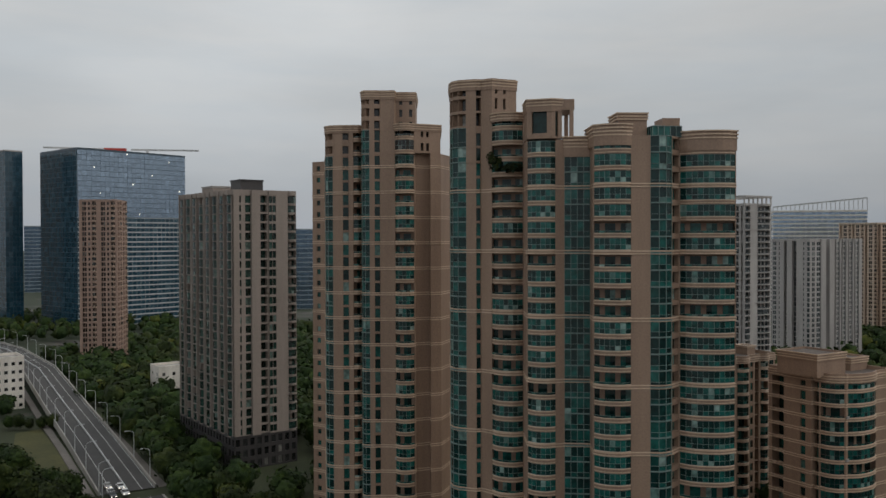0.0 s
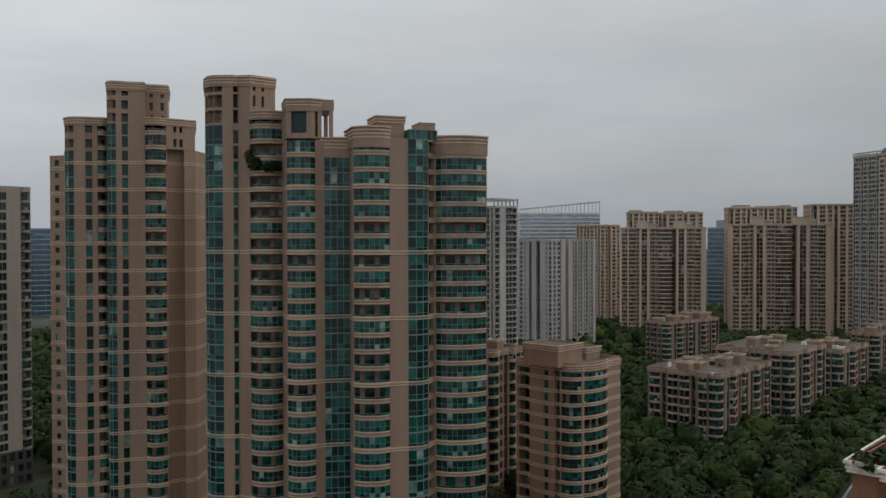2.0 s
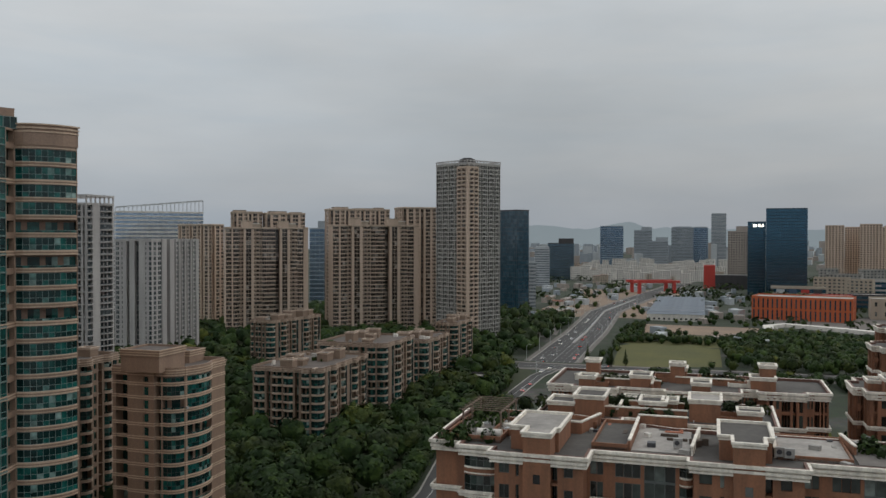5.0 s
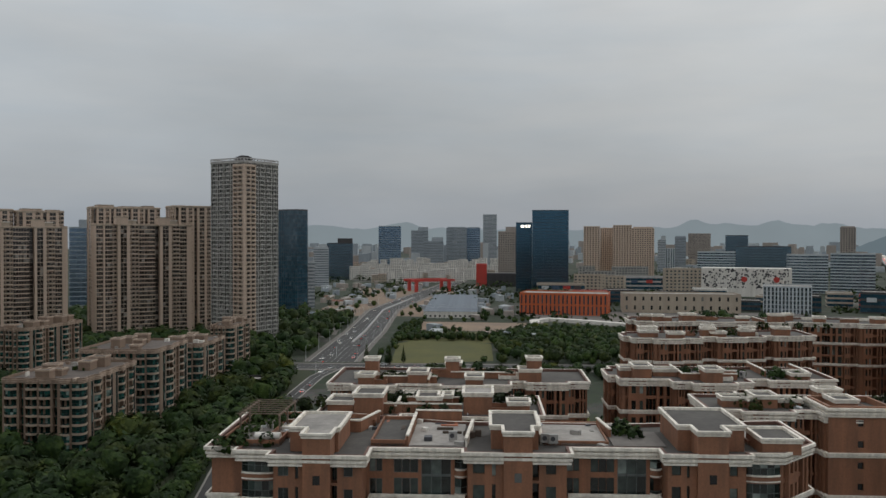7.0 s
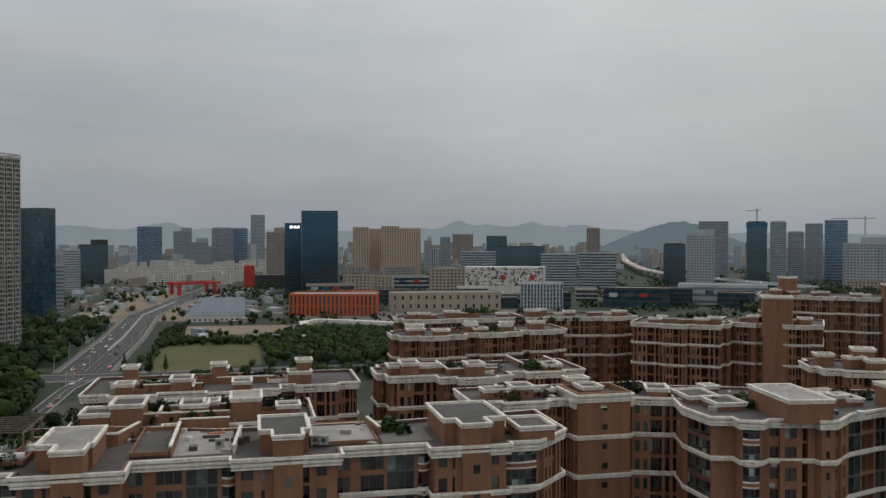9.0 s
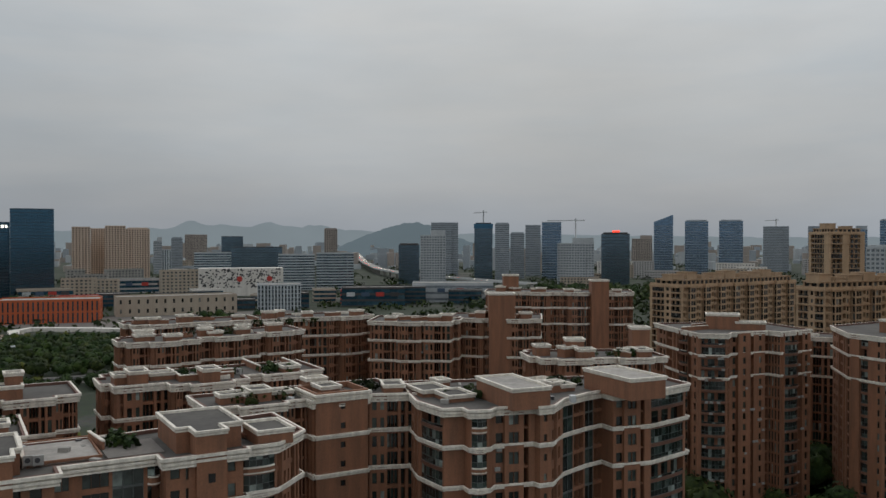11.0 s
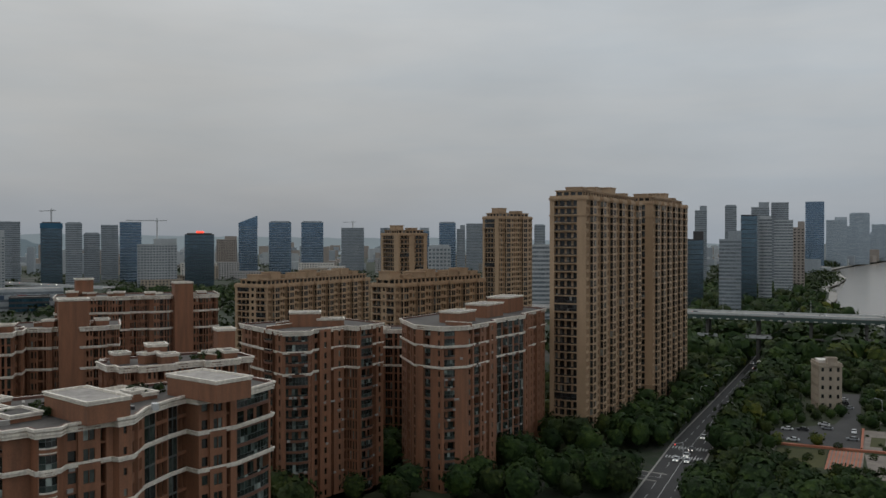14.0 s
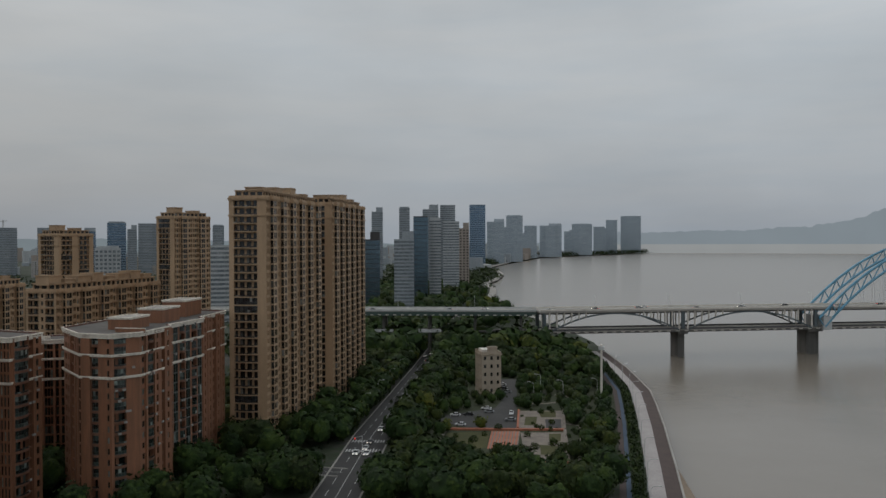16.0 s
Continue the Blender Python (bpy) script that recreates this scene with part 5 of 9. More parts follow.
# ---- red-brick housing ----
ROW = [(0.8, ("solid",)), (1.0, ("win", 1, 0.75, 0.2, 2.75, 0.9)), (0.7, ("solid",), 0.45), (1.5, ("win", 1, 0.85, 0.7, 2.5, 0.3), 0.45), (0.8, ("solid",), 0.45), (1.2, ("win", 1, 0.85, 0.7, 2.5, 0.3), 0.45), (0.7, ("solid",), 0.45), (3.0, ("win", 3, 0.95, 0.25, 2.75, 1.0)),
       (0.8, ("solid",), 0.3), (1.2, ("win", 1, 0.9, 0.1, 2.85, 1.3)), (0.8, ("solid",), 0.3), (1.5, ("glass", 1, 0.5))]


def brick(label, pts, top=50.0, fh=3.0, seed=1, bands=2, row=ROW, apart=0, unit=13.0, width=6.5, out=1.6, clutter=5, heads=True):
    """A red-brick block: bays, white cornice and string courses, and what stands about on its roof."""
    z1 = top - 1.1
    n = round(z1 / fh)
    core, full = pts, bays(pts, unit, width, out)
    pts, sides = pattern(full, row)
    zs = [(z1 - 0.95, 1.4, 0.0)] + [(z1 - 6.2 * (i + 1) + 0.2, 0.72, 0.0) for i in range(bands)]
    root = building("apartment_block", label, pts, n, z1 / n, sides, wall=BRICK, glass=BRGLASS, trim=WHITE_B, frame_mat=FRAME_B, bands=zs, parapet=0.46, cap=BRICK_D, seed=seed,
                    apart=apart, group="red-brick housing blocks", roof=ROOF_D, eaves=offset_poly(full, 0.42))
    rng = random.Random(seed * 7)
    # brick heads with stepped white caps, rising behind the cornice of every bay
    for i in range(len(core) if heads else 0):
        e = Edge(core[i], core[(i + 1) % len(core)])
        mid = e.at(e.len / 2, 0, 0)
        if e.len < 8 or e.n[0] * mid[0] + e.n[1] * mid[1] > 0:
            continue
        k = max(1, int(e.len // 10))
        for j in range(k):
            w, d = rng.uniform(2.6, 4.2), rng.uniform(3.0, 5.0)
            x, y, _ = e.at(e.len * (j + rng.uniform(0.25, 0.75)) / k, -d / 2 - rng.choice((0.2, 0.2, 2.5)), 0)
            roof_box(root, x, y, w, d, math.degrees(math.atan2(e.d[1], e.d[0])), z1, z1 + rng.uniform(1.7, 3.0), BRICK, WHITE_B, ROOF_D)
    xs, ys = [p[0] for p in core], [p[1] for p in core]
    made = 0
    for _ in range(300):
        x, y = rng.uniform(min(xs), max(xs)), rng.uniform(min(ys), max(ys))
        if made >= clutter:
            break
        if not inside((x, y), core, 2.6):
            continue
        made += 1
        rot = 30 + rng.choice((0, 90))
        kind = rng.random()
        w, d = rng.uniform(3, 8), rng.uniform(2.4, 5)
        if kind < 0.4:
            t = Mesh()
            t.prism(rect(x, y, w, d, rot), z1, z1 + 0.12)
            part("terrace", t, ROOF if rng.random() < 0.35 else PAVE, root)
            c = Mesh()
            ring(c, rect(x, y, w, d, rot), z1, z1 + 0.8, 0.0, -0.16)
            part("terrace_wall", c, WHITE_B if rng.random() < 0.4 else BRICK, root)
        elif kind < 0.65:
            c = Mesh()
            c.prism(rect(x, y, w * 1.4, 0.24, rot), z1, z1 + 1.1)
            part("party_wall", c, BRICK, root)
            c = Mesh()
            c.prism(rect(x, y, w * 1.4 + 0.1, 0.4, rot), z1 + 1.1, z1 + 1.28)
            part("wall_coping", c, WHITE_B, root)
        else:
            roof_box(root, x, y, w * 0.6, d * 0.8, rot, z1, z1 + rng.uniform(1.6, 2.8), BRICK, WHITE_B, ROOF_D if rng.random() < 0.7 else ROOF)
    return root


H30 = 30
PROT = [(0.5, ("solid",)), (1.4, ("win", 1, 0.92, 0.8, 2.5, 0.25)), (0.7, ("solid",)), (0.5, ("win", 1, 0.8, 0.5, 2.6, 0.4)), (3.5, ("solid",)), (1.2, ("win", 1, 0.96, 0.05, 2.8, 1.4)), (0.7, ("solid",)), (1.2, ("win", 1, 0.92, 0.8, 2.4, 0.25)), (1.1, ("solid",))]
BACKROW = [(0.3, ("solid",)), (1.6, ("win", 2, 0.95, 0.4, 2.6, 0.15)), (1.4, ("solid",)), (3.0, ("win", 3, 0.98, 0.3, 2.7, 0.15)), (0.4, ("solid",)), (3.6, ("glass", 3, 0.3)), (0.3, ("solid",)), (1.8, ("balc", 0.5, 0.9, 0.7))]
BAYWIN = [(4.5, ("balc", 0.45, 0.75, 1.0))]
PLAIN = [(1, ("solid",))]
front = local(H30, [(102.5, 33.5), (102.5, 29.5), (101, 29.5), (101, 25), (99, 25), (99, 14.4), (103.2, 14.4), (103.2, 2), (101.4, 2), (101.4, -9.8), (104.6, -9.8), (104.6, -21.8), (101.9, -21.8), (101.9, -31), (103, -31), (103, -35.5), (108, -40.5),
                    (120, -40.5), (117, -20), (117, 5), (122, 20), (122, 34)])
f1 = brick("red-brick apartment block with white cornices and roof terraces", front, 50, seed=11, unit=99, apart=150, clutter=2, heads=False,
           row=[PLAIN, PLAIN, BAYWIN, PLAIN, PROT, PLAIN, BACKROW, PLAIN, PROT, PLAIN, BACKROW, PLAIN, PROT, PLAIN, BAYWIN, ROW] + [ROW] * 6)
row2 = brick("red-brick apartment block with planted roof terraces", local(H30, [(123, 24), (123, -8), (137, -8), (137, 24)]), 50, seed=12, clutter=7)
row3 = brick("red-brick apartment block with turrets on its roof", local(H30, [(148, 27), (148, -4), (152, -4), (152, -18), (165, -18), (165, 27)]), 50, seed=13, clutter=8)
for (a, b_, w, d, z, rf), own in (((126, 17, 6, 4.2, 52.4, ROOF_D), row2), ((127.5, 1, 6, 4.2, 52.4, ROOF), row2), ((158, 21, 2.6, 2.4, 52.8, ROOF_D), row3), ((158, 6, 2.6, 2.4, 52.8, ROOF_D), row3), ((156, -9, 2.8, 2.6, 53.4, ROOF_D), row3),
                                  ((106.5, -35.6, 6.5, 4.6, 51.2, ROOF_D), f1)):
    (x, y), = local(H30, [(a, b_)])
    roof_box(own, x, y, w, d, H30, 48.9, z, BRICK, WHITE_B, rf)
# each front bay's plain brick pier runs up into a wider head behind it
for a0, b0, b1, c0, c1, deep, z, rf in ((98.4, 21.4, 18.1, 23.6, 17.7, 9.0, 52.2, ROOF), (100.8, -2.3, -5.7, -0.8, -6.6, 8.5, 52.2, ROOF_D), (101.3, -25.2, -28.8, -23.6, -31.6, 10.5, 52.4, ROOF_D)):
    head = local(H30, [(a0, b0), (a0, b1), (a0 + 3.4, b1), (a0 + 3.4, c1), (a0 + 3.4 + deep, c1), (a0 + 3.4 + deep, c0), (a0 + 3.4, c0), (a0 + 3.4, b0)][::-1])
    head = head if sum(p[0] * q[1] - q[0] * p[1] for p, q in zip(head, head[1:] + head[:1])) > 0 else head[::-1]
    roof_head(f1, head, 48.9, z, BRICK, WHITE_B, rf)
    m = Mesh()
    m.prism(local(H30, [(a0 + 1.6, b0), (a0 + 1.6, b1), (a0, b1), (a0, b0)]), 0, 48.9)
    pr = part("pier", m, BRICK, f1)
    for k in range(15):
        m = Mesh()
        e_ = Edge(*local(H30, [(a0, b0), (a0, b1)]))
        e_.box(m, e_.len / 2 - 0.42, e_.len / 2 + 0.42, 0.0, 0.03, k * 3.2 + 1.0, k * 3.2 + 2.1)
        part("window", m, DGLASS, pr)
g2 = brick("red-brick apartment block with stepped front", local(H30, [(156, -25), (156, -34), (153, -34), (153, -47), (157, -47), (157, -63), (170, -63), (170, -25)]), 50, seed=14, clutter=8)
g1 = brick("long red-brick apartment block with white bands", local(H30, [(219, -38), (219, -55), (223, -55), (223, -72), (227, -72), (227, -86), (240, -86), (236, -60), (232, -38)]), 50, seed=15, clutter=9)
brick("long red-brick apartment block behind another", local(H30, [(258, -46), (258, -95), (255, -105), (255, -121), (270, -121), (272, -46)]), 50.5, seed=25, clutter=9)
conn = brick("red-brick apartment block linking two wings", local(H30, [(129, -34), (129, -50), (126.5, -50), (126.5, -59), (128, -59), (125, -67), (140, -67), (140, -34)]), 50, seed=16, apart=20)
pier = local(H30, [(125.8, -50), (125.8, -59), (134, -59), (134, -50)])
building("", "", pier, 16, 3.1, {0: ("win", 1, 0.13, 1.0, 2.0, 0.3)}, ("bare",), wall=BRICK, glass=DGLASS, trim=WHITE_B, root=conn, parapet=0.9, cap=BRICK, roof=ROOF_D, bands=[(48.9, 1.35, 0.25), (43, 0.7, 0.2), (36.8, 0.7, 0.2)])
SLIM = [(0.7, ("solid",)), (0.7, ("win", 1, 0.9, 0.9, 2.0, 0.25)), (0.7, ("solid",))]
GLASSROW = [(0.4, ("solid",)), (2.8, ("glass", 2, 0.3)), (0.3, ("solid",)), (2.8, ("win", 2, 0.95, 0.3, 2.8, 0.8))]
DARKROW = [(0.5, ("solid",)), (3.4, ("balc", 0.7, 0.5, 0.6, BRICK_D)), (0.4, ("solid",)), (2.6, ("glass", 2, 0.35)), (0.4, ("solid",))]
PLAINROW = [(1.2, ("solid",)), (3.0, ("solid",), 0.5), (3.0, ("balc", 0.4, 0.5, 0.7, BRICK_D)), (3.2, ("solid",)), (1.0, ("win", 1, 0.85, 0.7, 2.4, 0.3)), (0.8, ("solid",))]
GLAZED = [(0.3, ("solid",)), (6.6, ("balc", 0.3, 0.35, 0.85, BRICK_D)), (0.3, ("solid",))]
WIDE = [(0.4, ("solid",)), (1.2, ("win", 1, 0.9, 0.8, 2.4, 0.25)), (0.6, ("solid",), 0.5), (1.5, ("win", 2, 0.95, 0.6, 2.5, 0.25), 0.5), (0.7, ("solid",), 0.5), (0.8, ("win", 1, 0.9, 0.1, 2.85, 1.2)), (0.9, ("solid",), 0.3)]
kk = brick("red-brick apartment block with bay windows and white cornices", [(141, 4.6), (134.5, 3.2), (128.5, -0.6), (129.3, -3.8), (127.2, -4.6), (127.6, -7.2), (129.4, -8.0), (131.3, -14.6), (130.2, -15.4), (131, -17.2), (136.5, -19.5), (141.5, -24),
                                                                              (144.5, -27.6), (141.5, -29), (143.5, -35.4), (150.5, -43.6), (160, -40), (155, -12), (152, 6)], 50, seed=17, apart=50, clutter=3, unit=99, heads=False,
           row=[WIDE, GLAZED, PLAIN, PLAIN, BAYWIN, PLAIN, WIDE, PLAIN, SLIM, WIDE, GLASSROW, GLASSROW, PLAIN, WIDE, GLAZED] + [ROW] * 4)
roof_box(kk, 135, -11.5, 13, 6.5, 22, 48.9, 52.6, BRICK, WHITE_B)
roof_box(kk, 143, -31, 13, 7, 25, 48.9, 52.8, BRICK, WHITE_B)
for x, y, w, d in ((143, 2, 7, 5), (138, -2.2, 6, 4.5), (147, -20, 6, 4)):
    roof_box(kk, x, y, w, d, 25, 48.9, 50.4, BRICK, WHITE_B, ROOF_D)
h1 = brick("red-brick apartment block with white bands", [(265, 22), (262, -3), (280, -6), (283, 20)], 50, seed=18)
h2 = brick("red-brick apartment block with a tall stair tower", [(278, -4), (272, -18), (272, -32), (290, -34), (294, -6)], 50, seed=19)
roof_box(h2, 274.5, -19.7, 8.5, 8.3, 0, 0, 57.8, BRICK, WHITE_B)
h3 = brick("red-brick apartment block farther off", [(332, -18), (328, -46), (326, -74), (344, -76), (350, -20)], 55, seed=20)
roof_box(h3, 326, -61, 7, 6.5, 0, 0, 59.5, BRICK, WHITE_B)
roof_box(h3, 338, -28, 6, 6, 0, 55, 61, BRICK, WHITE_B)
jj = brick("lower red-brick apartment block with roof garden", [(182, -22), (185, -49), (197, -47), (195, -20)], 50, seed=21)
roof_box(jj, 190, -30, 4, 4, 0, 50, 53, BRICK, WHITE_B)
roof_box(jj, 196, -46, 4, 4, 0, 50, 55, BRICK, WHITE_B)
DARKCORNER = [(0.3, ("solid",)), (6.4, ("balc", 0.7, 0.5, 0.6, BRICK_D)), (0.3, ("solid",))]
DARKSIDE = [(0.6, ("solid",)), (5.2, ("balc", 0.6, 0.5, 0.6, BRICK_D), 0.9), (0.6, ("solid",)), (1.4, ("win", 1, 0.9, 0.1, 2.85, 1.3)), (0.9, ("solid",), 0.6), (1.3, ("win", 1, 0.8, 0.6, 2.5, 0.3), 0.6), (0.9, ("solid",), 0.6)]
PIERS = [(0.8, ("solid",)), (1.1, ("win", 1, 0.85, 0.6, 2.5, 0.4)), (1.3, ("solid",), 0.9), (1.0, ("win", 1, 0.8, 0.7, 2.4, 0.3), 0.9), (1.3, ("solid",), 0.9), (1.1, ("win", 1, 0.9, 0.1, 2.85, 1.3)), (1.5, ("solid",), 0.6), (0.9, ("win", 1, 0.8, 0.7, 2.4, 0.3), 0.6), (1.0, ("solid",), 0.6), (1.3, ("win", 1, 0.9, 0.15, 2.8, 1.3))]
SEAM = [(1.0, ("win", 1, 0.6, 0.3, 2.8, 0.3))]
ll = brick("tall red-brick apartment block with dark glazed corner bays", [(241, -68.5), (230, -70.5), (228.5, -77.5), (232.5, -79.5), (237.5, -92), (234, -94), (240, -104.5), (262, -98), (258, -66)], 50, seed=22,
           row=[DARKSIDE, DARKCORNER, SEAM, PIERS, SEAM, DARKSIDE] + [ROW] * 3, apart=30, unit=99, heads=False, clutter=3)
roof_box(ll, 246, -82, 9, 6.5, 72, 48.9, 53.6, BRICK, WHITE_B)
roof_box(ll, 243, -89, 8, 5, 72, 48.9, 51.6, BRICK, WHITE_B)
MIDCOL = [(0.6, ("solid",)), (3.6, ("balc", 0.4, 0.6, 0.6, BRICK_D)), (3.6, ("solid",))]
SIDECOL = [(0.8, ("solid",)), (1.2, ("win", 1, 0.8, 0.7, 2.4, 0.3)), (0.7, ("solid",), 0.5), (2.8, ("balc", 0.8, 0.5, 0.5, BRICK_D)), (0.7, ("solid",), 0.5), (0.9, ("win", 1, 0.8, 0.6, 2.5, 0.4), 0.5), (1.3, ("solid",), 0.5), (1.2, ("win", 1, 0.9, 0.15, 2.8, 1.3)), (1.0, ("solid",), 0.7), (0.9, ("win", 1, 0.8, 0.7, 2.4, 0.3), 0.7),
           (1.2, ("solid",), 0.7)]
mm = brick("tall red-brick apartment block in three steps with white bands", [(230.5, -111.5), (221, -115.5), (220.3, -123.5), (229.5, -138.5), (233.5, -139.5), (243, -158.5), (248.5, -160.5), (262.5, -180.5), (284, -174), (250, -116)], 50, seed=23,
           row=[PLAINROW, MIDCOL, SIDECOL, SEAM, DARKROW, SEAM, PIERS] + [ROW] * 3, apart=30, unit=99, heads=False, clutter=3)
wing = brick("lower red-brick wing behind a tall block", [(268, -112), (262, -122), (272, -130), (280, -118)], 45, seed=26, clutter=1, heads=False)
roof_box(mm, 236, -129, 11, 7, 122, 48.9, 52.8, BRICK, WHITE_B)
roof_box(mm, 248, -146, 12, 8, 122, 48.9, 53.8, BRICK, WHITE_B)
roof_box(mm, 262, -163, 14, 8, 125, 48.9, 54.8, BRICK, WHITE_B)

# roof terraces of the nearest block, from its planted end to its far end
for a0, a1, b0, b1, mat, wallz in ((104, 121, 25.5, 33, PAVE, 0.5), (105, 119, 9.8, 14.2, ROOF_D, 0.5), (105, 118, 2.6, 9.4, ROOF, 0.0), (106.5, 118, -15.5, -7.4, ROOF, 0.3), (106, 114, -22.5, -16, PAVE, 0.0), (116, 119.5, 15, 23.5, PAVE, 0.6), (108, 116, -40, -33, ROOF, 0.3)):
    q = local(H30, [(a0, b0), (a0, b1), (a1, b1), (a1, b0)][::-1])
    t = Mesh()
    t.prism(q, 48.9, 49.1 + wallz * 0.3)
    tt = part("terrace", t, mat, f1)
    if wallz:
        c = Mesh()
        ring(c, q, 48.9, 49.2 + wallz, 0.0, -0.2)
        part("terrace_wall", c, WHITE_B if wallz > 0.8 else BRICK, f1)

# low roof walls with white copings on the nearest blocks
for own, (a0, b0), (a1, b1), h_ in ((f1, (112.3, 23.8), (112.3, 16.6), 1.5), (f1, (112.3, 16.6), (118.6, 14.8), 1.5), (f1, (105, 9.6), (119, 9.6), 1.3), (f1, (119, 9.6), (119, 3.2), 1.6), (f1, (105, 2.3), (116, 1.6), 1.0), (f1, (107, -7.1), (118.5, -7.4), 1.1),
                                    (f1, (117, -15.4), (110.5, -16.2), 1.2), (row2, (124.6, 15), (124.6, 3.4), 1.4), (row2, (129, 24), (129, 19), 1.2), (row2, (131, 12), (131, 4), 1.2), (row3, (150.5, 18), (150.5, 8.5), 1.2), (row3, (155, 24), (155, 10), 1.0)):
    e_ = Edge(*local(H30, [(a0, b0), (a1, b1)]))
    m = Mesh()
    e_.box(m, 0, e_.len, -0.12, 0.12, 48.9, 48.9 + h_)
    pw = part("party_wall", m, BRICK if h_ > 1.1 else WHITE_B, own)
    m = Mesh()
    e_.box(m, -0.1, e_.len + 0.1, -0.2, 0.2, 48.9 + h_, 49.08 + h_)
    part("wall_coping", m, WHITE_B, pw)

# ---- beige stone housing by the river road ----
BW = dict(wall=BEIGE, glass=DGLASS, trim=BEIGE)
END = [(1.7, ("solid",)), (9.2, ("balc", 0.8, 0.22, 0.12)), (3.4, ("solid",))]
PILE = [(0.6, ("solid",)), (3.0, ("glass", 2, 0.85)), (0.6, ("solid",))]
FLANK = [(0.25, ("solid",)), (1.2, ("glass", 1, 0.5)), (0.05, ("solid",))]
BETWEEN = [(0.5, ("solid",)), (1.5, ("win", 1, 0.94, 0.75, 2.75, 1.3)), (0.4, ("solid",)), (1.7, ("win", 1, 0.9, 0.8, 2.5, 0.4)), (0.4, ("solid",)), (1.4, ("win", 1, 0.94, 0.75, 2.75, 1.3)), (0.5, ("solid",))]


LOWEND = [(1.0, ("solid",)), (5.4, ("balc", 0.7, 0.45, 0.15)), (0.7, ("solid",)), (1.4, ("win", 1, 0.85, 0.8, 2.4, 0.3)), (0.7, ("solid",)), (4.4, ("balc", 0.5, 0.5, 0.15)), (0.8, ("solid",))]
LOWROW = [(0.4, ("solid",)), (3.0, ("win", 2, 0.97, 1.0, 2.85, 1.1)), (0.4, ("solid",)), (1.3, ("win", 1, 0.9, 0.7, 2.5, 0.4)), (0.4, ("solid",)), (1.2, ("win", 1, 0.96, 0.1, 2.9, 1.6))]


def beige(label, x, y, w, d, rot, h, seed, heads=4):
    """Stone tower: stacks of bays stand out of its long sides, deep balconies fill its ends."""
    base = rect(x, y, w, d, rot)
    pts, rows = [], []
    for i in range(4):
        e = Edge(base[i], base[(i + 1) % 4])
        mid = e.at(e.len / 2, 0, 0)
        if e.len < 25 or e.n[0] * mid[0] + e.n[1] * mid[1] > 0:
            pts.append(base[i])
            rows.append((END if h > 60 else LOWEND) if e.len < 25 else [(1, ("bare",))])
            continue
        n = int(e.len // 10)
        pts.append(base[i])
        between = BETWEEN if h > 60 else LOWROW
        rows.append(between)
        for k in range(n):
            c = e.len * (k + 0.5) / n
            pts += [e.at(c + o, q, 0)[:2] for o, q in ((-2.1, 0), (-2.1, 1.5), (2.1, 1.5), (2.1, 0))]
            rows += [FLANK, PILE, FLANK, between]
    p, s = pattern(pts, rows)
    b = building("apartment_tower", label, p, round(h / 3), h / round(h / 3), s, **BW, parapet=1.2, bands=[(h - 0.6, 1.0, 0.3), (h - 6.5, 0.6, 0.2), (9, 0.6, 0.2)], seed=seed, group="beige stone towers")
    # the set-back top storey
    building("", "", offset_poly(base, -1.8), 1, 3.0, None, by_bay(3.0, 0.75, 0.3, 2.6, 0.5), wall=BEIGE, glass=DGLASS, trim=BEIGE, root=b, z0=h, parapet=0.3, bands=[(h + 2.8, 0.5, 0.25)], roof=ROOF_B)
    h += 2.4
    c, sn = math.cos(radians(rot)), math.sin(radians(rot))
    for i in range(heads):
        k = (i + 0.5) / heads - 0.5
        a, e = (0, k * d) if d > w else (k * w, 0)
        roof_box(b, x + a * c - e * sn, y + a * sn + e * c, min(w, 9) * 0.7, min(d, 12) * (0.45 + 0.1 * (i % 3)), rot, h, h + 2.6 + 0.8 * ((i * 2) % 3), BEIGE, BEIGE)
    return b


beige("tall beige stone apartment tower with deep end balconies", 277, -217, 14.3, 70, 33, 90, 31)
beige("tall beige stone apartment tower beside its twin", 316, -282, 14.3, 62, 33, 91, 32)
beige("beige stone apartment tower", 453.6, -283.7, 15.1, 28.2, 10, 88, 33, 2)
beige("beige stone apartment tower", 521, -243.5, 20.2, 24, 10, 78, 34, 2)
beige("long beige stone apartment block", 415.8, -140, 20, 84, 33, 53, 35, 9)
beige("long beige stone apartment block", 348.4, -176.7, 14.1, 67.6, 25, 55, 36, 8)

# ---- buildings round the avenue ----
block("exhibition_hall", "long low orange panelled hall with vertical fins", 766, 351, 84, 40, -72, 20, 10, by_bay(4.0, 0.35, 0.5, 9.0, 0.6), ORANGE, NAVYG, category="hall")
block("warehouse", "long low sandy building with small windows", 846, 263, 114, 30, -65, 18, 9, by_bay(8.0, 0.25, 3.0, 7.0, 0.4), SAND, DGLASS, category="hall")
lettered = block("office_tower", "dark blue glass office tower with lit roof sign", 1061, 550, 22, 45, -62, 94, 4, by_glass(3, 0.35), STEEL_M, DEEPG, category="office tower")
for a, w in ((-2.0, 4.6), (3.2, 2.6), (7.2, 2.6)):
    m = Mesh()
    c, s = math.cos(radians(-62)), math.sin(radians(-62))
    m.prism(rect(1061 + a * c + 22.8 * s, 550 + a * s - 22.8 * c, w, 0.5, -62), 88.0, 91.5)
    part("sign_bar", m, WARM_LIGHT, lettered, "lit white sign")
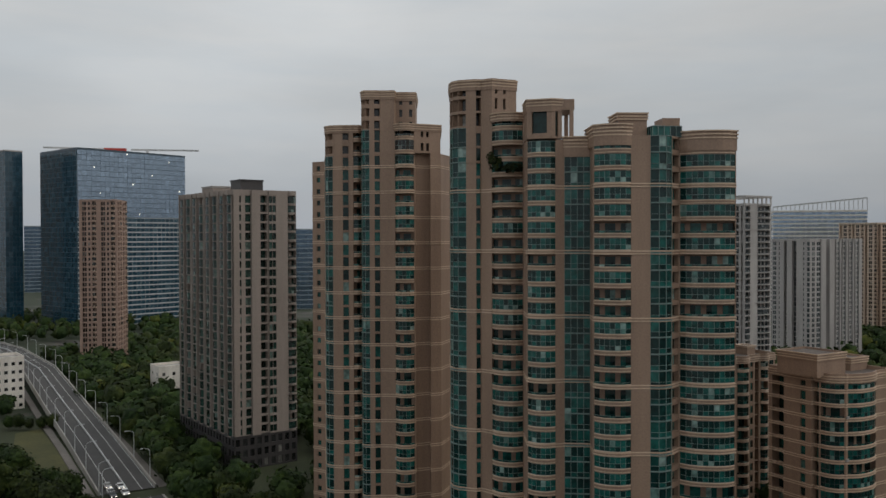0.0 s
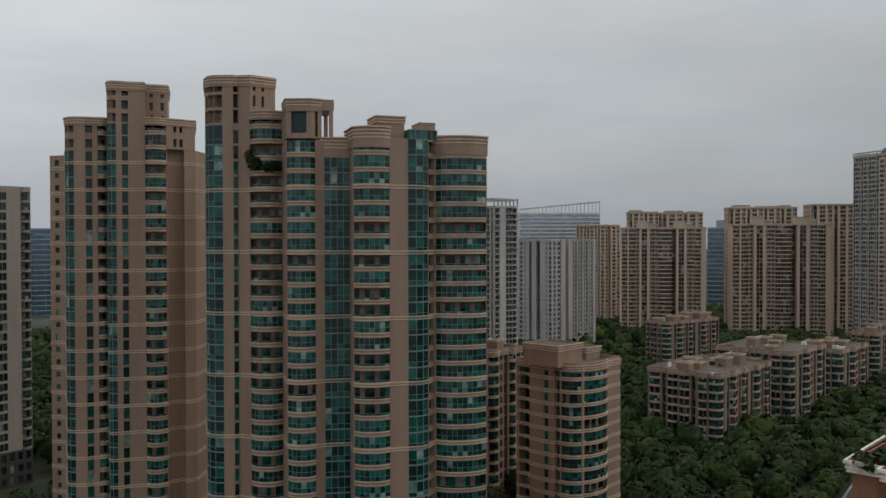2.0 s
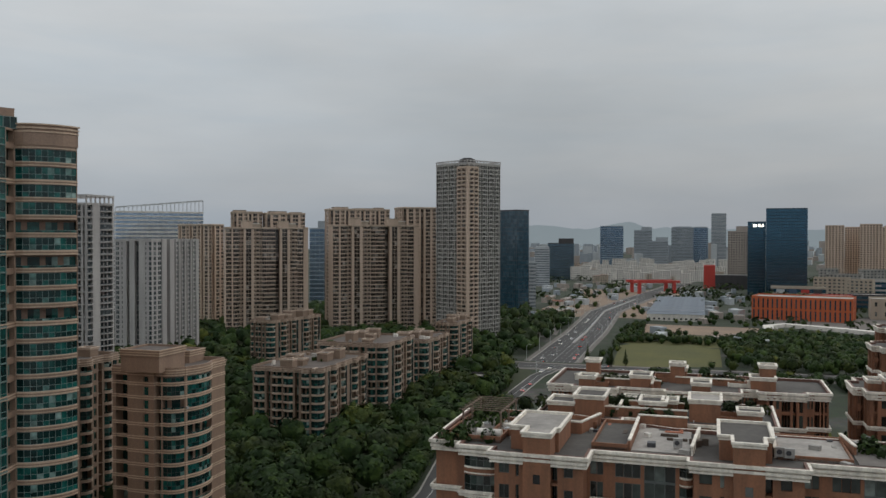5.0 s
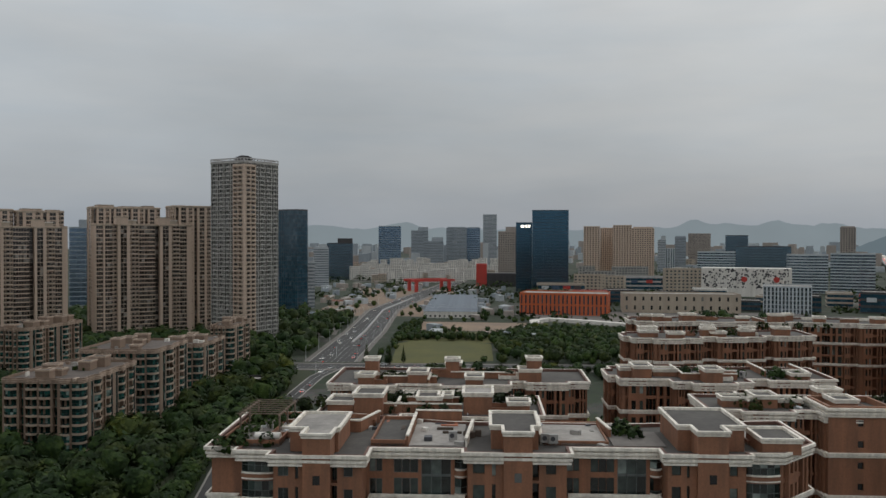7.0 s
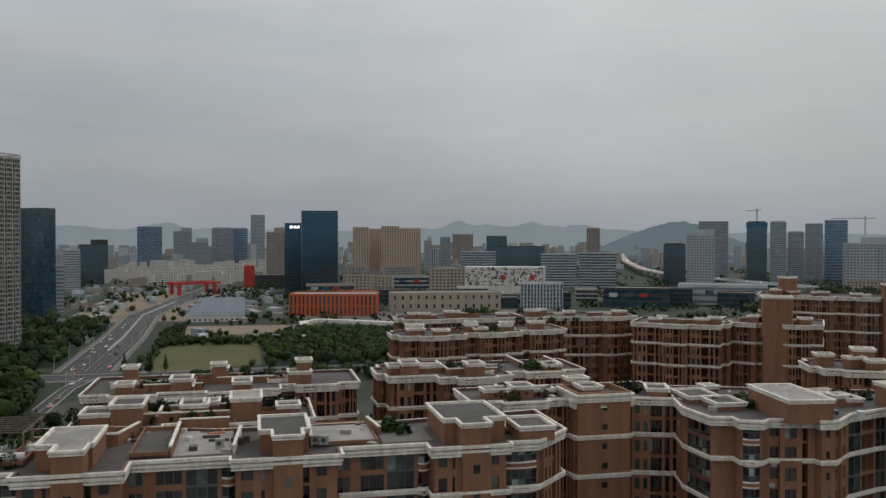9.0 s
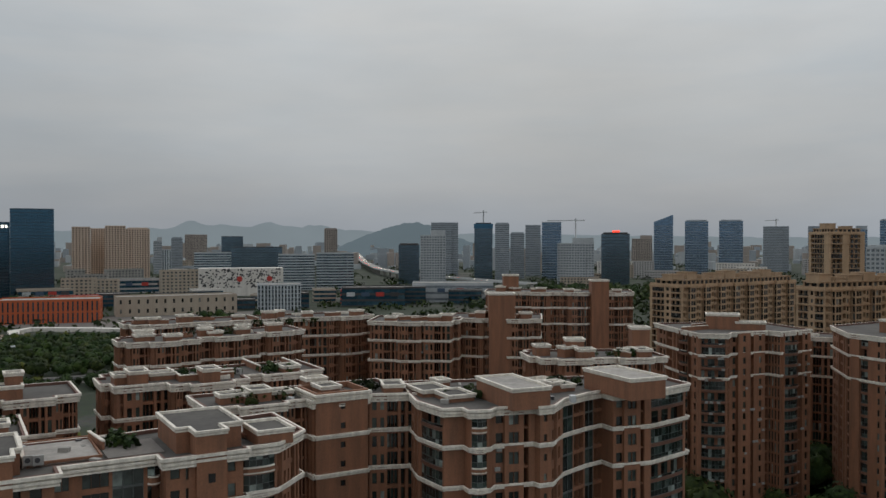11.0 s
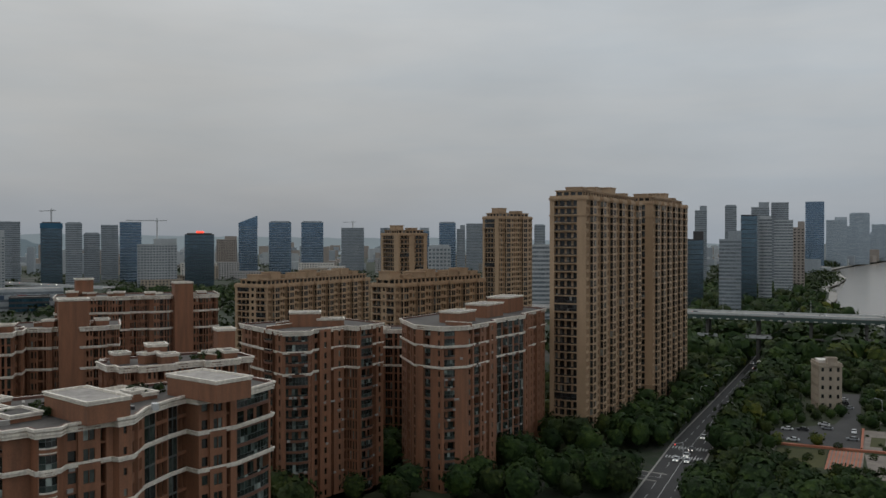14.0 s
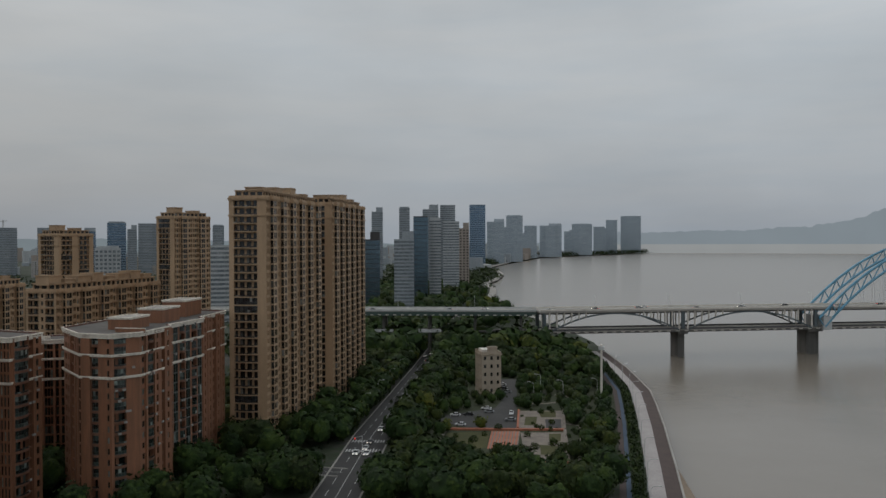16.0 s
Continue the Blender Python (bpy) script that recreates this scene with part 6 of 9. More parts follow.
block("office_tower", "taller dark blue glass office tower", 1048, 503, 48, 45, -64, 110, 4, by_glass(3, 0.35), STEEL_M, DEEPG, category="office tower")
guest = block("guesthouse", "small square sandy building with regular windows", 255.5, -327.2, 14, 9.5, -38, 19.5, 3.9, by_bay(3.2, 0.36, 1.2, 2.9, 0.3), SAND, DGLASS, category="building", bands=[(19.0, 0.5, 0.3)])
m = Mesh()
m.prism(rect(258, -329, 8, 6, -38), 19.6, 21.0)
part("roof_slab", m, WHITE, guest)
roof_box(guest, 252, -326, 3.5, 4, -38, 19.5, 23, SAND, SAND)

# ---- the far city ----
def far_kind(label, wall, glass, usual, fh):
    """Far tower: a shaft with a broad bay standing out of its front, a set-back crown and a plant room."""
    def build(x, y, w, d, rot, h):
        style = int(abs(x * 3 + y)) % 3
        crown = 0.0 if h < 60 or style == 0 else 3.0 if style == 1 else 9.0
        c, sn = math.cos(radians(rot)), math.sin(radians(rot))
        n = max(1, round((h - crown) / fh))
        bay = 0.34 + 0.06 * (int(x + y) % 4)
        p, sd = stepped(x + d / 2 * sn, y - d / 2 * c, rot, [(w * (1 - bay) / 2, 0, usual), (w * bay, w * 0.06, usual), (w * (1 - bay) / 2, 0, usual)], d, usual)
        b = building("distant_tower", label, p, n, (h - crown) / n, sd, wall=wall, glass=glass, category="distant building", parapet=1.0)
        if crown:
            m = Mesh()
            side = 0.0 if style == 1 else w * 0.2
            m.prism(rect(x + side * c, y + side * sn, w * (0.86 if style == 1 else 0.58), d * 0.8, rot), h - crown, h)
            part("crown", m, wall, b)
        return b
    return build


tower_navy = far_kind("distant dark blue glass tower", GREY_D, FARG_D, by_glass(6.0, 0.5), 5.0)
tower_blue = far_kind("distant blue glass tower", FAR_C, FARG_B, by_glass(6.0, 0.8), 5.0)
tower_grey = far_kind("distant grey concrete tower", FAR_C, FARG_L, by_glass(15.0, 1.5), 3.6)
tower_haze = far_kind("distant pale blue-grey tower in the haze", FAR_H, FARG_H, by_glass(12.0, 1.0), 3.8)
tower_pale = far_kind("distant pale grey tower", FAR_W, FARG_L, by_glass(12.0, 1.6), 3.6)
tower_white = far_kind("distant white block with dark vertical strips", FAR_W, FARG_D, by_bay(3.6, 0.5, 0.15, 3.85, 0.8), 4.0)
tower_brown = far_kind("distant brown apartment tower", FAR_T, DGLASS_B, by_bay(4.0, 0.5, 0.8, 2.8, 0.6), 4.0)
tower_beige = far_kind("distant beige apartment tower", BEIGE_D, DGLASS_B, by_bay(4.0, 0.5, 0.8, 2.6, 0.8), 3.5)
tower_stripe = far_kind("distant low office with pale floor bands", FAR_W, FARG_D, by_glass(8.0, 1.7), 4.0)
tower_whiteg = far_kind("distant white gridded office block", FAR_W, FARG_L, by_bay(4.0, 0.65, 0.8, 3.0, 0.6), 4.0)
tower_whites = far_kind("distant white office block with banded floors", FAR_W, FARG_L, by_glass(6.0, 1.8), 4.0)
tower_navy(1167, 971, 45, 36, -50, 72)
tower_blue(1545, 1140, 50, 40, -54, 98)
tower_grey(1746, 1196, 42, 34, -56, 99)
tower_grey(1600, 1058, 44, 35, -57, 74)
tower_grey(1884, 1174, 53, 40, -58, 101)
tower_blue(1945, 1159, 36, 29, -59, 101)
tower_pale(2011, 1146, 37, 29, -60, 135)
tower_brown(1329, 722, 32, 25, -61, 93)
tower_pale(679, 604, 7, 18, -48, 48)
tower_pale(988, 859, 23, 18, -49, 60)
tower_beige(1392, 588, 28, 22, -67, 93)
tower_beige(1446, 582, 23, 18, -68, 91)
tower_beige(1413, 540, 32, 25, -69, 95)
tower_beige(1427, 508, 38, 30, -70, 93)
tower_pale(1811, 602, 17, 18, -72, 78)
tower_white(1627, 524, 17, 18, -72, 53)
tower_grey(1872, 580, 24, 19, -73, 78)
tower_brown(2422, 696, 61, 40, -74, 85)
tower_navy(1961, 480, 48, 38, -76, 79)
tower_brown(1896, 244, 29, 23, -83, 98)
tower_stripe(1468, 393, 61, 40, -75, 50)
tower_navy(1730, 373, 100, 40, -78, 57)
tower_stripe(1252, 212, 52, 40, -80, 51)
tower_stripe(1260, 156, 54, 40, -83, 53)
tower_white(907, 172, 45, 36, -79, 26)
tower_navy(1413, 52, 34, 27, -88, 67)
tower_whiteg(1316, 11, 39, 31, -90, 88)
tower_grey(1720, -9, 54, 40, -90, 106)
tower_navy(1511, -77, 32, 25, -93, 103)
tower_grey(1506, -110, 25, 20, -94, 103)
tower_grey(1604, -146, 26, 21, -95, 87)
tower_grey(1702, -186, 30, 24, -96, 101)
tower_blue(1601, -210, 36, 29, -97, 105)
tower_whiteg(1303, -208, 55, 40, -99, 76)
tower_navy(1389, -287, 45, 36, -102, 85)
tower_brown(2160, -514, 50, 40, -103, 83)
slant = tower_blue(1755, -462, 38, 31, -105, 100)
m = Mesh()
q4 = rect(1755, -462, 38.4, 31.4, -105)
tops = (109.0, 124.0, 124.0, 109.0)
m.joined([(*p, 100.5) for p in q4][::-1])
m.joined([(*p, z) for p, z in zip(q4, tops)])
for i in range(4):
    k = (i + 1) % 4
    m.joined([(*q4[i], 100.5), (*q4[k], 100.5), (*q4[k], tops[k]), (*q4[i], tops[i])])
part("raked_crown", m, FARG_B, slant)
tower_blue(1644, -497, 43, 34, -107, 111)
tower_blue(1624, -557, 43, 34, -109, 111)
tower_grey(1878, -744, 53, 40, -112, 101)
tower_whiteg(807, -419, 24, 19, -117, 69)
tower_blue(1602, -851, 35, 28, -118, 112)
tower_grey(1584, -874, 18, 18, -119, 105)
tower_grey(1749, -1002, 39, 31, -120, 111)
tower_grey(2118, -945, 47, 38, -114, 105)
tower_blue(1989, -979, 42, 33, -116, 105)
tower_whites(668, -456, 19, 18, -124, 69)
tower_grey(1580, -1073, 24, 19, -124, 108)
tower_navy(652, -634, 17, 18, -134, 83)
tower_grey(1146, -1129, 21, 18, -135, 135)
tower_grey(1179, -1238, 21, 18, -136, 140)
tower_grey(593, -622, 20, 18, -136, 83)
tower_navy(682, -744, 17, 18, -137, 101)
tower_pale(682, -770, 14, 18, -138, 101)
tower_grey(1008, -1126, 28, 22, -138, 136)
tower_grey(998, -1161, 27, 22, -139, 135)
tower_pale(752, -882, 22, 18, -140, 98)
tower_brown(802, -970, 15, 18, -140, 99)
tower_blue(1448, -1809, 43, 34, -141, 167)
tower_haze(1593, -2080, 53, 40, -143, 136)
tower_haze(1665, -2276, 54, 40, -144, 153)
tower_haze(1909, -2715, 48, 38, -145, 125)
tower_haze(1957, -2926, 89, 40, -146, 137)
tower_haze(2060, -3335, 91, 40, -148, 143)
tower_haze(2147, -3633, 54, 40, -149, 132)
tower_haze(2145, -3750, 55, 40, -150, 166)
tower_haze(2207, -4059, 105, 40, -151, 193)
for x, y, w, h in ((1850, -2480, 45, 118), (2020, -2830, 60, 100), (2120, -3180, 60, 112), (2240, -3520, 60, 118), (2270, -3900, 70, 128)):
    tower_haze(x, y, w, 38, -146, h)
tower_blue(-569, 1179, 23, 19, 26, 91)
tower_blue(565, 836, 23, 18, -34, 93)
tower_blue(-147, 897, 19, 18, 9, 83)


def ridge(label, az0, az1, dist, base, peaks, depth=500, seed=1, mat=None):
    """A range of hills: a folded strip with a crest, rising from the ground. peaks: (bearing, height, spread)."""
    m, n = Mesh(), 260
    rows_ = []
    for i in range(n + 1):
        az = az0 + (az1 - az0) * i / n
        h = base + sum(p[1] * math.exp(-((az - p[0]) / p[2]) ** 2) for p in peaks)
        h *= 0.96 + 0.08 * noise.noise(Vector((az * 0.5, seed, 0))) + 0.07 * noise.noise(Vector((az * 2.3, seed, 1)))
        a = radians(az)
        rows_.append([(-math.sin(a) * (dist + dd), math.cos(a) * (dist + dd), h * k) for dd, k in ((-depth, 0.0), (-depth * 0.45, 0.45), (0, 1.0), (depth * 0.3, 0.0))])
    for r, s in zip(rows_, rows_[1:]):
        for k in range(3):
            m.face([r[k], s[k], s[k + 1], r[k + 1]][::-1])
    return tagged(part("hills", m, mat or HILL), label, "hills", kind="structure")


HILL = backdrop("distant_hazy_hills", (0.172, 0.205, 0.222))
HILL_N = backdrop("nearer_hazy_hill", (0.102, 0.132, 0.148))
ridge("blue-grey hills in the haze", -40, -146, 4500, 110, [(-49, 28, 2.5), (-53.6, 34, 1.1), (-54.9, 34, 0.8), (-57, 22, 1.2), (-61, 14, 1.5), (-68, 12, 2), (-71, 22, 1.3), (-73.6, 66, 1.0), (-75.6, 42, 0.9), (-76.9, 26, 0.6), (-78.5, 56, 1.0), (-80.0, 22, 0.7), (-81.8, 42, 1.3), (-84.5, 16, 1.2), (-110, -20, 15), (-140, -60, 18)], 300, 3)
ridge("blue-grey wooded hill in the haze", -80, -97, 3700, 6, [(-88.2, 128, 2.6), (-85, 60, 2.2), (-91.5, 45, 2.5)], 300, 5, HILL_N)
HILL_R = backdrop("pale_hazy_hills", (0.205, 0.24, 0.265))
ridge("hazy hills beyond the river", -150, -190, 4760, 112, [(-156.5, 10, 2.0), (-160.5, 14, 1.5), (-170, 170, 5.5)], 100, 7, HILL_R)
# the river's farthest reach: a pale glowing band below those hills, haze as colour
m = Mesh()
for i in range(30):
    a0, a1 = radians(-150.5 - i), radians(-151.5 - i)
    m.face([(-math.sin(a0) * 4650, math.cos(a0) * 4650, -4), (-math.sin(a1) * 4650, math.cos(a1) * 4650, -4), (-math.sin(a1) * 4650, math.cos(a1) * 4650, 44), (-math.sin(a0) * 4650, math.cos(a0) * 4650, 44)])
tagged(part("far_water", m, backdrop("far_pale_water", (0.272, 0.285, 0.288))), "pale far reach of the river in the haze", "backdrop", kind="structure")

# motorway on stilts with evening traffic
motorway = thing("motorway", "pale motorway on stilts with lines of car lights", "motorway")
MW = [(4300, 425), (2924, 277), (2257, 202), (1781, 129), (1527, 65), (1357, -22), (1270, -72), (1180, -128)]
ROADS.append((MW, 30))


def mw_deck(line, w0, w1, z, thick, mat, name):
    a, b = ribbon(line, w0, w1)
    m = Mesh()
    for i in range(len(line) - 1):
        for f in ([(*a[i], z), (*b[i], z), (*b[i + 1], z), (*a[i + 1], z)], [(*b[i + 1], z - thick), (*b[i + 1], z), (*b[i], z), (*b[i], z - thick)],
                  [(*a[i], z - thick), (*a[i], z), (*a[i + 1], z), (*a[i + 1], z - thick)]):
            m.joined(f)
    part(name, m, mat, motorway)


mw_deck(MW, -9, 9, 12, 1.5, CONC, "carriageway")
for s_ in (-9.4, 9.0):
    mw_deck(MW, s_, s_ + 0.4, 13.4, 2.6, STEEL_W, "parapet")
for p in fine(MW, 60):
    m = Mesh()
    m.box(p[0] - 2, p[0] + 2, p[1] - 2, p[1] + 2, 0, 10.5)
    part("column", m, CONC, motorway)
mwr = random.Random(4)
lights_w, lights_r = Mesh(), Mesh()
for p, q in zip(fine(MW, 14), fine(MW, 14)[1:]):
    for o, me in ((-4.5, lights_w), (4.5, lights_r)):
        if mwr.random() < 0.25:
            x, y, _ = Edge(p, q).at(2, o + mwr.uniform(-3, 3), 0)
            me.box(x - 0.6, x + 0.6, y - 0.6, y + 0.6, 12.3, 13.1)
part("headlights", lights_w, WARM_LIGHT, motorway, kind="stuff")
part("tail_lights", lights_r, RED_LIGHT, motorway, kind="stuff")

# ---- flyover by the grey slab ----
FLY = [(-93, 249), (-125, 302), (-160, 358), (-210, 440), (-262, 510), (-330, 580)]
FLY_Z = [0.3, 2.2, 4.6, 7.0, 7.6, 7.6]
flyover = thing("flyover", "concrete road flyover with parapets and lamp posts", "flyover")


def deck(line, zs, w0, w1, thick, mat, name, parent):
    a, b = ribbon(line, w0, w1)
    m = Mesh()
    for i in range(len(line) - 1):
        for f in ([(*a[i], zs[i]), (*b[i], zs[i]), (*b[i + 1], zs[i + 1]), (*a[i + 1], zs[i + 1])],
                  [(*a[i], zs[i] - thick), (*a[i], zs[i]), (*a[i + 1], zs[i + 1]), (*a[i + 1], zs[i + 1] - thick)],
                  [(*b[i + 1], zs[i + 1] - thick), (*b[i + 1], zs[i + 1]), (*b[i], zs[i]), (*b[i], zs[i] - thick)],
                  [(*a[i + 1], zs[i + 1] - thick), (*b[i + 1], zs[i + 1] - thick), (*b[i], zs[i] - thick), (*a[i], zs[i] - thick)]):
            m.joined(f)
    return part(name, m, mat, parent)


deck(FLY, FLY_Z, -8, 8, 1.4, ASPHALT, "carriageway", flyover)
for s_ in (-8.2, 7.8):
    deck(FLY, [z + 1.0 for z in FLY_Z], s_, s_ + 0.4, 2.6, CONC, "parapet", flyover)
for s_ in (-11.5, 9.0):
    deck(FLY[:4], [z * 0.2 + 0.15 for z in FLY_Z[:4]], s_, s_ + 2.5, 0.5, PAVE, "footway", flyover)
deck(FLY, [z + 0.6 for z in FLY_Z], -0.15, 0.15, 0.6, STEEL_W, "median_rail", flyover)
ROADS.append((FLY, 12))
for i in range(1, 5):
    for k in (0.0, 0.5):
        x, y = along(FLY[i], FLY[i + 1], k)
        z = FLY_Z[i] + (FLY_Z[i + 1] - FLY_Z[i]) * k - 1.4
        for o in (-4, 4):
            m = Mesh()
            m.tube((x + o * 0.85, y + o * 0.5, 0), (x + o * 0.85, y + o * 0.5, z), 0.8, 0.8, 8)
            part("pier", m, CONC, flyover)
mk = Mesh()
for off in (-4.1, 4.1, -7.4, 7.4):
    a, b = ribbon(FLY, off - 0.09, off + 0.09)
    for i in range(len(a) - 1):
        mk.face([(*a[i], FLY_Z[i] + 0.03), (*b[i], FLY_Z[i] + 0.03), (*b[i + 1], FLY_Z[i + 1] + 0.03), (*a[i + 1], FLY_Z[i + 1] + 0.03)])
part("lane_line", mk, MARK, flyover)

# ---- street lamps ----
lm = Mesh()
lm.tube((0, 0, 0), (0, 0, 9.0), 0.14, 0.08)
lm.tube((0, 0, 9.0), (0.6, 0, 9.7), 0.08, 0.07)
lm.tube((0.6, 0, 9.7), (2.2, 0, 9.9), 0.07, 0.06)
pole_d = lm.data("pole", [STEEL_W])
lh = Mesh()
lh.box(2.0, 3.0, -0.18, 0.18, 9.82, 9.98)
head_d = lh.data("lamp_head", [STEEL_W])


def street_lamp(x, y, z, rot, s=1.0):
    r = thing("street_lamp", "pale grey steel street lamp with a curved arm", "street lamp", pose(x, y, z, 0, 0, rot) @ Matrix.Scale(s, 4), "street lamps")
    part("pole", pole_d, None, r)
    part("lamp_head", head_d, None, r)


def lamps_on(line, off, step, rot_off, zs=None, start=0.0):
    run = start
    for i in range(len(line) - 1):
        e = Edge(line[i], line[i + 1])
        while run < e.len:
            x, y, _ = e.at(run, off, 0)
            z = zs[i] + (zs[i + 1] - zs[i]) * run / e.len if zs else 0.1
            street_lamp(x, y, z, e.turn + rot_off)
            run += step
        run -= e.len


lamps_on(FLY, -8.0, 24, -90, FLY_Z)
lamps_on(FLY, 8.0, 24, 90, FLY_Z, 8)
lamps_on(RIVER_ROAD[4:7], 9.5, 34, 90)
lamps_on(RIVER_ROAD[4:7], -9.5, 34, -90)
lamps_on(RIVER_ROAD[:2], 9.5, 34, 90)
lamps_on(MAIN_ROAD[:6], 15.5, 45, 90)
lamps_on(MAIN_ROAD[:6], -15.5, 45, -90)
lamps_on(near_bank[24:52], -10.5, 28, -90)


# ---- cars ----
def car_data(paint):
    b = Mesh()
    prof = [(-2.2, 0.35), (-2.25, 0.75), (-1.9, 0.95), (-1.0, 1.0), (1.2, 0.98), (2.1, 0.82), (2.25, 0.6), (2.2, 0.35)]
    for p, q in zip(prof, prof[1:] + prof[:1]):
        b.joined([(p[0], -0.88, p[1]), (p[0], 0.88, p[1]), (q[0], 0.88, q[1]), (q[0], -0.88, q[1])])
    b.joined([(x, -0.88, z) for x, z in prof[::-1]])
    b.joined([(x, 0.88, z) for x, z in prof])
    c = Mesh()
    cab = [(-1.75, 0.97), (-1.15, 1.42), (0.35, 1.45), (1.15, 0.98)]
    for p, q in zip(cab, cab[1:]):
        c.joined([(p[0], -0.76, p[1]), (p[0], 0.76, p[1]), (q[0], 0.76, q[1]), (q[0], -0.76, q[1])], 1 if p[1] > 1.2 and q[1] > 1.2 else 0)
    c.joined([(x, -0.76, z) for x, z in cab])
    c.joined([(x, 0.76, z) for x, z in cab[::-1]])
    return b.data("body", [paint]), c.data("cabin", [DGLASS, paint])


wh = Mesh()
wh.tube((0, -0.1, 0), (0, 0.1, 0), 0.33, 0.33, 10)
wheel_d = wh.data("wheel", [TYRE])
li = Mesh()
li.box(-0.03, 0.03, -0.2, 0.2, -0.1, 0.1)
tail_d, headl_d = li.data("tail_light", [RED_LIGHT]), li.data("headlight", [WARM_LIGHT])
CARS = {"white": car_data(CAR_W), "dark": car_data(CAR_D), "silver": car_data(CAR_S), "red": car_data(CAR_R)}


def car(x, y, z, rot, colour, lit=True):
    r = thing("car", colour + " saloon car standing on the asphalt", "car", pose(x, y, z, 0, 0, rot), "cars")
    body, cabin = CARS[colour]
    part("body", body, None, r)
    part("cabin", cabin, None, r)
    for wx in (-1.35, 1.35):
        for wy in (-0.82, 0.82):
            part("wheel", wheel_d, None, r, m=pose(wx, wy, 0.33))
    if lit:
        for wy in (-0.62, 0.62):
            part("tail_light", tail_d, None, r, m=pose(-2.25, wy, 0.72))
            part("headlight", headl_d, None, r, m=pose(2.22, wy, 0.66))


def cars_on(line, offs, n, z, seed, reverse=False):
    rng = random.Random(seed)
    for _ in range(n):
        i = rng.randrange(len(line) - 1)
        e = Edge(line[i], line[i + 1])
        o = rng.choice(offs)
        x, y, _ = e.at(rng.uniform(0, e.len), o, 0)
        car(x, y, z, e.turn + (180 if (o < 0) != reverse else 0), rng.choice(("white", "white", "dark", "silver", "silver", "red")))


for k, (s_, o_, c_) in enumerate(((6, -2, "white"), (13, -2, "white"), (9, -5.4, "white"), (15.5, -5.2, "silver"), (5, -5.6, "dark"))):
    e_ = Edge((-81, 230), (-125, 302))
    x, y, _ = e_.at(s_ + 12, o_, 0)
    car(x, y, 0.9, e_.turn + 180, c_)
e_ = Edge(RIVER_ROAD[4], RIVER_ROAD[5])
for x, y, c_ in ((216.6, -202.6, "white"), (213.4, -204.6, "white"), (219.0, -209.5, "white"), (224.5, -217, "dark")):
    car(x, y, 0.07, e_.turn + 180, c_)
for s_, o_, c_ in ((8, 2.0, "white"), (17, 5.4, "white")):
    x, y, _ = e_.at(s_, o_, 0)
    car(x, y, 0.07, e_.turn + 180, c_)
for s_, c_ in ((16, "white"), (22, "white"), (28, "red"), (35, "silver")):
    e_ = Edge(GATE_ROAD[0], GATE_ROAD[1])
    x, y, _ = e_.at(s_, -2.0, 0)
    car(x, y, 0.06, e_.turn, c_)
cars_on(RIVER_ROAD[5:7], (-5, -2, 2, 5), 9, 0.07, 3)
cars_on(MAIN_ROAD[:6], (-11, -7.5, -4, 4, 7.5, 11), 24, 0.07, 5)
cars_on(CROSS_ROAD[1:4], (-5, 5), 7, 0.07, 6)
cars_on(SIDE_ROAD[1:], (-2.2, 2.2), 9, 0.07, 8)
e_ = Edge(SIDE_ROAD[1], SIDE_ROAD[3])
for k in range(14):
    x, y, _ = e_.at(14 + k * 6.4, 4.9, 0)
    car(x, y, 0.05, e_.turn, ("white", "silver", "white", "red", "dark")[(k * 3) % 5], False)
rng_p = random.Random(5)
for k in range(9):
    car(300 + k * 3.1, 318 + k * 1.6, 0.05, 120, rng_p.choice(("white", "silver", "dark")), False)
for k, (x, y) in enumerate(((261.6, -346.4), (254.7, -338.2), (247.3, -331.4), (231.7, -274.1), (228.0, -278.5), (224.8, -288.5), (230.1, -293.4), (215.5, -292.1), (208.0, -281.1), (218.0, -261.1))):
    car(x, y, 0.07, 35 if k != 7 else 125, ("white", "silver", "dark")[(k * 2) % 3 if k != 7 else 0], False)


# ---- traffic lights ----
def traffic_light(x, y, rot, lit, red):
    r = thing("traffic_light", "traffic light on a pole with a long arm, showing " + ("red" if red else "green"), "traffic light", pose(x, y, 0, 0, 0, rot))
    m = Mesh()
    m.tube((0, 0, 0), (0, 0, 6.4), 0.12, 0.09)
    m.tube((0, 0, 6.2), (5.5, 0, 6.5), 0.07, 0.05)
    part("pole", m, STEEL_W, r)
    b = Mesh()
    b.box(4.2, 5.5, -0.15, 0.15, 5.9, 6.45)
    hd = part("signal_head", b, STEEL_D, r)
    for sy in (-0.17, 0.17):
        l = Mesh()
        l.tube((4.5 if red else 5.2, sy, 6.18), (4.5 if red else 5.2, sy * 1.2, 6.18), 0.22, 0.22, 10)
        part("lens", l, lit, hd)


traffic_light(-66, 246, 30, GREEN_LIGHT, False)
traffic_light(-62, 232, 10, GREEN_LIGHT, False)
traffic_light(216, -205, 100, RED_LIGHT, True)
traffic_light(352, 310, -20, RED_LIGHT, True)
traffic_light(410, 344, 200, RED_LIGHT, True)

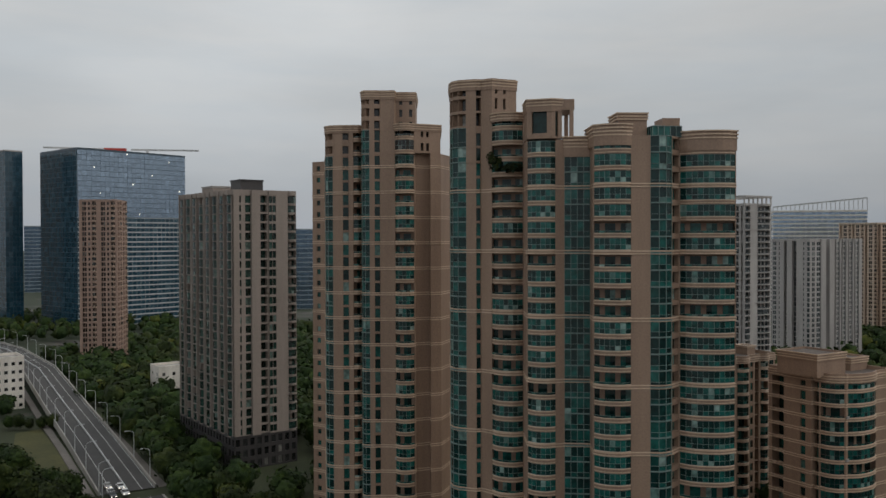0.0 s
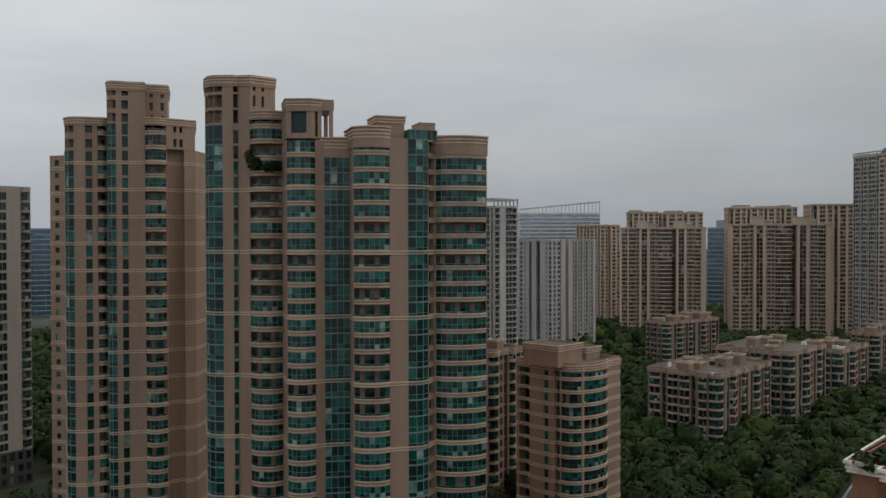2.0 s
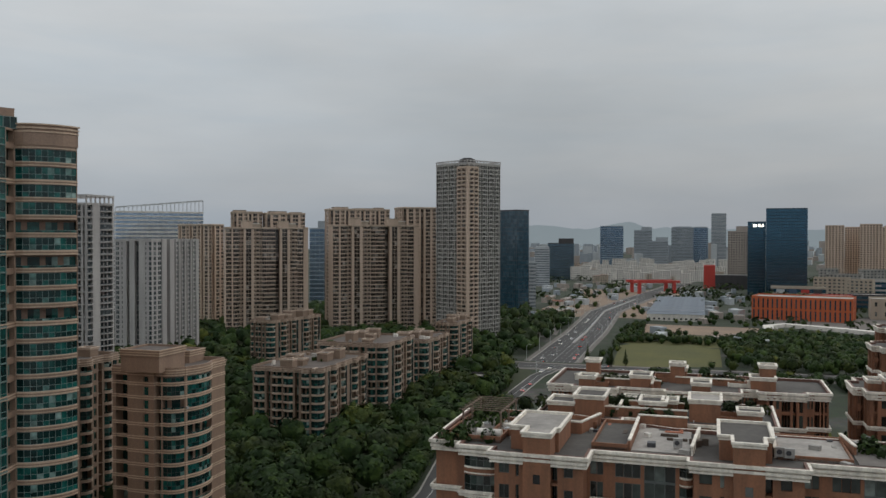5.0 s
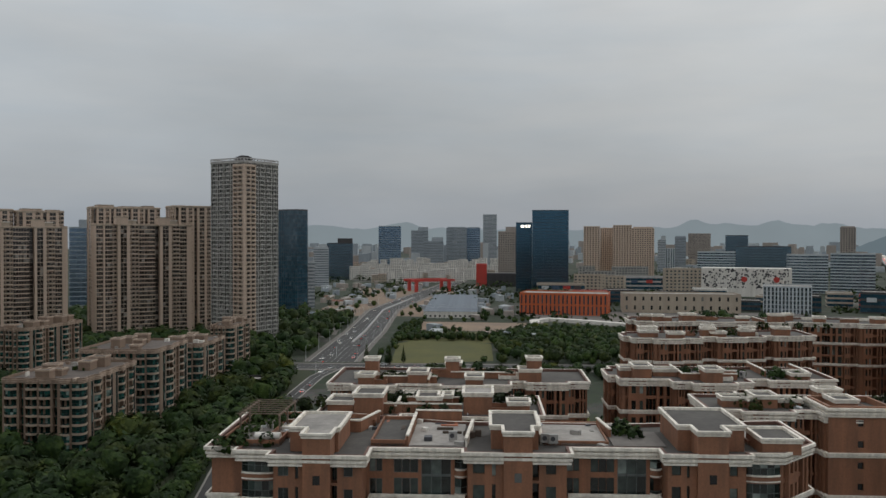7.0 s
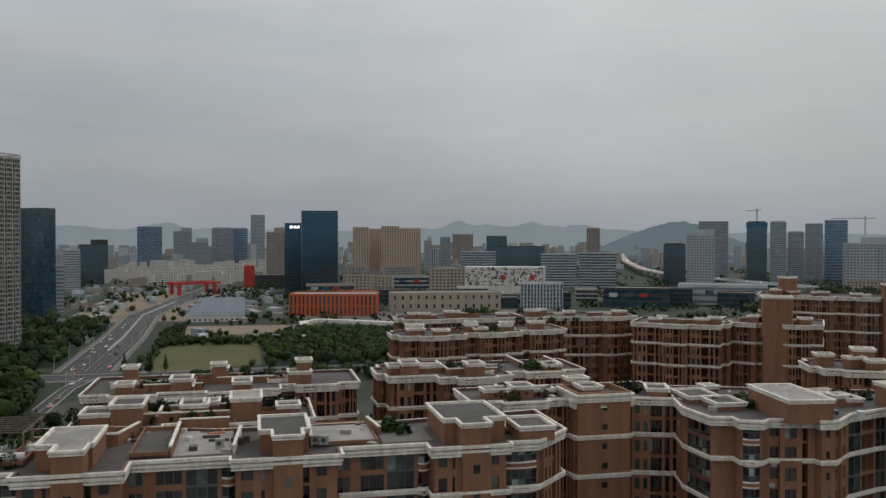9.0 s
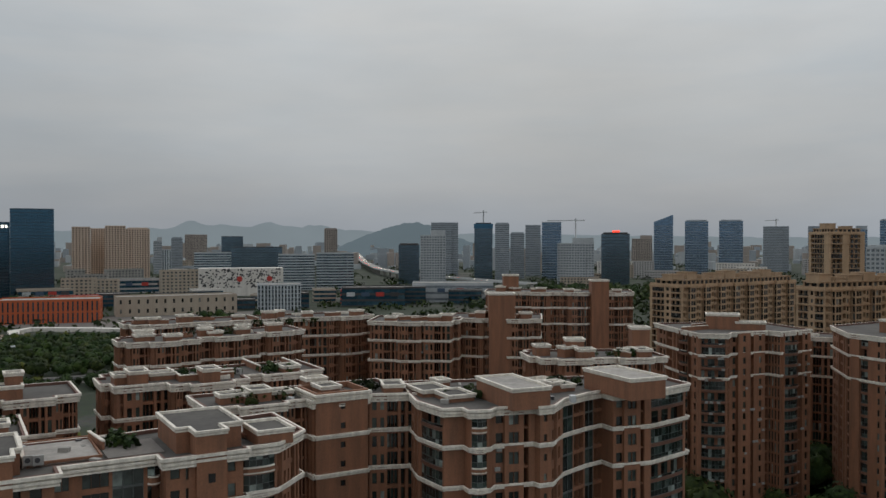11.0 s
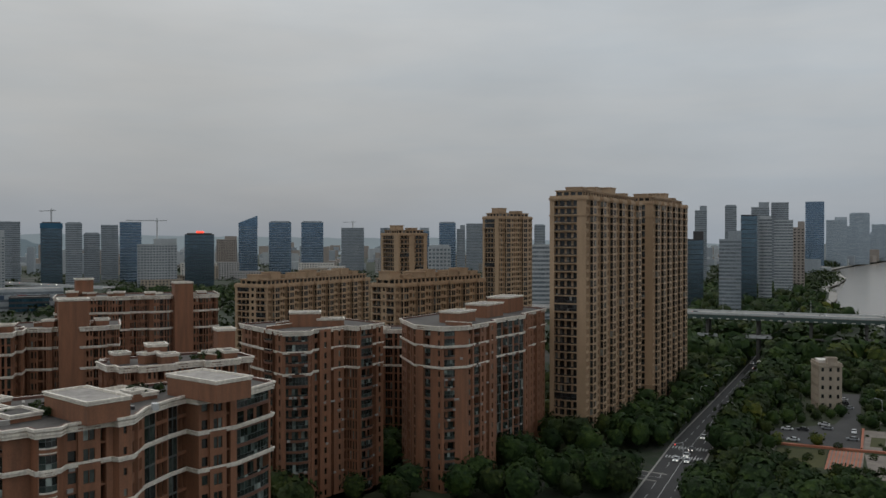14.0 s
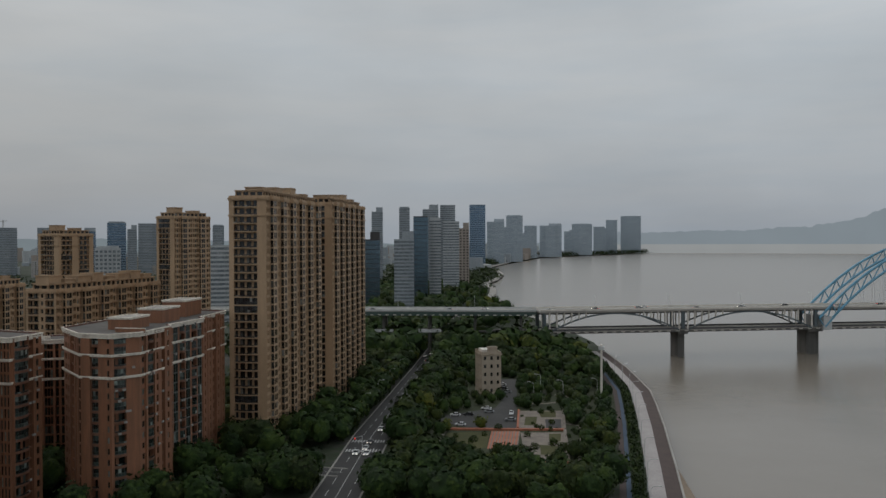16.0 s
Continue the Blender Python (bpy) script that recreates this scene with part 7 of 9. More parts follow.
# ---- lawns, field, building site ----
flat("lawn", [(-120, 258), (-131, 300), (-168, 350), (-192, 338), (-152, 268)], 0.06, GRASS_D, "mown green lawn beside the flyover", "lawn")
flat("field", [(484, 350), (507, 350), (518, 294), (447, 252), (400, 295)], 0.06, GRASS, "open grass field edged by small trees", "field")
flat("field_hedge_strip", [(560, 380), (590, 305), (524, 290), (494, 360)], 0.04, GRASS, "rough green grass strip", "grass")
flat("bare_ground", [(620, 422), (660, 339), (593, 307), (565, 386)], 0.05, DIRT, "bare brown earth of a building site", "ground")
flat("bare_ground", [(560, 520), (980, 760), (1040, 640), (720, 470), (660, 440), (640, 500)], 0.02, DIRT, "bare earth and concrete of a building site", "ground")
flat("building_site", [(500, 420), (610, 500), (640, 600), (560, 640), (470, 520)], 0.03, PAVE, "pale concrete yards of a building site", "ground")
flat("forecourt", [(690, 300), (770, 150), (900, 150), (880, 190), (800, 330), (730, 400)], 0.03, PAVE, "grey paved forecourt before long halls", "pavement")
strip_on("curved_walkway", [(636, 318), (662, 333), (686, 330), (684, 285), (672, 215), (655, 160), (650, 110)], -4, 4, 3.0, WHITE, "white curved covered walkway", "walkway", 3.0)


def shed(name, label, x, y, w, d, rot, h, wall, roof_mat, rise=1.5, category="shed", group=""):
    """Low building with a shallow pitched roof."""
    r = thing(name, label, category, pose(x, y, 0, 0, 0, rot), group)
    b = Mesh()
    b.box(-w / 2, w / 2, -d / 2, d / 2, 0, h)
    part("wall", b, wall, r)
    g = Mesh()
    o = 0.5
    for sgn in (-1, 1):
        q = [(-w / 2 - o, sgn * (d / 2 + o), h), (w / 2 + o, sgn * (d / 2 + o), h), (w / 2 + o, 0, h + rise), (-w / 2 - o, 0, h + rise)]
        g.joined(q if sgn < 0 else q[::-1])
    for sx in (-1, 1):
        g.joined([(sx * (w / 2 + o), -d / 2 - o, h), (sx * (w / 2 + o), d / 2 + o, h), (sx * (w / 2 + o), 0, h + rise)])
    part("roof", g, roof_mat, r)
    n = max(2, int(w / 4))
    for i in range(n):
        wd = Mesh()
        wx = -w / 2 + w * (i + 0.5) / n
        wd.box(wx - 0.9, wx + 0.9, -d / 2 - 0.04, -d / 2 + 0.1, 1.0, min(h - 0.4, 2.6))
        part("window", wd, DGLASS, r)
    return r


SHEET_B = surf("blue_grey_sheet_roof", (0.16, 0.19, 0.22), (0.12, 0.14, 0.17), 0.6, 1.0)
TERRA = surf("red_roof_tiles", (0.28, 0.12, 0.08), (0.2, 0.09, 0.06), 0.8, 1.0, streak=False)
for i in range(9):
    for j in range(2):
        shed("site_cabin", "blue-grey sheet-roofed site cabins in a row", 665 + i * 22 - j * 12 + 8, 424 + i * 13 + j * 20 - 12, 26, 11, -62, 6, SHEET_B if i % 3 == 1 else WHITE, SHEET_B, group="site cabins")
rng_s = random.Random(12)
for i in range(26):
    k, o = rng_s.random(), rng_s.uniform(28, 95)
    e_ = Edge(MAIN_ROAD[0], MAIN_ROAD[5])
    x, y, _ = e_.at(e_.len * k, -o - 10, 0)
    shed("site_shed", rng_s.choice(("small pale shed in a builders' yard", "small shed with a reddish roof in a yard")), x, y, rng_s.uniform(6, 16), rng_s.uniform(5, 8), rng_s.uniform(0, 90), rng_s.uniform(3, 5),
         rng_s.choice((WHITE, CONC, SAND)), rng_s.choice((SHEET_B, TERRA, ROOF)), group="yard sheds")

# red gantry and red sign frame over the works
gan = thing("gantry_crane", "bright red steel gantry crane over the works", "crane", pose(975, 652, 0, 0, 0, -35))
for dx in (-24, 24):
    for dy in (-14, 14):
        m = Mesh()
        m.box(dx - 2, dx + 2, dy - 2, dy + 2, 0, 14)
        part("leg", m, REDP, gan)
for dy in (-14, 14):
    m = Mesh()
    m.box(-32, 32, dy - 1.6, dy + 1.6, 14, 17)
    part("beam", m, REDP, gan)
for dx in (-24, 24):
    m = Mesh()
    m.box(dx - 2, dx + 2, -11.5, 11.5, 14.3, 16.6)
    part("cross_beam", m, REDP, gan)
shop = thing("shop_building", "red and dark shop building with a big red corner", "shop", pose(1130, 640, 0, 0, 0, -60))
m = Mesh()
m.box(-24, -8, -10, 10, 0, 34)
part("corner_tower", m, REDP, shop)
m = Mesh()
m.box(-8, 46, -12, 14, 0, 20)
part("wall", m, GREY_D, shop)

# ---- shops and halls along the far street ----
rng_h = random.Random(21)
for i in range(16):
    az = -67 - i * 1.9
    rr = 960 + rng_h.uniform(-30, 60) + (40 if i > 8 else 0)
    a = radians(az)
    w_, h_ = rng_h.uniform(24, 44), rng_h.uniform(9, 19)
    block("shop_hall", rng_h.choice(("low dark shop hall with flat roof", "low pale shop hall with flat roof", "low reddish shop hall with flat roof")), -math.sin(a) * rr, math.cos(a) * rr, w_, 26, az + rng_h.uniform(-8, 8), h_, 5.0,
          by_glass(6.0, 2.0), rng_h.choice((GREY_D, SAND, WHITE, REDP, GREY_D, CONC)), NAVYG, category="shop", parapet=1.0)
sign = thing("patterned_hall", "white hall wall covered in dark spots with two red discs", "hall", pose(1110, 260, 0, 0, 0, -76.8))
m = Mesh()
m.box(-54, 54, -0.5, 30, 0, 36)
part("wall", m, WHITE, sign)
sp = Mesh()
rng_d = random.Random(2)
for _ in range(260):
    x, z, r = rng_d.uniform(-52, 50), rng_d.uniform(11, 35), rng_d.uniform(0.6, 1.5)
    sp.face([(x + r * math.cos(k * 1.047), -0.56, z + r * math.sin(k * 1.047)) for k in range(6)])
part("spot", sp, GREY_D, sign, kind="stuff")
for x in (-2, 36):
    m = Mesh()
    m.tube((x, -0.6, 22), (x, -1.2, 22), 3.6, 3.6, 14)
    part("disc", m, REDP, sign)

for x, y, w, d, rot, h, wall, lab in ((1015, -15, 95, 40, -91, 22, FAR_W, "long white hall with a flat roof"), (1270, -455, 130, 50, -110, 14, FAR_W, "wide low white hall"), (955, 75, 70, 34, -86, 20, GREY_D, "dark shopping hall with sign panels"),
                                      (1010, 470, 60, 26, -60, 14, SAND, "low sandy market hall"), (1180, 420, 90, 30, -66, 18, GREY_L, "long dark hall with red roof signs")):
    hall = block("market_hall", lab, x, y, w, d, rot, h, 7.0, by_glass(9.0, 2.4 if wall is not FAR_W else 4.6), wall, NAVYG if wall is not FAR_W else FARG_L, category="hall", parapet=1.2)
    e_ = Edge(*rect(x, y, w, d, rot)[:2])
    for i, mat in enumerate((STEEL_W, PATH_B, REDP, GREY_D)):
        m = Mesh()
        e_.box(m, e_.len * (0.08 + 0.23 * i), e_.len * (0.08 + 0.23 * i) + 9, 0.05, 0.6, h * 0.55, h * 0.55 + 4.5)
        part("sign_panel", m, mat, hall)

# ---- rows of low white houses ----
house_rng = random.Random(8)
for rr, az0, az1, n in ((1400, -52.5, -58.5, 13), (1490, -51.0, -60.5, 19), (1600, -50.5, -61.0, 20), (1730, -50.0, -60.0, 19), (1900, -49.0, -61.5, 20)):
    for i in range(n):
        az = az0 + (az1 - az0) * (i + house_rng.uniform(0.2, 0.8)) / n
        a = radians(az)
        white = house_rng.random() < (0.9 if az < -52.5 else 0.3)
        block("white_house" if white else "brown_roofed_house", "white six-storey housing block" if white else "low sandy housing block with brown roof", -math.sin(a) * rr, math.cos(a) * rr, house_rng.uniform(13, 21), 11, az + house_rng.uniform(-12, 12),
              (house_rng.uniform(17, 23) + (rr - 1400) * 0.012) * (1 if white else 0.7), 3.2, by_bay(3.4, 0.5, 0.8, 2.3, 0.5), WHITE if white else SAND, GREYG, category="house", group="white housing blocks", parapet=0, roof=ROOF if white else TERRA)

for i in range(46):
    az = house_rng.uniform(-66, -126)
    rr = house_rng.choice((1150, 1300, 1450, 1650, 1900, 2200))
    a = radians(az)
    if -97 < az < -81 and rr < 1700 or min(gap((-math.sin(a) * rr, math.cos(a) * rr), p, q) for p, q in zip(MW, MW[1:])) < 70:
        continue
    block("low_building", house_rng.choice(("low pale building in the far city", "low grey building in the far city")), -math.sin(a) * rr, math.cos(a) * rr, house_rng.uniform(25, 70), 20, az + house_rng.uniform(-25, 25),
          house_rng.uniform(12, 34), 4.0, by_bay(5.0, 0.5, 0.8, 2.8, 0.5), house_rng.choice((WHITE, SAND, GREY_L, CONC)), GREYG, category="building", group="far low buildings", parapet=0.8)

# ---- tower cranes ----
for x, y, roof_z, tall_, rot in ((1511, -77, 103.0, 18, 20), (1303, -208, 76.0, 26, 70), (1878, -744, 101.1, 14, 10), (-330, 735, 148.2, 4, 20), (-262, 755, 148.2, 4, 10)):
    c = thing("tower_crane", "thin tower crane above a high building", "crane", pose(x, y, roof_z, 0, 0, rot))
    m = Mesh()
    m.box(-1, 1, -1, 1, 0, tall_ + 4 if x > 0 else tall_)
    part("mast", m, STEEL_W, c)
    m = Mesh()
    m.box(-14, 44, -0.8, 0.8, tall_, tall_ + 1.4)
    part("jib", m, STEEL_W, c)

SCREEN_B = surf("blue_site_netting", (0.03, 0.13, 0.22), (0.02, 0.09, 0.16), 0.6)
for own_x, own_y in ((1511, -77),):
    nt = thing("site_netting", "blue netting round the top of a tower under construction", "netting", pose(own_x, own_y, 0, 0, 0, -93))
    m = Mesh()
    ring(m, rect(0, 0, 32.4, 29, 0), 93, 101, 0.5, 0.1)
    part("net", m, SCREEN_B, nt)
# ---- red roof lights ----
for x, y, z, w in ((-283, 735, 149.6, 18), (1380, -286, 85.0, 12), (1498.3, -77.5, 74, 3)):
    r = thing("roof_sign", "red lit roof sign as a plain bar", "sign", pose(x, y, z, 0, 0, 20 if x < 0 else -90))
    m = Mesh()
    m.box(-w / 2, w / 2, -0.3, 0.3, 0, 3)
    part("panel", m, RED_LIGHT if x > 0 else REDP, r)

# ---- river bridge ----
BD = (-0.663, -0.749)
B0 = (255.0, -533.0)
bridge = thing("bridge", "pale double-deck river bridge with arches and a blue trussed arch", "bridge")


def bp(s, o, z):
    return (B0[0] + BD[0] * s - BD[1] * o, B0[1] + BD[1] * s + BD[0] * o, z)


def bbox(s0, s1, o0, o1, z0, z1, mat, name, parent=bridge):
    m = Mesh()
    c = [bp(s, o, z) for z in (z0, z1) for s, o in ((s0, o0), (s1, o0), (s1, o1), (s0, o1))]
    for f in ((0, 1, 5, 4), (1, 2, 6, 5), (2, 3, 7, 6), (3, 0, 4, 7), (4, 5, 6, 7), (3, 2, 1, 0)):
        m.joined([c[i] for i in f])
    return part(name, m, mat, parent)


UP, LOW = 28.2, 15.0
BW_ = 11.0
ARCH_D = surf("blue_grey_steel", (0.10, 0.125, 0.135), (0.07, 0.088, 0.096), 0.6, 1.0)
# Girders, piers and undersides: shade below the decks is put into this concrete's colour.
CONC_D = surf("stained_concrete_in_shade", (0.13, 0.125, 0.115), (0.065, 0.064, 0.06), 0.9, 1.0, 0.08)
bbox(-97, 460, -BW_, BW_, UP - 1.3, UP, CONC, "upper_deck")
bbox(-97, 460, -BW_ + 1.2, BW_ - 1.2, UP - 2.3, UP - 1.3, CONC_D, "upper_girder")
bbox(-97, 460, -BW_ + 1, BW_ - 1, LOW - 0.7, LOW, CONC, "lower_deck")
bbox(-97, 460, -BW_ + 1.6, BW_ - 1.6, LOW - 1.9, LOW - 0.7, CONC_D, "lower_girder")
for o in (-BW_, BW_ - 0.3):
    bbox(-97, 460, o, o + 0.3, UP + 0.0, UP + 1.1, WHITE, "railing")
    bbox(-97, 460, o + (1 if o < 0 else -1), o + 0.3 + (1 if o < 0 else -1), LOW, LOW + 1.0, STEEL_D, "railing")
# the approach viaduct on land bends away from the river line
RIVER_LINE = (BD, B0)
B0, BD = (B0[0] - BD[0] * 97, B0[1] - BD[1] * 97), (-0.80, -0.60)
viaduct = thing("viaduct", "approach viaduct with dark underside above the trees", "viaduct")
bbox(-330, 0, -BW_, BW_, UP - 0.4, UP, CONC, "upper_deck", viaduct)
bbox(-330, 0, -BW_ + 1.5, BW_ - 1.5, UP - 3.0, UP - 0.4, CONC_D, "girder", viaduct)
for o in (-BW_, BW_ - 0.3):
    bbox(-330, 0, o, o + 0.3, UP, UP + 1.1, STEEL_W, "railing", viaduct)
bbox(-330, 0, -BW_ - 0.3, -BW_ - 0.05, UP - 2.9, UP - 0.5, surf("green_fascia", (0.05, 0.085, 0.075), None, 0.6), "side_panel", viaduct)
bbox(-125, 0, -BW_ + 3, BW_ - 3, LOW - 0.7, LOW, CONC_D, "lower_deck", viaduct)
bbox(-110, -62, -BW_ + 2.7, -BW_ + 2.95, LOW - 0.9, LOW + 1.0, STEEL_W, "railing", viaduct)
m = Mesh()
for k in range(40):
    Edge(bp(-198 + k * 5, -BW_ - 0.31, 0)[:2], bp(-196 + k * 5, -BW_ - 0.31, 0)[:2]).box(m, 0, 2.0, -0.12, 0.12, UP - 2.7, UP - 2.2)
part("panel_ends", m, WHITE, viaduct, kind="stuff")
for s in range(-310, 0, 30):
    for o in (-6, 6):
        bbox(s - 0.8, s + 0.8, o - 0.8, o + 0.8, 0, UP - 2.9, CONC_D, "column", viaduct)
for k in range(6):
    x, y, z = bp(-290 + k * 50, -BW_ + 0.8, UP)
    street_lamp(x, y, z, -41)
for k in range(7):
    x, y, z = bp(-280 + k * 41 + (k % 3) * 9, (-6, -3, 3, 6)[k % 4], UP + 0.02)
    car(x, y, z, math.degrees(math.atan2(BD[1], BD[0])) + (180 if k % 2 else 0), ("white", "dark", "silver")[k % 3])
BD, B0 = RIVER_LINE
for s0, s1 in ((-93.5, 0.0), (0.0, 93.5)):
    n = 18
    for o in (-BW_ + 0.6, BW_ - 1.4):
        m = Mesh()
        pr = []
        for i in range(n + 1):
            k = i / n
            s = s0 + 3 + (s1 - s0 - 6) * k
            z = LOW + (UP - 1.5 - LOW) * (1 - (2 * k - 1) ** 2)
            pr.append((s, z))
        for (sa, za), (sb, zb) in zip(pr, pr[1:]):
            for f in ([bp(sa, o, za - 1.0), bp(sb, o, zb - 1.0), bp(sb, o, zb), bp(sa, o, za)], [bp(sb, o + 0.8, zb - 1.0), bp(sa, o + 0.8, za - 1.0), bp(sa, o + 0.8, za), bp(sb, o + 0.8, zb)],
                      [bp(sa, o, za), bp(sb, o, zb), bp(sb, o + 0.8, zb), bp(sa, o + 0.8, za)], [bp(sb, o, zb - 1.0), bp(sa, o, za - 1.0), bp(sa, o + 0.8, za - 1.0), bp(sb, o + 0.8, zb - 1.0)]):
                m.joined(f)
        part("arch_rib", m, ARCH_D, bridge)
        for i in range(0, n + 1):
            s, z = pr[i]
            if UP - z > 3.2:
                bbox(s - 0.4, s + 0.4, o, o + 0.8, z - 0.2, UP - 1.3, WHITE, "spandrel_post")
for s, w in ((-94, 2.0), (0, 2.4), (93.5, 4.4)):
    bbox(s - w - 1.0, s + w + 1.0, -BW_ + 1.5, BW_ - 1.5, LOW - 3.2, LOW - 1.9, CONC_D, "pier_cap")
    bbox(s - w, s + w, -6, 6, -6 if s >= 0 else 0, LOW - 3.2, CONC_D, "pier")
    for o in (-BW_ + 0.8, BW_ - 2.4):
        bbox(s - 1.1, s + 1.1, o, o + 1.6, LOW, UP - 1.3, ARCH_D, "pier_column")
bbox(98, 104, -BW_ - 1, BW_ + 1, LOW - 2, LOW + 7, STEEL_W, "arch_springing")
m = Mesh()
for k in range(60):
    Edge(bp(-92 + k * 6.2, -BW_ + 0.98, 0)[:2], bp(-89.4 + k * 6.2, -BW_ + 0.98, 0)[:2]).box(m, 0, 2.6, -0.12, 0.12, LOW - 1.25, LOW - 0.8)
part("panel_ends", m, WHITE, bridge, kind="stuff")
# main arch: two trussed ribs
for o in (-BW_ - 0.6, BW_ + 0.6):
    n = 22
    lo, hi = [], []
    for i in range(n + 1):
        k = i / n
        s = 99 + 190 * k
        z = LOW + 52 * (1 - (2 * k - 1) ** 2)
        lo.append((s, z))
        hi.append((s - (4 if k < 0.5 else -4) * (1 - (1 - abs(2 * k - 1))), z + 6.0))
    for chord in (lo, hi):
        m = Mesh()
        for (sa, za), (sb, zb) in zip(chord, chord[1:]):
            m.tube(bp(sa, o, za), bp(sb, o, zb), 0.9, 0.9, 6)
        part("arch_chord", m, STEEL_B, bridge)
    m = Mesh()
    for i in range(n):
        m.tube(bp(lo[i][0], o, lo[i][1]), bp(hi[i][0], o, hi[i][1]), 0.4, 0.4, 5)
        m.tube(bp(lo[i][0], o, lo[i][1]), bp(hi[i + 1][0], o, hi[i + 1][1]), 0.4, 0.4, 5)
    part("arch_bracing", m, STEEL_B, bridge)
    m = Mesh()
    for i in range(2, n - 1):
        if lo[i][1] > UP + 2:
            m.tube(bp(lo[i][0], o * 0.93, UP), bp(lo[i][0], o, lo[i][1]), 0.12, 0.12, 4)
    part("hangers", m, STEEL_W, bridge)
for k in range(6):
    x, y, z = bp(-60 + k * 50, -BW_ + 0.8, UP)
    street_lamp(x, y, z, -41)
for k in range(14):
    x, y, z = bp(-90 + k * 23 + (k % 3) * 9, (-6, -3, 3, 6)[k % 4], UP + 0.02)
    car(x, y, z, math.degrees(math.atan2(BD[1], BD[0])) + (180 if k % 2 else 0), ("white", "dark", "silver")[k % 3])
far_bridge = thing("far_bridge", "low pale bridge far up the river", "bridge")
m = Mesh()
m.box(2000, 3600, -4420, -4408, 8, 13)
part("deck", m, STEEL_W, far_bridge)

# ---- riverside park ----
STONE_W = surf("pale_garden_stone", (0.25, 0.212, 0.178), (0.15, 0.128, 0.108), 0.85, 1.5, 0.2, streak=False)
GRASS_P = surf("garden_grass", (0.075, 0.072, 0.02), (0.045, 0.05, 0.016), 0.95, 0.8, 0.06, streak=False)
flat("verge_lawn", [(-126, 244), (-102, 246), (-158, 332), (-164, 324)], 0.15, GRASS_P, "rough grass beside the flyover", "lawn")
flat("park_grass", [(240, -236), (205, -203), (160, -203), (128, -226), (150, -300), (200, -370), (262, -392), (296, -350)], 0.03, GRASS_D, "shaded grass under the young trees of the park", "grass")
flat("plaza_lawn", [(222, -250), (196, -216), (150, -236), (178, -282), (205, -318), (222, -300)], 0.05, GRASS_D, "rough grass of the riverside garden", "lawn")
flat("garden_lawn", [(213.4, -248.1), (202.7, -260.4), (187.8, -239.4), (194.9, -220.2)], 0.09, GRASS_P, "lawn beside terracotta paving", "lawn")
flat("garden_paving", [(192.4, -266.5), (179.5, -277.9), (153.4, -239.8), (160.3, -233.8), (179.5, -250.2)], 0.09, STONE_W, "pale stone garden paving", "paving")
flat("garden_paving", [(217.3, -299.9), (202.7, -312.7), (182.5, -282.3), (197.8, -272.4)], 0.09, STONE_W, "pale stone garden paving", "paving")
for q in ([(182.8, -272.0), (179.4, -275.0), (172.5, -264.3), (175.7, -261.4)], [(175.6, -255.2), (167.8, -258.0), (161.3, -247.9), (167.1, -243.7)], [(209.9, -304.2), (204.3, -309.0), (197.3, -298.7), (202.0, -294.6)],
          [(207.8, -291.6), (204.1, -294.8), (195.0, -280.8), (198.6, -277.7)]):
    flat("garden_lawn", q, 0.14, GRASS_P, "lawn framed by pale stone", "lawn")
flat("garden_pond", [(198.7, -292.7), (193.8, -297.0), (184.2, -282.7), (188.7, -278.9)], 0.15, ASPHALT, "dark square pond set in paving", "pond")
for i in range(9):
    k0, k1 = i / 9, (i + 0.62) / 9
    flat("terracotta_strip", [along((202.2, -260.9), (193.8, -268.3), k0), along((202.2, -260.9), (193.8, -268.3), k1), along((186.2, -237.7), (181.9, -250.7), k1), along((186.2, -237.7), (181.9, -250.7), k0)], 0.14, TILE_R,
         "terracotta paving strip", "paving")
flat("garden_paving", [(202.2, -260.9), (193.8, -268.3), (181.9, -250.7), (186.2, -237.7)], 0.10, STONE_W, "pale stone between terracotta strips", "paving")
for p_, q_, mat, wd in (((218.1, -251.2), (181.2, -280.5), TILE_R, 0.7), ((215.8, -249.0), (196.1, -220.6), STONE_W, 0.8), ((153.4, -239.8), (181.2, -280.5), STONE_W, 0.6), ((181.7, -281.3), (202.7, -312.7), STONE_W, 0.5), ((160.3, -233.8), (153.4, -239.8), TILE_R, 0.6),
                        ((217.3, -299.9), (197.2, -271.4), TILE_R, 0.4)):
    e_ = Edge(p_, q_)
    m = Mesh()
    e_.box(m, 0, e_.len, -wd, wd, 0, 0.8)
    tagged(part("garden_wall", m, mat), "low garden wall with pale coping", "garden wall", kind="structure")
flat("car_park", [(268, -368), (276, -360), (262, -338), (256, -332), (244, -327), (229.2, -298.6), (236, -270), (226, -258), (206.9, -262.8), (197.5, -271.2)], 0.06, ASPHALT, "dark asphalt car park beside a small building", "car park")
for line in ([(187.5, -291.2), (181.1, -291.7), (173, -281), (168.9, -273.0), (160.6, -261.7), (157, -253), (151.6, -243.7)], [(225, -382), (215.2, -362.2), (196, -334), (186.6, -313.7), (178.1, -304.0)],
             [(223 + 7.5 * math.cos(k * 0.4), -330 + 13 * math.sin(k * 0.4)) for k in range(14)]):
    strip_on("garden_path", line, -0.7, 0.7, 0.09, STONE_W, "winding pale garden path", "path")
for x, y in ((222, -318), (214, -330), (232, -338), (205, -345)):
    street_lamp(x, y, 0, 20)
mast = thing("mast", "tall white round mast beside the promenade", "mast", pose(198, -337, 0))
m = Mesh()
m.tube((0, 0, 0), (0, 0, 27), 0.6, 0.45, 12)
part("pole", m, WHITE, mast)
m = Mesh()
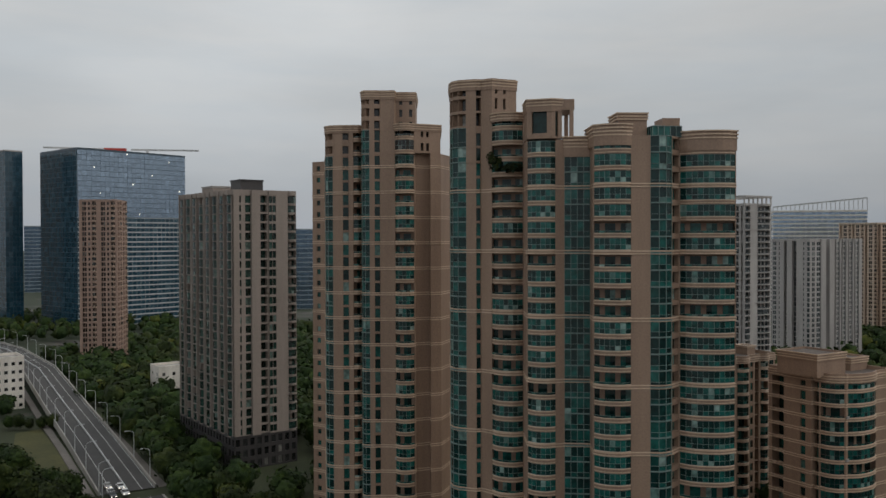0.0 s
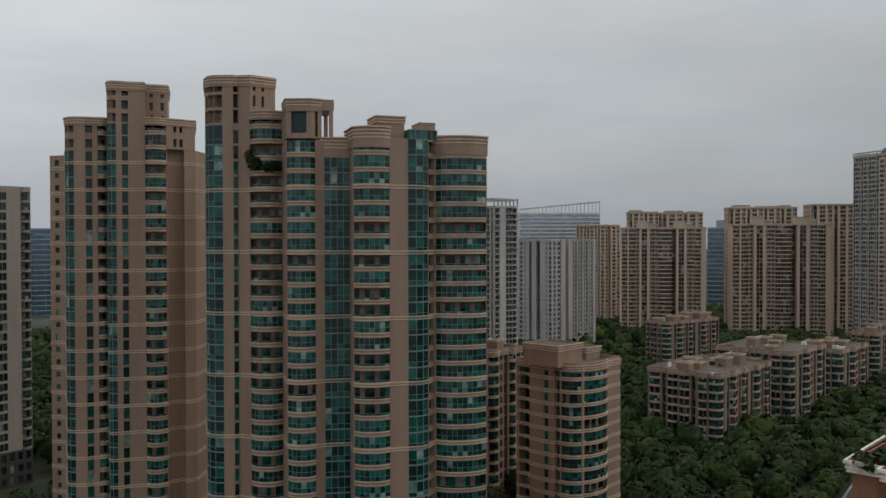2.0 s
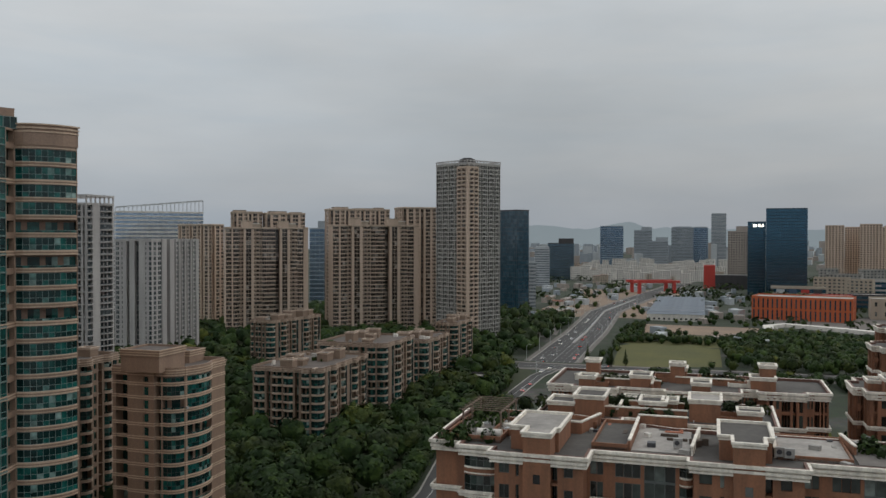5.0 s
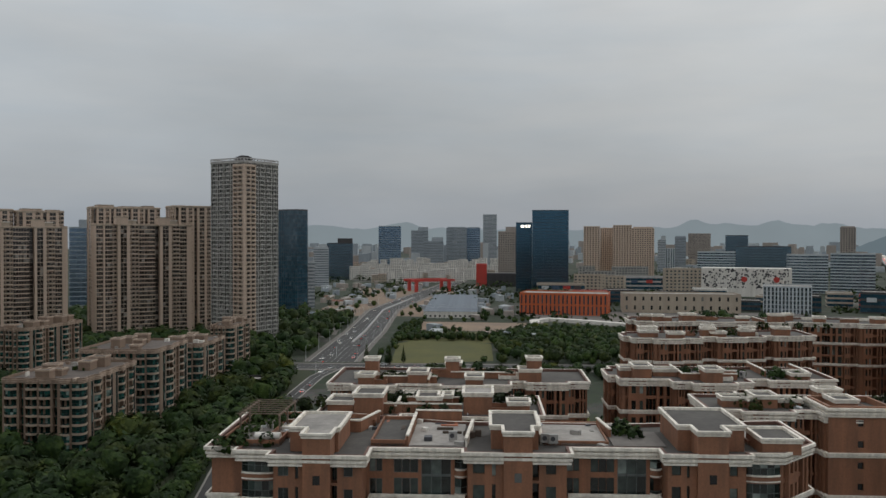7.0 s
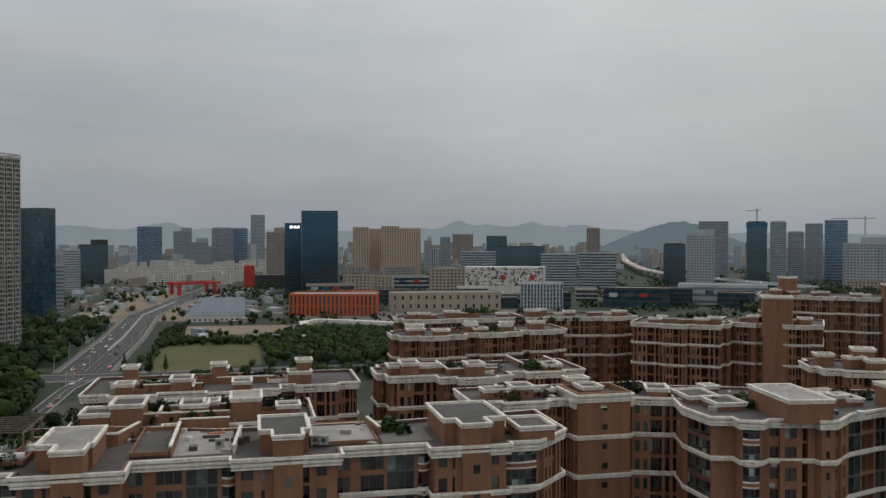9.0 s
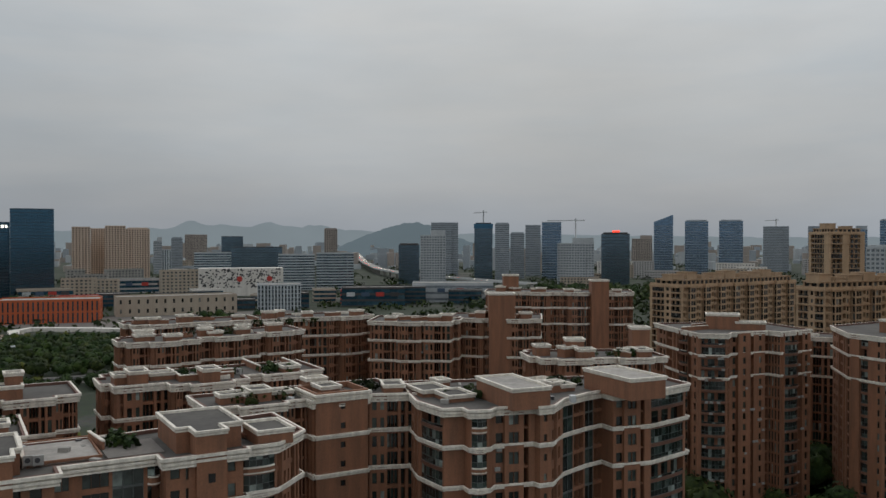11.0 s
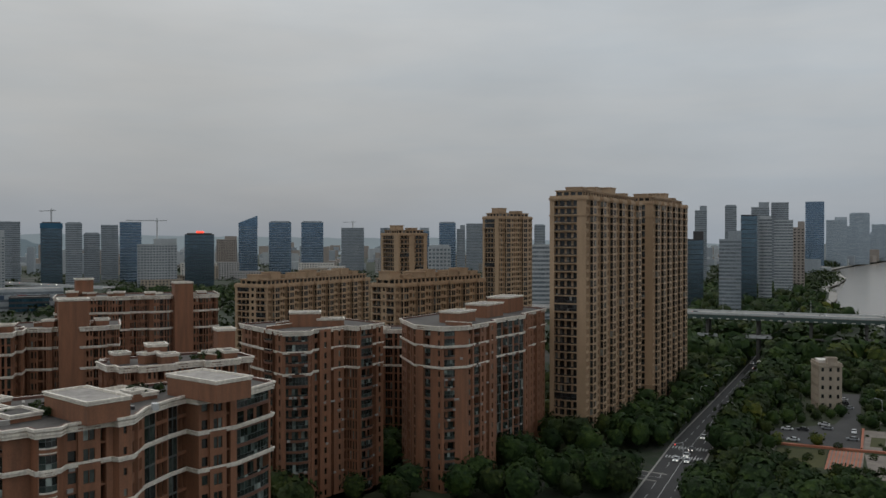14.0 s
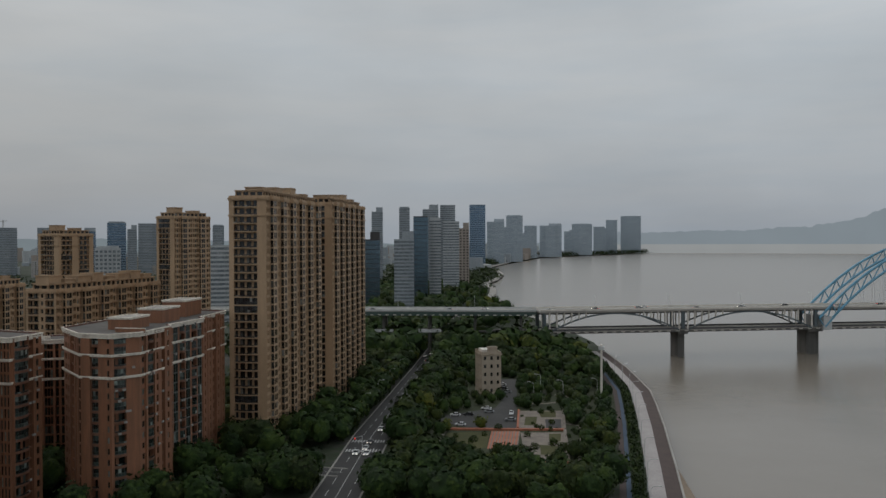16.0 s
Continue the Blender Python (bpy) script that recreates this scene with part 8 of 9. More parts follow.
m.tube((0, 0, 24.6), (0, 0, 26.2), 1.3, 1.3, 12)
part("head", m, STEEL_W, mast)
CLEAR = [[(216, -252), (196, -219), (184, -232), (160, -232), (151, -240), (178, -283), (204, -316), (219, -300), (200, -270)], [(268, -368), (276, -360), (262, -338), (256, -332), (244, -327), (229.2, -298.6), (238, -270), (226, -257), (206.9, -262.8), (197.5, -271.2)], [(236, -328), (228, -318), (212, -316), (210, -332), (222, -346)], [(484, 350), (507, 350), (518, 294), (447, 252), (400, 295)],
         [(-120, 258), (-131, 300), (-168, 350), (-192, 338), (-152, 268)], [(620, 422), (660, 339), (593, 307), (565, 386)], [(873, 561), (878, 516), (661, 391), (634, 438)], [(630, 310), (660, 345), (700, 330), (690, 200), (655, 110), (640, 120), (665, 210), (675, 290)], [(242, -322), (252, -313), (268, -330), (256, -338)],
         [(262, 240), (318, 300), (372, 338), (386, 372), (428, 352), (398, 300), (330, 250), (285, 232)],
         [(-70, 250), (-50, 246), (-38, 262), (-40, 288), (-62, 280)]]

# small white and sandy buildings near the flyover
block("office_block", "small white building with square windows", -200, 372, 26, 16, 37, 22, 3.6, by_bay(3.0, 0.5, 0.9, 2.4, 0.3), WHITE, DGLASS, category="building")
block("pump_house", "small pale concrete building among trees", -128, 396, 14, 12, 37, 15, 5, by_bay(5, 0.3, 1.5, 3.0, 0.3), WHITE, DGLASS, category="building")
block("gate_house", "low dark glass pavilion with flat roof", 300, 305, 14, 9, 30, 4.5, 4.5, by_glass(2.5, 0.4), GREY_D, TEAL, category="building")

# ---- air-conditioner boxes on the brick fronts ----
ac = Mesh()
ac.box(-0.42, 0.42, -0.32, 0.0, 0, 0.58)
AC_D = ac.data("air_conditioner", [AC_GREY])
acr = random.Random(15)
for own, pts, n in ((kk, [(129.4, -8.0), (131.3, -14.6)], 8), (kk, [(131, -17.2), (136.5, -19.5)], 8), (ll, [(230, -70.5), (228.5, -77.5)], 14), (ll, [(232.5, -79.5), (237.5, -92)], 16), (ll, [(234, -94), (240, -104.5)], 20), (mm, [(221, -115.5), (220.3, -123.5), (229.5, -138.5)], 24), (mm, [(233.5, -139.5), (243, -158.5)], 14),
                    (h1, [(265, 22), (262, -3)], 16), (h2, [(278, -4), (272, -18), (272, -32)], 14), (tower_b, [(-12, 203.9), (-8, 203.6)], 14), (near_mid, near_p[:2], 4)):
    for _ in range(n):
        i = acr.randrange(len(pts) - 1)
        e_ = Edge(pts[i], pts[i + 1])
        x, y, _z = e_.at(acr.uniform(0.1, 0.9) * e_.len, 0.75 if own in (ll, mm) else 0.02, 0)
        part("air_conditioner", AC_D, None, own, "white air-conditioner box", m=pose(x, y, 3.0 * acr.randrange(2, 15) + 0.4, 0, 0, e_.turn))

# zebra crossing on the river road, bars across the lanes
zb = Mesh()
e_ = Edge(RIVER_ROAD[3], RIVER_ROAD[4])
for s_ in (52.0, 66.0):
    for i in range(12):
        e_.box(zb, s_, s_ + 3.6, -6.2 + i * 1.05, -5.7 + i * 1.05, 0.055, 0.075)
tagged(part("zebra_crossing", zb, MARK), "worn white zebra stripes on the asphalt", "road marking", kind="structure")


# ---- trees ----
def leaf_cloud(rng, lobes, count, size):
    """Many small ragged leaf sprays spread through rounded lobes (centre, radii)."""
    m = Mesh()
    weights = [l[1][0] * l[1][1] for l in lobes]
    for _ in range(count):
        c, r = rng.choices(lobes, weights)[0]
        d = Vector((rng.gauss(0, 1), rng.gauss(0, 1), rng.gauss(0, 1) + 0.25)).normalized()
        k = rng.uniform(0.66, 1.14)
        spray(m, rng, Vector((c[0] + d.x * r[0] * k, c[1] + d.y * r[1] * k, c[2] + d.z * r[2] * k)), d, size)
    return m


def spray(m, rng, p, d, size):
    """One ragged spray of leaves at p, turned roughly towards d."""
    nrm = (d + Vector((rng.uniform(-1, 1), rng.uniform(-1, 1), rng.uniform(-0.4, 1))) * 0.45).normalized()
    s = nrm.orthogonal().normalized()
    t = nrm.cross(s)
    a0, w = rng.uniform(0, 6.28), size * rng.uniform(0.6, 1.3)
    m.face([p + (s * math.cos(a0 + q) + t * math.sin(a0 + q)) * w * f + nrm * rng.uniform(-0.15, 0.15) for q, f in ((0, 1), (1.7, 0.8), (3.1, 1.05), (4.7, 0.75))])
    m.nrm += [tuple((d + Vector((0, 0, 0.25)) + nrm * 0.35).normalized())] * 4


def wood_crown(seed, count, size, rings, seg=7):
    """A broad, uneven crown: many overlapping lobes of leaf sprays round a small dark inner mass."""
    rng = random.Random(seed)
    lobes = [((0, 0, 4.6), (3.3, 3.3, 2.6))]
    for i in range(11):
        a, up = i * 2.4 + rng.uniform(-0.4, 0.4), rng.uniform(-0.15, 1.0)
        out = math.sqrt(max(0.0, 1 - up * up))
        r = rng.uniform(1.0, 1.75)
        lobes.append(((math.cos(a) * 2.7 * out, math.sin(a) * 2.7 * out, 5.0 + 2.7 * up), (r, r, r * 0.85)))
    mid = Vector((0, 0, 4.4))

    def skin(d):
        """How far the crown reaches from its middle along d, and which lobe it meets there."""
        best, own = 1.2, mid
        for c, r in lobes:
            q = Vector(c) - mid
            b = q.dot(d)
            disc = b * b - q.length_squared + (r[0] * 0.96) ** 2
            if disc > 0 and b + math.sqrt(disc) > best:
                best, own = b + math.sqrt(disc), Vector(c)
        return best, own

    m = Mesh()
    for _ in range(count):
        d = Vector((rng.gauss(0, 1), rng.gauss(0, 1), rng.gauss(0, 1) + 0.35)).normalized()
        reach, own = skin(d)
        p = mid + d * reach * rng.uniform(0.88, 1.15)
        spray(m, rng, p, ((p - own).normalized() * 0.8 + d * 0.4).normalized(), size)
    k = len(m.v)
    for i in range(rings + 1):
        th = math.pi * i / rings
        for j in range(seg):
            a = 2 * math.pi * (j + 0.5 * (i % 2)) / seg
            d = Vector((math.sin(th) * math.cos(a), math.sin(th) * math.sin(a), math.cos(th)))
            reach, own = skin(d)
            p = mid + d * reach * 0.88
            m.v.append(tuple(p))
            m.nrm.append(tuple(((p - own).normalized() * 0.7 + d * 0.5 + Vector((0, 0, 0.25))).normalized()))
    for i in range(rings):
        for j in range(seg):
            q = (k + i * seg + j, k + (i + 1) * seg + j, k + (i + 1) * seg + (j + 1) % seg, k + i * seg + (j + 1) % seg)
            m.f.append(q)
            m.m.append(0)
    return m


def tree_kind(seed, height, spread, count, mat, shape="round"):
    rng = random.Random(seed)
    t = Mesh()
    t.tube((0, 0, 0), (0.1, 0.05, height * 0.42), 0.24, 0.16, 7)
    lobes = []
    n = 6 if shape == "round" else 4
    for i in range(n):
        a = 2 * math.pi * i / n + rng.uniform(-0.4, 0.4)
        rr = spread * rng.uniform(0.25, 0.5)
        c = (math.cos(a) * rr, math.sin(a) * rr, height * rng.uniform(0.48, 0.74))
        t.tube((0.1, 0.05, height * rng.uniform(0.25, 0.42)), c, 0.12, 0.04, 5)
        s = spread * rng.uniform(0.3, 0.46)
        lobes.append((c, (s, s, s * rng.uniform(0.75, 1.0))))
    s = spread * 0.42
    lobes.append(((0, 0, height * 0.8), (s, s, s * 0.85)))
    if shape == "cone":
        lobes = [((0, 0, height * k), (spread * 0.5 * (1.05 - k), spread * 0.5 * (1.05 - k), height * 0.14)) for k in (0.25, 0.4, 0.55, 0.7, 0.83, 0.93)]
    return t.data("trunk", [BARK]), leaf_cloud(rng, lobes, count, 0.044 * spread + 0.09).data("crown", [mat])




def broad_kind(seed, scale, count, mat):
    rng = random.Random(seed)
    t = Mesh()
    t.tube((0, 0, 0), (0.1, 0.05, 4.0 * scale), 0.24, 0.16, 7)
    for i in range(5):
        a = i * 1.26 + rng.uniform(-0.3, 0.3)
        t.tube((0.1, 0.05, rng.uniform(2.4, 3.8) * scale), (math.cos(a) * 2.4 * scale, math.sin(a) * 2.4 * scale, rng.uniform(5.0, 6.5) * scale), 0.12, 0.04, 5)
    c = wood_crown(seed, count, 0.42, 9, 13)
    c.v = [(v[0] * scale, v[1] * scale, v[2] * scale) for v in c.v]
    return t.data("trunk", [BARK]), c.data("crown", [mat])


KINDS = [broad_kind(1, 1.25, 620, LEAF), broad_kind(2, 1.05, 560, LEAF_M), broad_kind(3, 1.4, 680, LEAF), broad_kind(4, 0.95, 480, LEAF_Y), tree_kind(5, 11, 4.5, 600, LEAF, "cone")]
LABELS = ["broad dark green leafy tree", "low spreading dark green leafy tree", "tall full dark green leafy tree", "small yellowish green leafy tree", "narrow dark green conical tree"]


def tree(k, x, y, z, s, rot):
    r = thing("tree", LABELS[k], "tree", pose(x, y, z, 0, 0, rot) @ Matrix.Scale(s, 4), "trees")
    part("trunk", KINDS[k][0], None, r)
    part("crown", KINDS[k][1], None, r)


def free(p, gap_roads=0.0, gap_walls=3.5):
    for line, half in ROADS:
        for a, b in zip(line, line[1:]):
            if gap(p, a, b) < half + gap_roads:
                return False
    for poly in CLEAR:
        if inside(p, poly):
            return False
    for poly in FOOT:
        if abs(poly[0][0] - p[0]) + abs(poly[0][1] - p[1]) < 220 and inside(p, poly, -gap_walls):
            return False
    for a, b in zip(bank_line, bank_line[1:]):
        if gap(p, a, b) < 20.5:
            return False
    return True


GROVES = [
    ([(-70, 215), (-235, 505), (-200, 690), (60, 650), (130, 420), (40, 260), (-10, 215)], 7.5, 1.0),
    ([(-112, 232), (-285, 540), (-420, 720), (-560, 640), (-190, 200)], 8.0, 1.0),
    ([(25, 120), (360, 318), (420, 430), (330, 640), (150, 440), (60, 270), (10, 160)], 7.0, 0.95),
    ([(400, 300), (560, 395), (700, 465), (760, 400), (700, 300), (560, 170), (450, 120), (380, 250)], 8.0, 0.3, 0.55),
    ([(522, 296), (600, 318), (640, 215), (600, 150), (480, 140), (445, 235), (462, 256)], 5.5, 0.95, 0.7),
    ([(500, 362), (530, 300), (548, 308), (518, 374)], 4.5, 0.95, 0.6),
    ([(424, 322), (480, 352), (560, 404), (600, 425), (612, 405), (540, 372), (520, 360), (450, 305)], 4.5, 0.8, 0.5),
    ([(416, 298), (455, 254), (461, 259), (424, 304)], 5.0, 0.5, 0.5),
    ([(386, 262), (394, 284), (440, 214), (470, 150), (440, 110), (400, 190)], 5.0, 0.95, 0.55),
    ([(395, 143), (430, 175), (480, 80), (520, 50), (480, 20), (420, 90)], 6.5, 0.9, 0.85),
    ([(165, -160), (400, -480), (300, -490), (130, -250), (118, -205)], 6.0, 1.0),
    ([(228, -120), (300, -70), (340, -130), (300, -200), (240, -190)], 7.0, 0.9),
    ([(192, -140), (440, -485), (540, -480), (320, -200), (212, -105)], 7.0, 0.95),
    ([(170, 60), (250, 95), (262, 60), (180, 20)], 7.0, 0.9),
    ([(190, -20), (250, 25), (330, 20), (330, -130), (215, -108), (200, -60)], 7.5, 0.7),
    ([(330, -60), (420, 60), (520, -20), (470, -120), (420, -90)], 9.0, 0.8),
    ([(1050, -110), (1330, -150), (1280, -380), (1000, -300)], 16.0, 1.0),
    ([(385, 352), (440, 384), (520, 432), (600, 480), (585, 505), (500, 470), (430, 430), (372, 392)], 7.0, 0.75),
    ([(-150, 262), (-195, 335), (-280, 400), (-280, 250), (-170, 205)], 7.0, 0.95, 0.85),
    ([(-98, 262), (-72, 250), (-64, 282), (-112, 335), (-120, 318)], 6.0, 0.95, 0.8),
    ([(285, -445), (315, -385), (395, -325), (425, -385), (335, -455)], 7.5, 1.0, 1.6),
    (local(H30, [(138, 36), (140, -12), (141, -70), (215, -95), (217, -30), (205, 40)]), 7.5, 0.85, 0.9),
    (local(H30, [(240, -30), (242, -100), (320, -120), (330, -20)]), 8.0, 0.8, 0.9),
    ([(400, -480), (520, -440), (760, -640), (960, -900), (860, -1040), (600, -780), (450, -620)], 12.0, 0.85, 1.3),
    ([(520, 440), (620, 520), (900, 700), (1010, 640), (880, 560), (690, 380)], 10.0, 0.16, 0.7),
    ([(440, 470), (560, 640), (480, 760), (330, 640)], 9.0, 0.8),
    ([(510, 470), (600, 540), (640, 620), (520, 560)], 9.0, 0.7),
    ([(-330, 580), (-150, 680), (-150, 800), (-420, 800)], 11.0, 0.9),
    ([(640, 150), (760, 230), (790, 170), (700, 90)], 10.0, 0.6),
]
YOUNG = [(236, -240), (205, -205), (160, -205), (128, -228), (150, -300), (200, -370), (262, -392), (296, -350), (262, -300)]  # low young trees round the garden
tr = random.Random(77)
woods_of = [Mesh(), Mesh(), Mesh()]
lots = []
for poly, step, share, *small in GROVES:
    step *= 1.3
    x0, x1 = min(p[0] for p in poly), max(p[0] for p in poly)
    y0, y1 = min(p[1] for p in poly), max(p[1] for p in poly)
    for i in range(int((x1 - x0) / step) + 1):
        for j in range(int((y1 - y0) / step) + 1):
            p = (x0 + (i + tr.uniform(0.1, 0.9)) * step, y0 + (j + tr.uniform(0.1, 0.9)) * step)
            if tr.random() < share and inside(p, poly) and free(p):
                size = small[0] if small else 1.0
                if inside(p, YOUNG):
                    size = 0.62
                lots.append((*p, size))
# rows of street trees on both sides of the river road, their crowns hanging over it
for side in (-1, 1):
    for off in (10.2, 15.8):
        for p in fine(ribbon(fine(RIVER_ROAD[3:8], 6.2), side * off, 0)[0], 6.2):
            q = (p[0] + tr.uniform(-1, 1), p[1] + tr.uniform(-1, 1))
            if math.hypot(q[0] - 210, q[1] + 196) > 24 and free(q, -2.5, 2.5):
                lots.append((*q, 1.0))
for p in ribbon(fine(SIDE_ROAD, 6.5), -7.0, 0)[0] + ribbon(fine(SIDE_ROAD[2:4], 6.5), 7.0, 0)[0]:
    if free(p, -1.0, 2.5):
        lots.append((*p, 0.9))
for a, b in [(a, -21.5) for a in range(146, 172, 5)] + [(142.5, b) for b in range(-14, 32, 6)]:
    lots.append((*local(H30, [(a, b)])[0], 0.75))
lots.sort(key=lambda p: math.hypot(p[0], p[1]))
for i, (x, y, k) in enumerate(((-141, 272, 0.8), (-130, 257, 0.9), (-119, 247, 0.95), (-110, 239, 0.9), (-104, 235, 0.8), (-122, 238, 1.0), (-111, 229, 1.0), (-102, 222, 0.9), (-95, 223, 0.8), (-170, 331, 0.5), (-166, 331, 0.5), (-162, 331, 0.5), (-157, 331, 0.5), (-153, 331, 0.5))):
    tree((0, 2, 1)[i % 3], x, y, 0, k, x * 11)
for x, y, k in ((392, 306, 1.15), (396, 300, 0.95), (401, 296, 1.05), (408, 291, 0.9)):
    tree(4, x, y, 0, k, x * 7)

# three degrees of fineness: beside the road, across the gardens, and far off
WOODS = [[wood_crown(5 + i, n, s, rg, sg) for i in range(5)] for n, s, rg, sg in ((210, 0.52, 8, 11), (76, 0.75, 5, 8), (16, 1.1, 4, 7))]
for n_, p in enumerate(lots):
    if n_ < 170:
        k = tr.choices(range(5), (5, 4, 4, 2, 0.6))[0]
        tree(k, p[0], p[1], 0, p[2] * tr.uniform(0.75, 1.15), tr.uniform(0, 360))
    else:
        far_ = math.hypot(p[0], p[1])
        low = tr.choice(WOODS[0 if far_ < 300 else 1 if far_ < 520 else 2])
        woods = tr.choices(woods_of, (6, 3, 0.6))[0]
        s, a = p[2] * tr.uniform(0.95, 1.6), tr.uniform(0, 6.28)
        c_, s_ = math.cos(a) * s, math.sin(a) * s
        k = len(woods.v)
        drop = -1.3 * s if p[2] < 0.7 else -0.5
        woods.v += [(p[0] + v[0] * c_ - v[1] * s_, p[1] + v[0] * s_ + v[1] * c_, v[2] * s + drop) for v in low.v]
        woods.f += [tuple(k + q for q in f) for f in low.f]
        woods.m += low.m
        woods.nrm += [(q[0] * c_ / s - q[1] * s_ / s, q[0] * s_ / s + q[1] * c_ / s, q[2]) for q in low.nrm]
for woods, mat, lab in zip(woods_of, (LEAF, LEAF_M, LEAF_Y), ("dark green tree canopy filling the gardens", "mid-green tree canopy filling the gardens", "yellowish green crowns among darker trees")):
    tagged(part("woodland", woods, mat), lab, "woodland", kind="stuff")
# street trees, far woods in the city, river hedge
hedge = leaf_cloud(random.Random(9), [((x, y, 1.5), (1.3, 1.3, 1.7)) for x, y in ribbon(fine(near_bank[16:58], 2.5), -13.9, -11.0)[0]] +
                   [((x, y, 1.2), (1.1, 1.1, 1.4)) for x, y in ribbon(fine(near_bank[16:58], 2.5), -11.9, -11.0)[0]], 5600, 0.5)
tagged(part("hedge", hedge, LEAF), "dark green shrub belt along the promenade", "hedge", kind="stuff")
fw = random.Random(31)
LAND = BANK + [(4950, -4900), (4950, 4950), (-3200, 4950)]
lobes = []
for az0, az1, r0, r1, n, s0, s1 in ((-48, -132, 900, 2300, 420, 5, 11), (-132, -143, 1300, 2600, 160, 5, 9), (-62, -128, 560, 1000, 300, 3.5, 6.5), (-92, -112, 900, 1300, 160, 5, 9)):
    for _ in range(n):
        az, rr = fw.uniform(az0, az1), fw.uniform(r0, r1)
        a = radians(az)
        s = fw.uniform(s0, s1)
        q = (-math.sin(a) * rr, math.cos(a) * rr)
        if free(q, 6.0, 8.0) and inside(q, LAND):
            lobes.append(((*q, s * 0.4), (s * 2.2, s * 2.2, s * 0.7)))
far_bank = fine(BANK[15:31], 25)
for p, q in zip(far_bank, far_bank[1:]):
    if p[0] > 300:
        e_ = Edge(p, q)
        for _ in range(2):
            x, y, _z = e_.at(fw.uniform(0, 1) * e_.len, -fw.uniform(24, 60), 0)
            s = fw.uniform(4, 7) if p[1] > -1900 else fw.uniform(9, 15)
            lobes.append(((x, y, s * 0.5), (s * 1.6, s * 1.6, s * 0.9)))
tagged(part("far_woods", leaf_cloud(fw, lobes, 44000, 2.3), LEAF), "dark tree belts in the far city", "woodland", kind="stuff")
# the low roofs of the far city, too many to count
city = [Mesh(), Mesh(), Mesh()]
for _ in range(1700):
    az, rr = fw.uniform(-44, -148), 4300 - 2300 * fw.random() ** 1.4
    a = radians(az)
    x, y = -math.sin(a) * rr, math.cos(a) * rr
    if free((x, y), 5.0, 12.0) and inside((x, y), LAND):
        w, d, h = fw.uniform(14, 50), fw.uniform(12, 22), fw.choice((9, 14, 18, 20, 26, 34, 50)) * fw.uniform(0.8, 1.2)
        fw.choice(city).prism(rect(x, y, w, d, az + fw.choice((0, 90)) + fw.uniform(-15, 15)), 0, h)
for _ in range(160):
    az, rr = fw.uniform(-49, -64), fw.uniform(620, 1330)
    a = radians(az)
    x, y = -math.sin(a) * rr, math.cos(a) * rr
    if free((x, y), 6.0, 6.0):
        fw.choice(city).prism(rect(x, y, fw.uniform(5, 18), fw.uniform(4, 9), fw.uniform(0, 90)), 0, fw.uniform(2.5, 7))
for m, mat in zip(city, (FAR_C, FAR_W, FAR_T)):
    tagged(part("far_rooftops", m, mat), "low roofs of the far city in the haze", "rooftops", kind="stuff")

# ---- shrubs about the riverside garden ----
sh = random.Random(52)
lobes = []
for _ in range(600):
    q = (sh.uniform(150, 240), sh.uniform(-345, -218))
    if len(lobes) < 95 and (inside(q, CLEAR[0]) or inside(q, CLEAR[2]) or inside(q, YOUNG) and q[0] < 222 and free(q)) and not inside(q, CLEAR[1], -1.0) and not inside(q, [(203, -260), (193, -269), (181, -251), (187, -237)]):
        s = sh.uniform(0.6, 1.7)
        lobes.append(((*q, s * 0.6), (s, s, s * 0.9)))
tagged(part("garden_shrubs", leaf_cloud(sh, lobes, 9000, 0.3), LEAF_M), "clipped and loose green shrubs in the garden", "shrubs", kind="stuff")

# ---- planters, crates and pipes on the roof terraces ----
rc = random.Random(15)
for own, h, area, n in ((f1, H30, (105, 118, -19, 30), 46), (row2, H30, (125, 135, -5, 22), 18), (conn, H30, (130, 138, -62, -38), 12), (kk, 0, (134, 150, -22, 0), 18)):
    for i in range(n):
        (x, y), = local(h, [(rc.uniform(*area[:2]), rc.uniform(*area[2:]))])
        m, k = Mesh(), rc.random()
        if k < 0.45:
            ln, wd, hi = rc.uniform(0.6, 2.6), rc.uniform(0.35, 0.6), rc.uniform(0.3, 0.55)
            m.prism(rect(x, y, ln, wd, h + rc.choice((0, 90))), 48.9, 48.9 + hi)
            part("planter", m, rc.choice((TILE_R, CONC, BARK, STEEL_D)), own)
        elif k < 0.8:
            m.prism(rect(x, y, rc.uniform(0.5, 1.5), rc.uniform(0.4, 1.1), h + rc.uniform(0, 90)), 48.9, 48.9 + rc.uniform(0.3, 1.1))
            part("crate", m, rc.choice((WHITE, STEEL_D, STEEL_W, BARK, CONC)), own)
        else:
            (x2, y2), = local(h, [(rc.uniform(-4, 4), rc.choice((0.0, 0.4)))])
            m.tube((x, y, 49.05), (x + x2, y + y2, 49.05), 0.08, 0.08, 6)
            part("water_pipe", m, rc.choice((STEEL_W, WHITE, STEEL_D)), own)

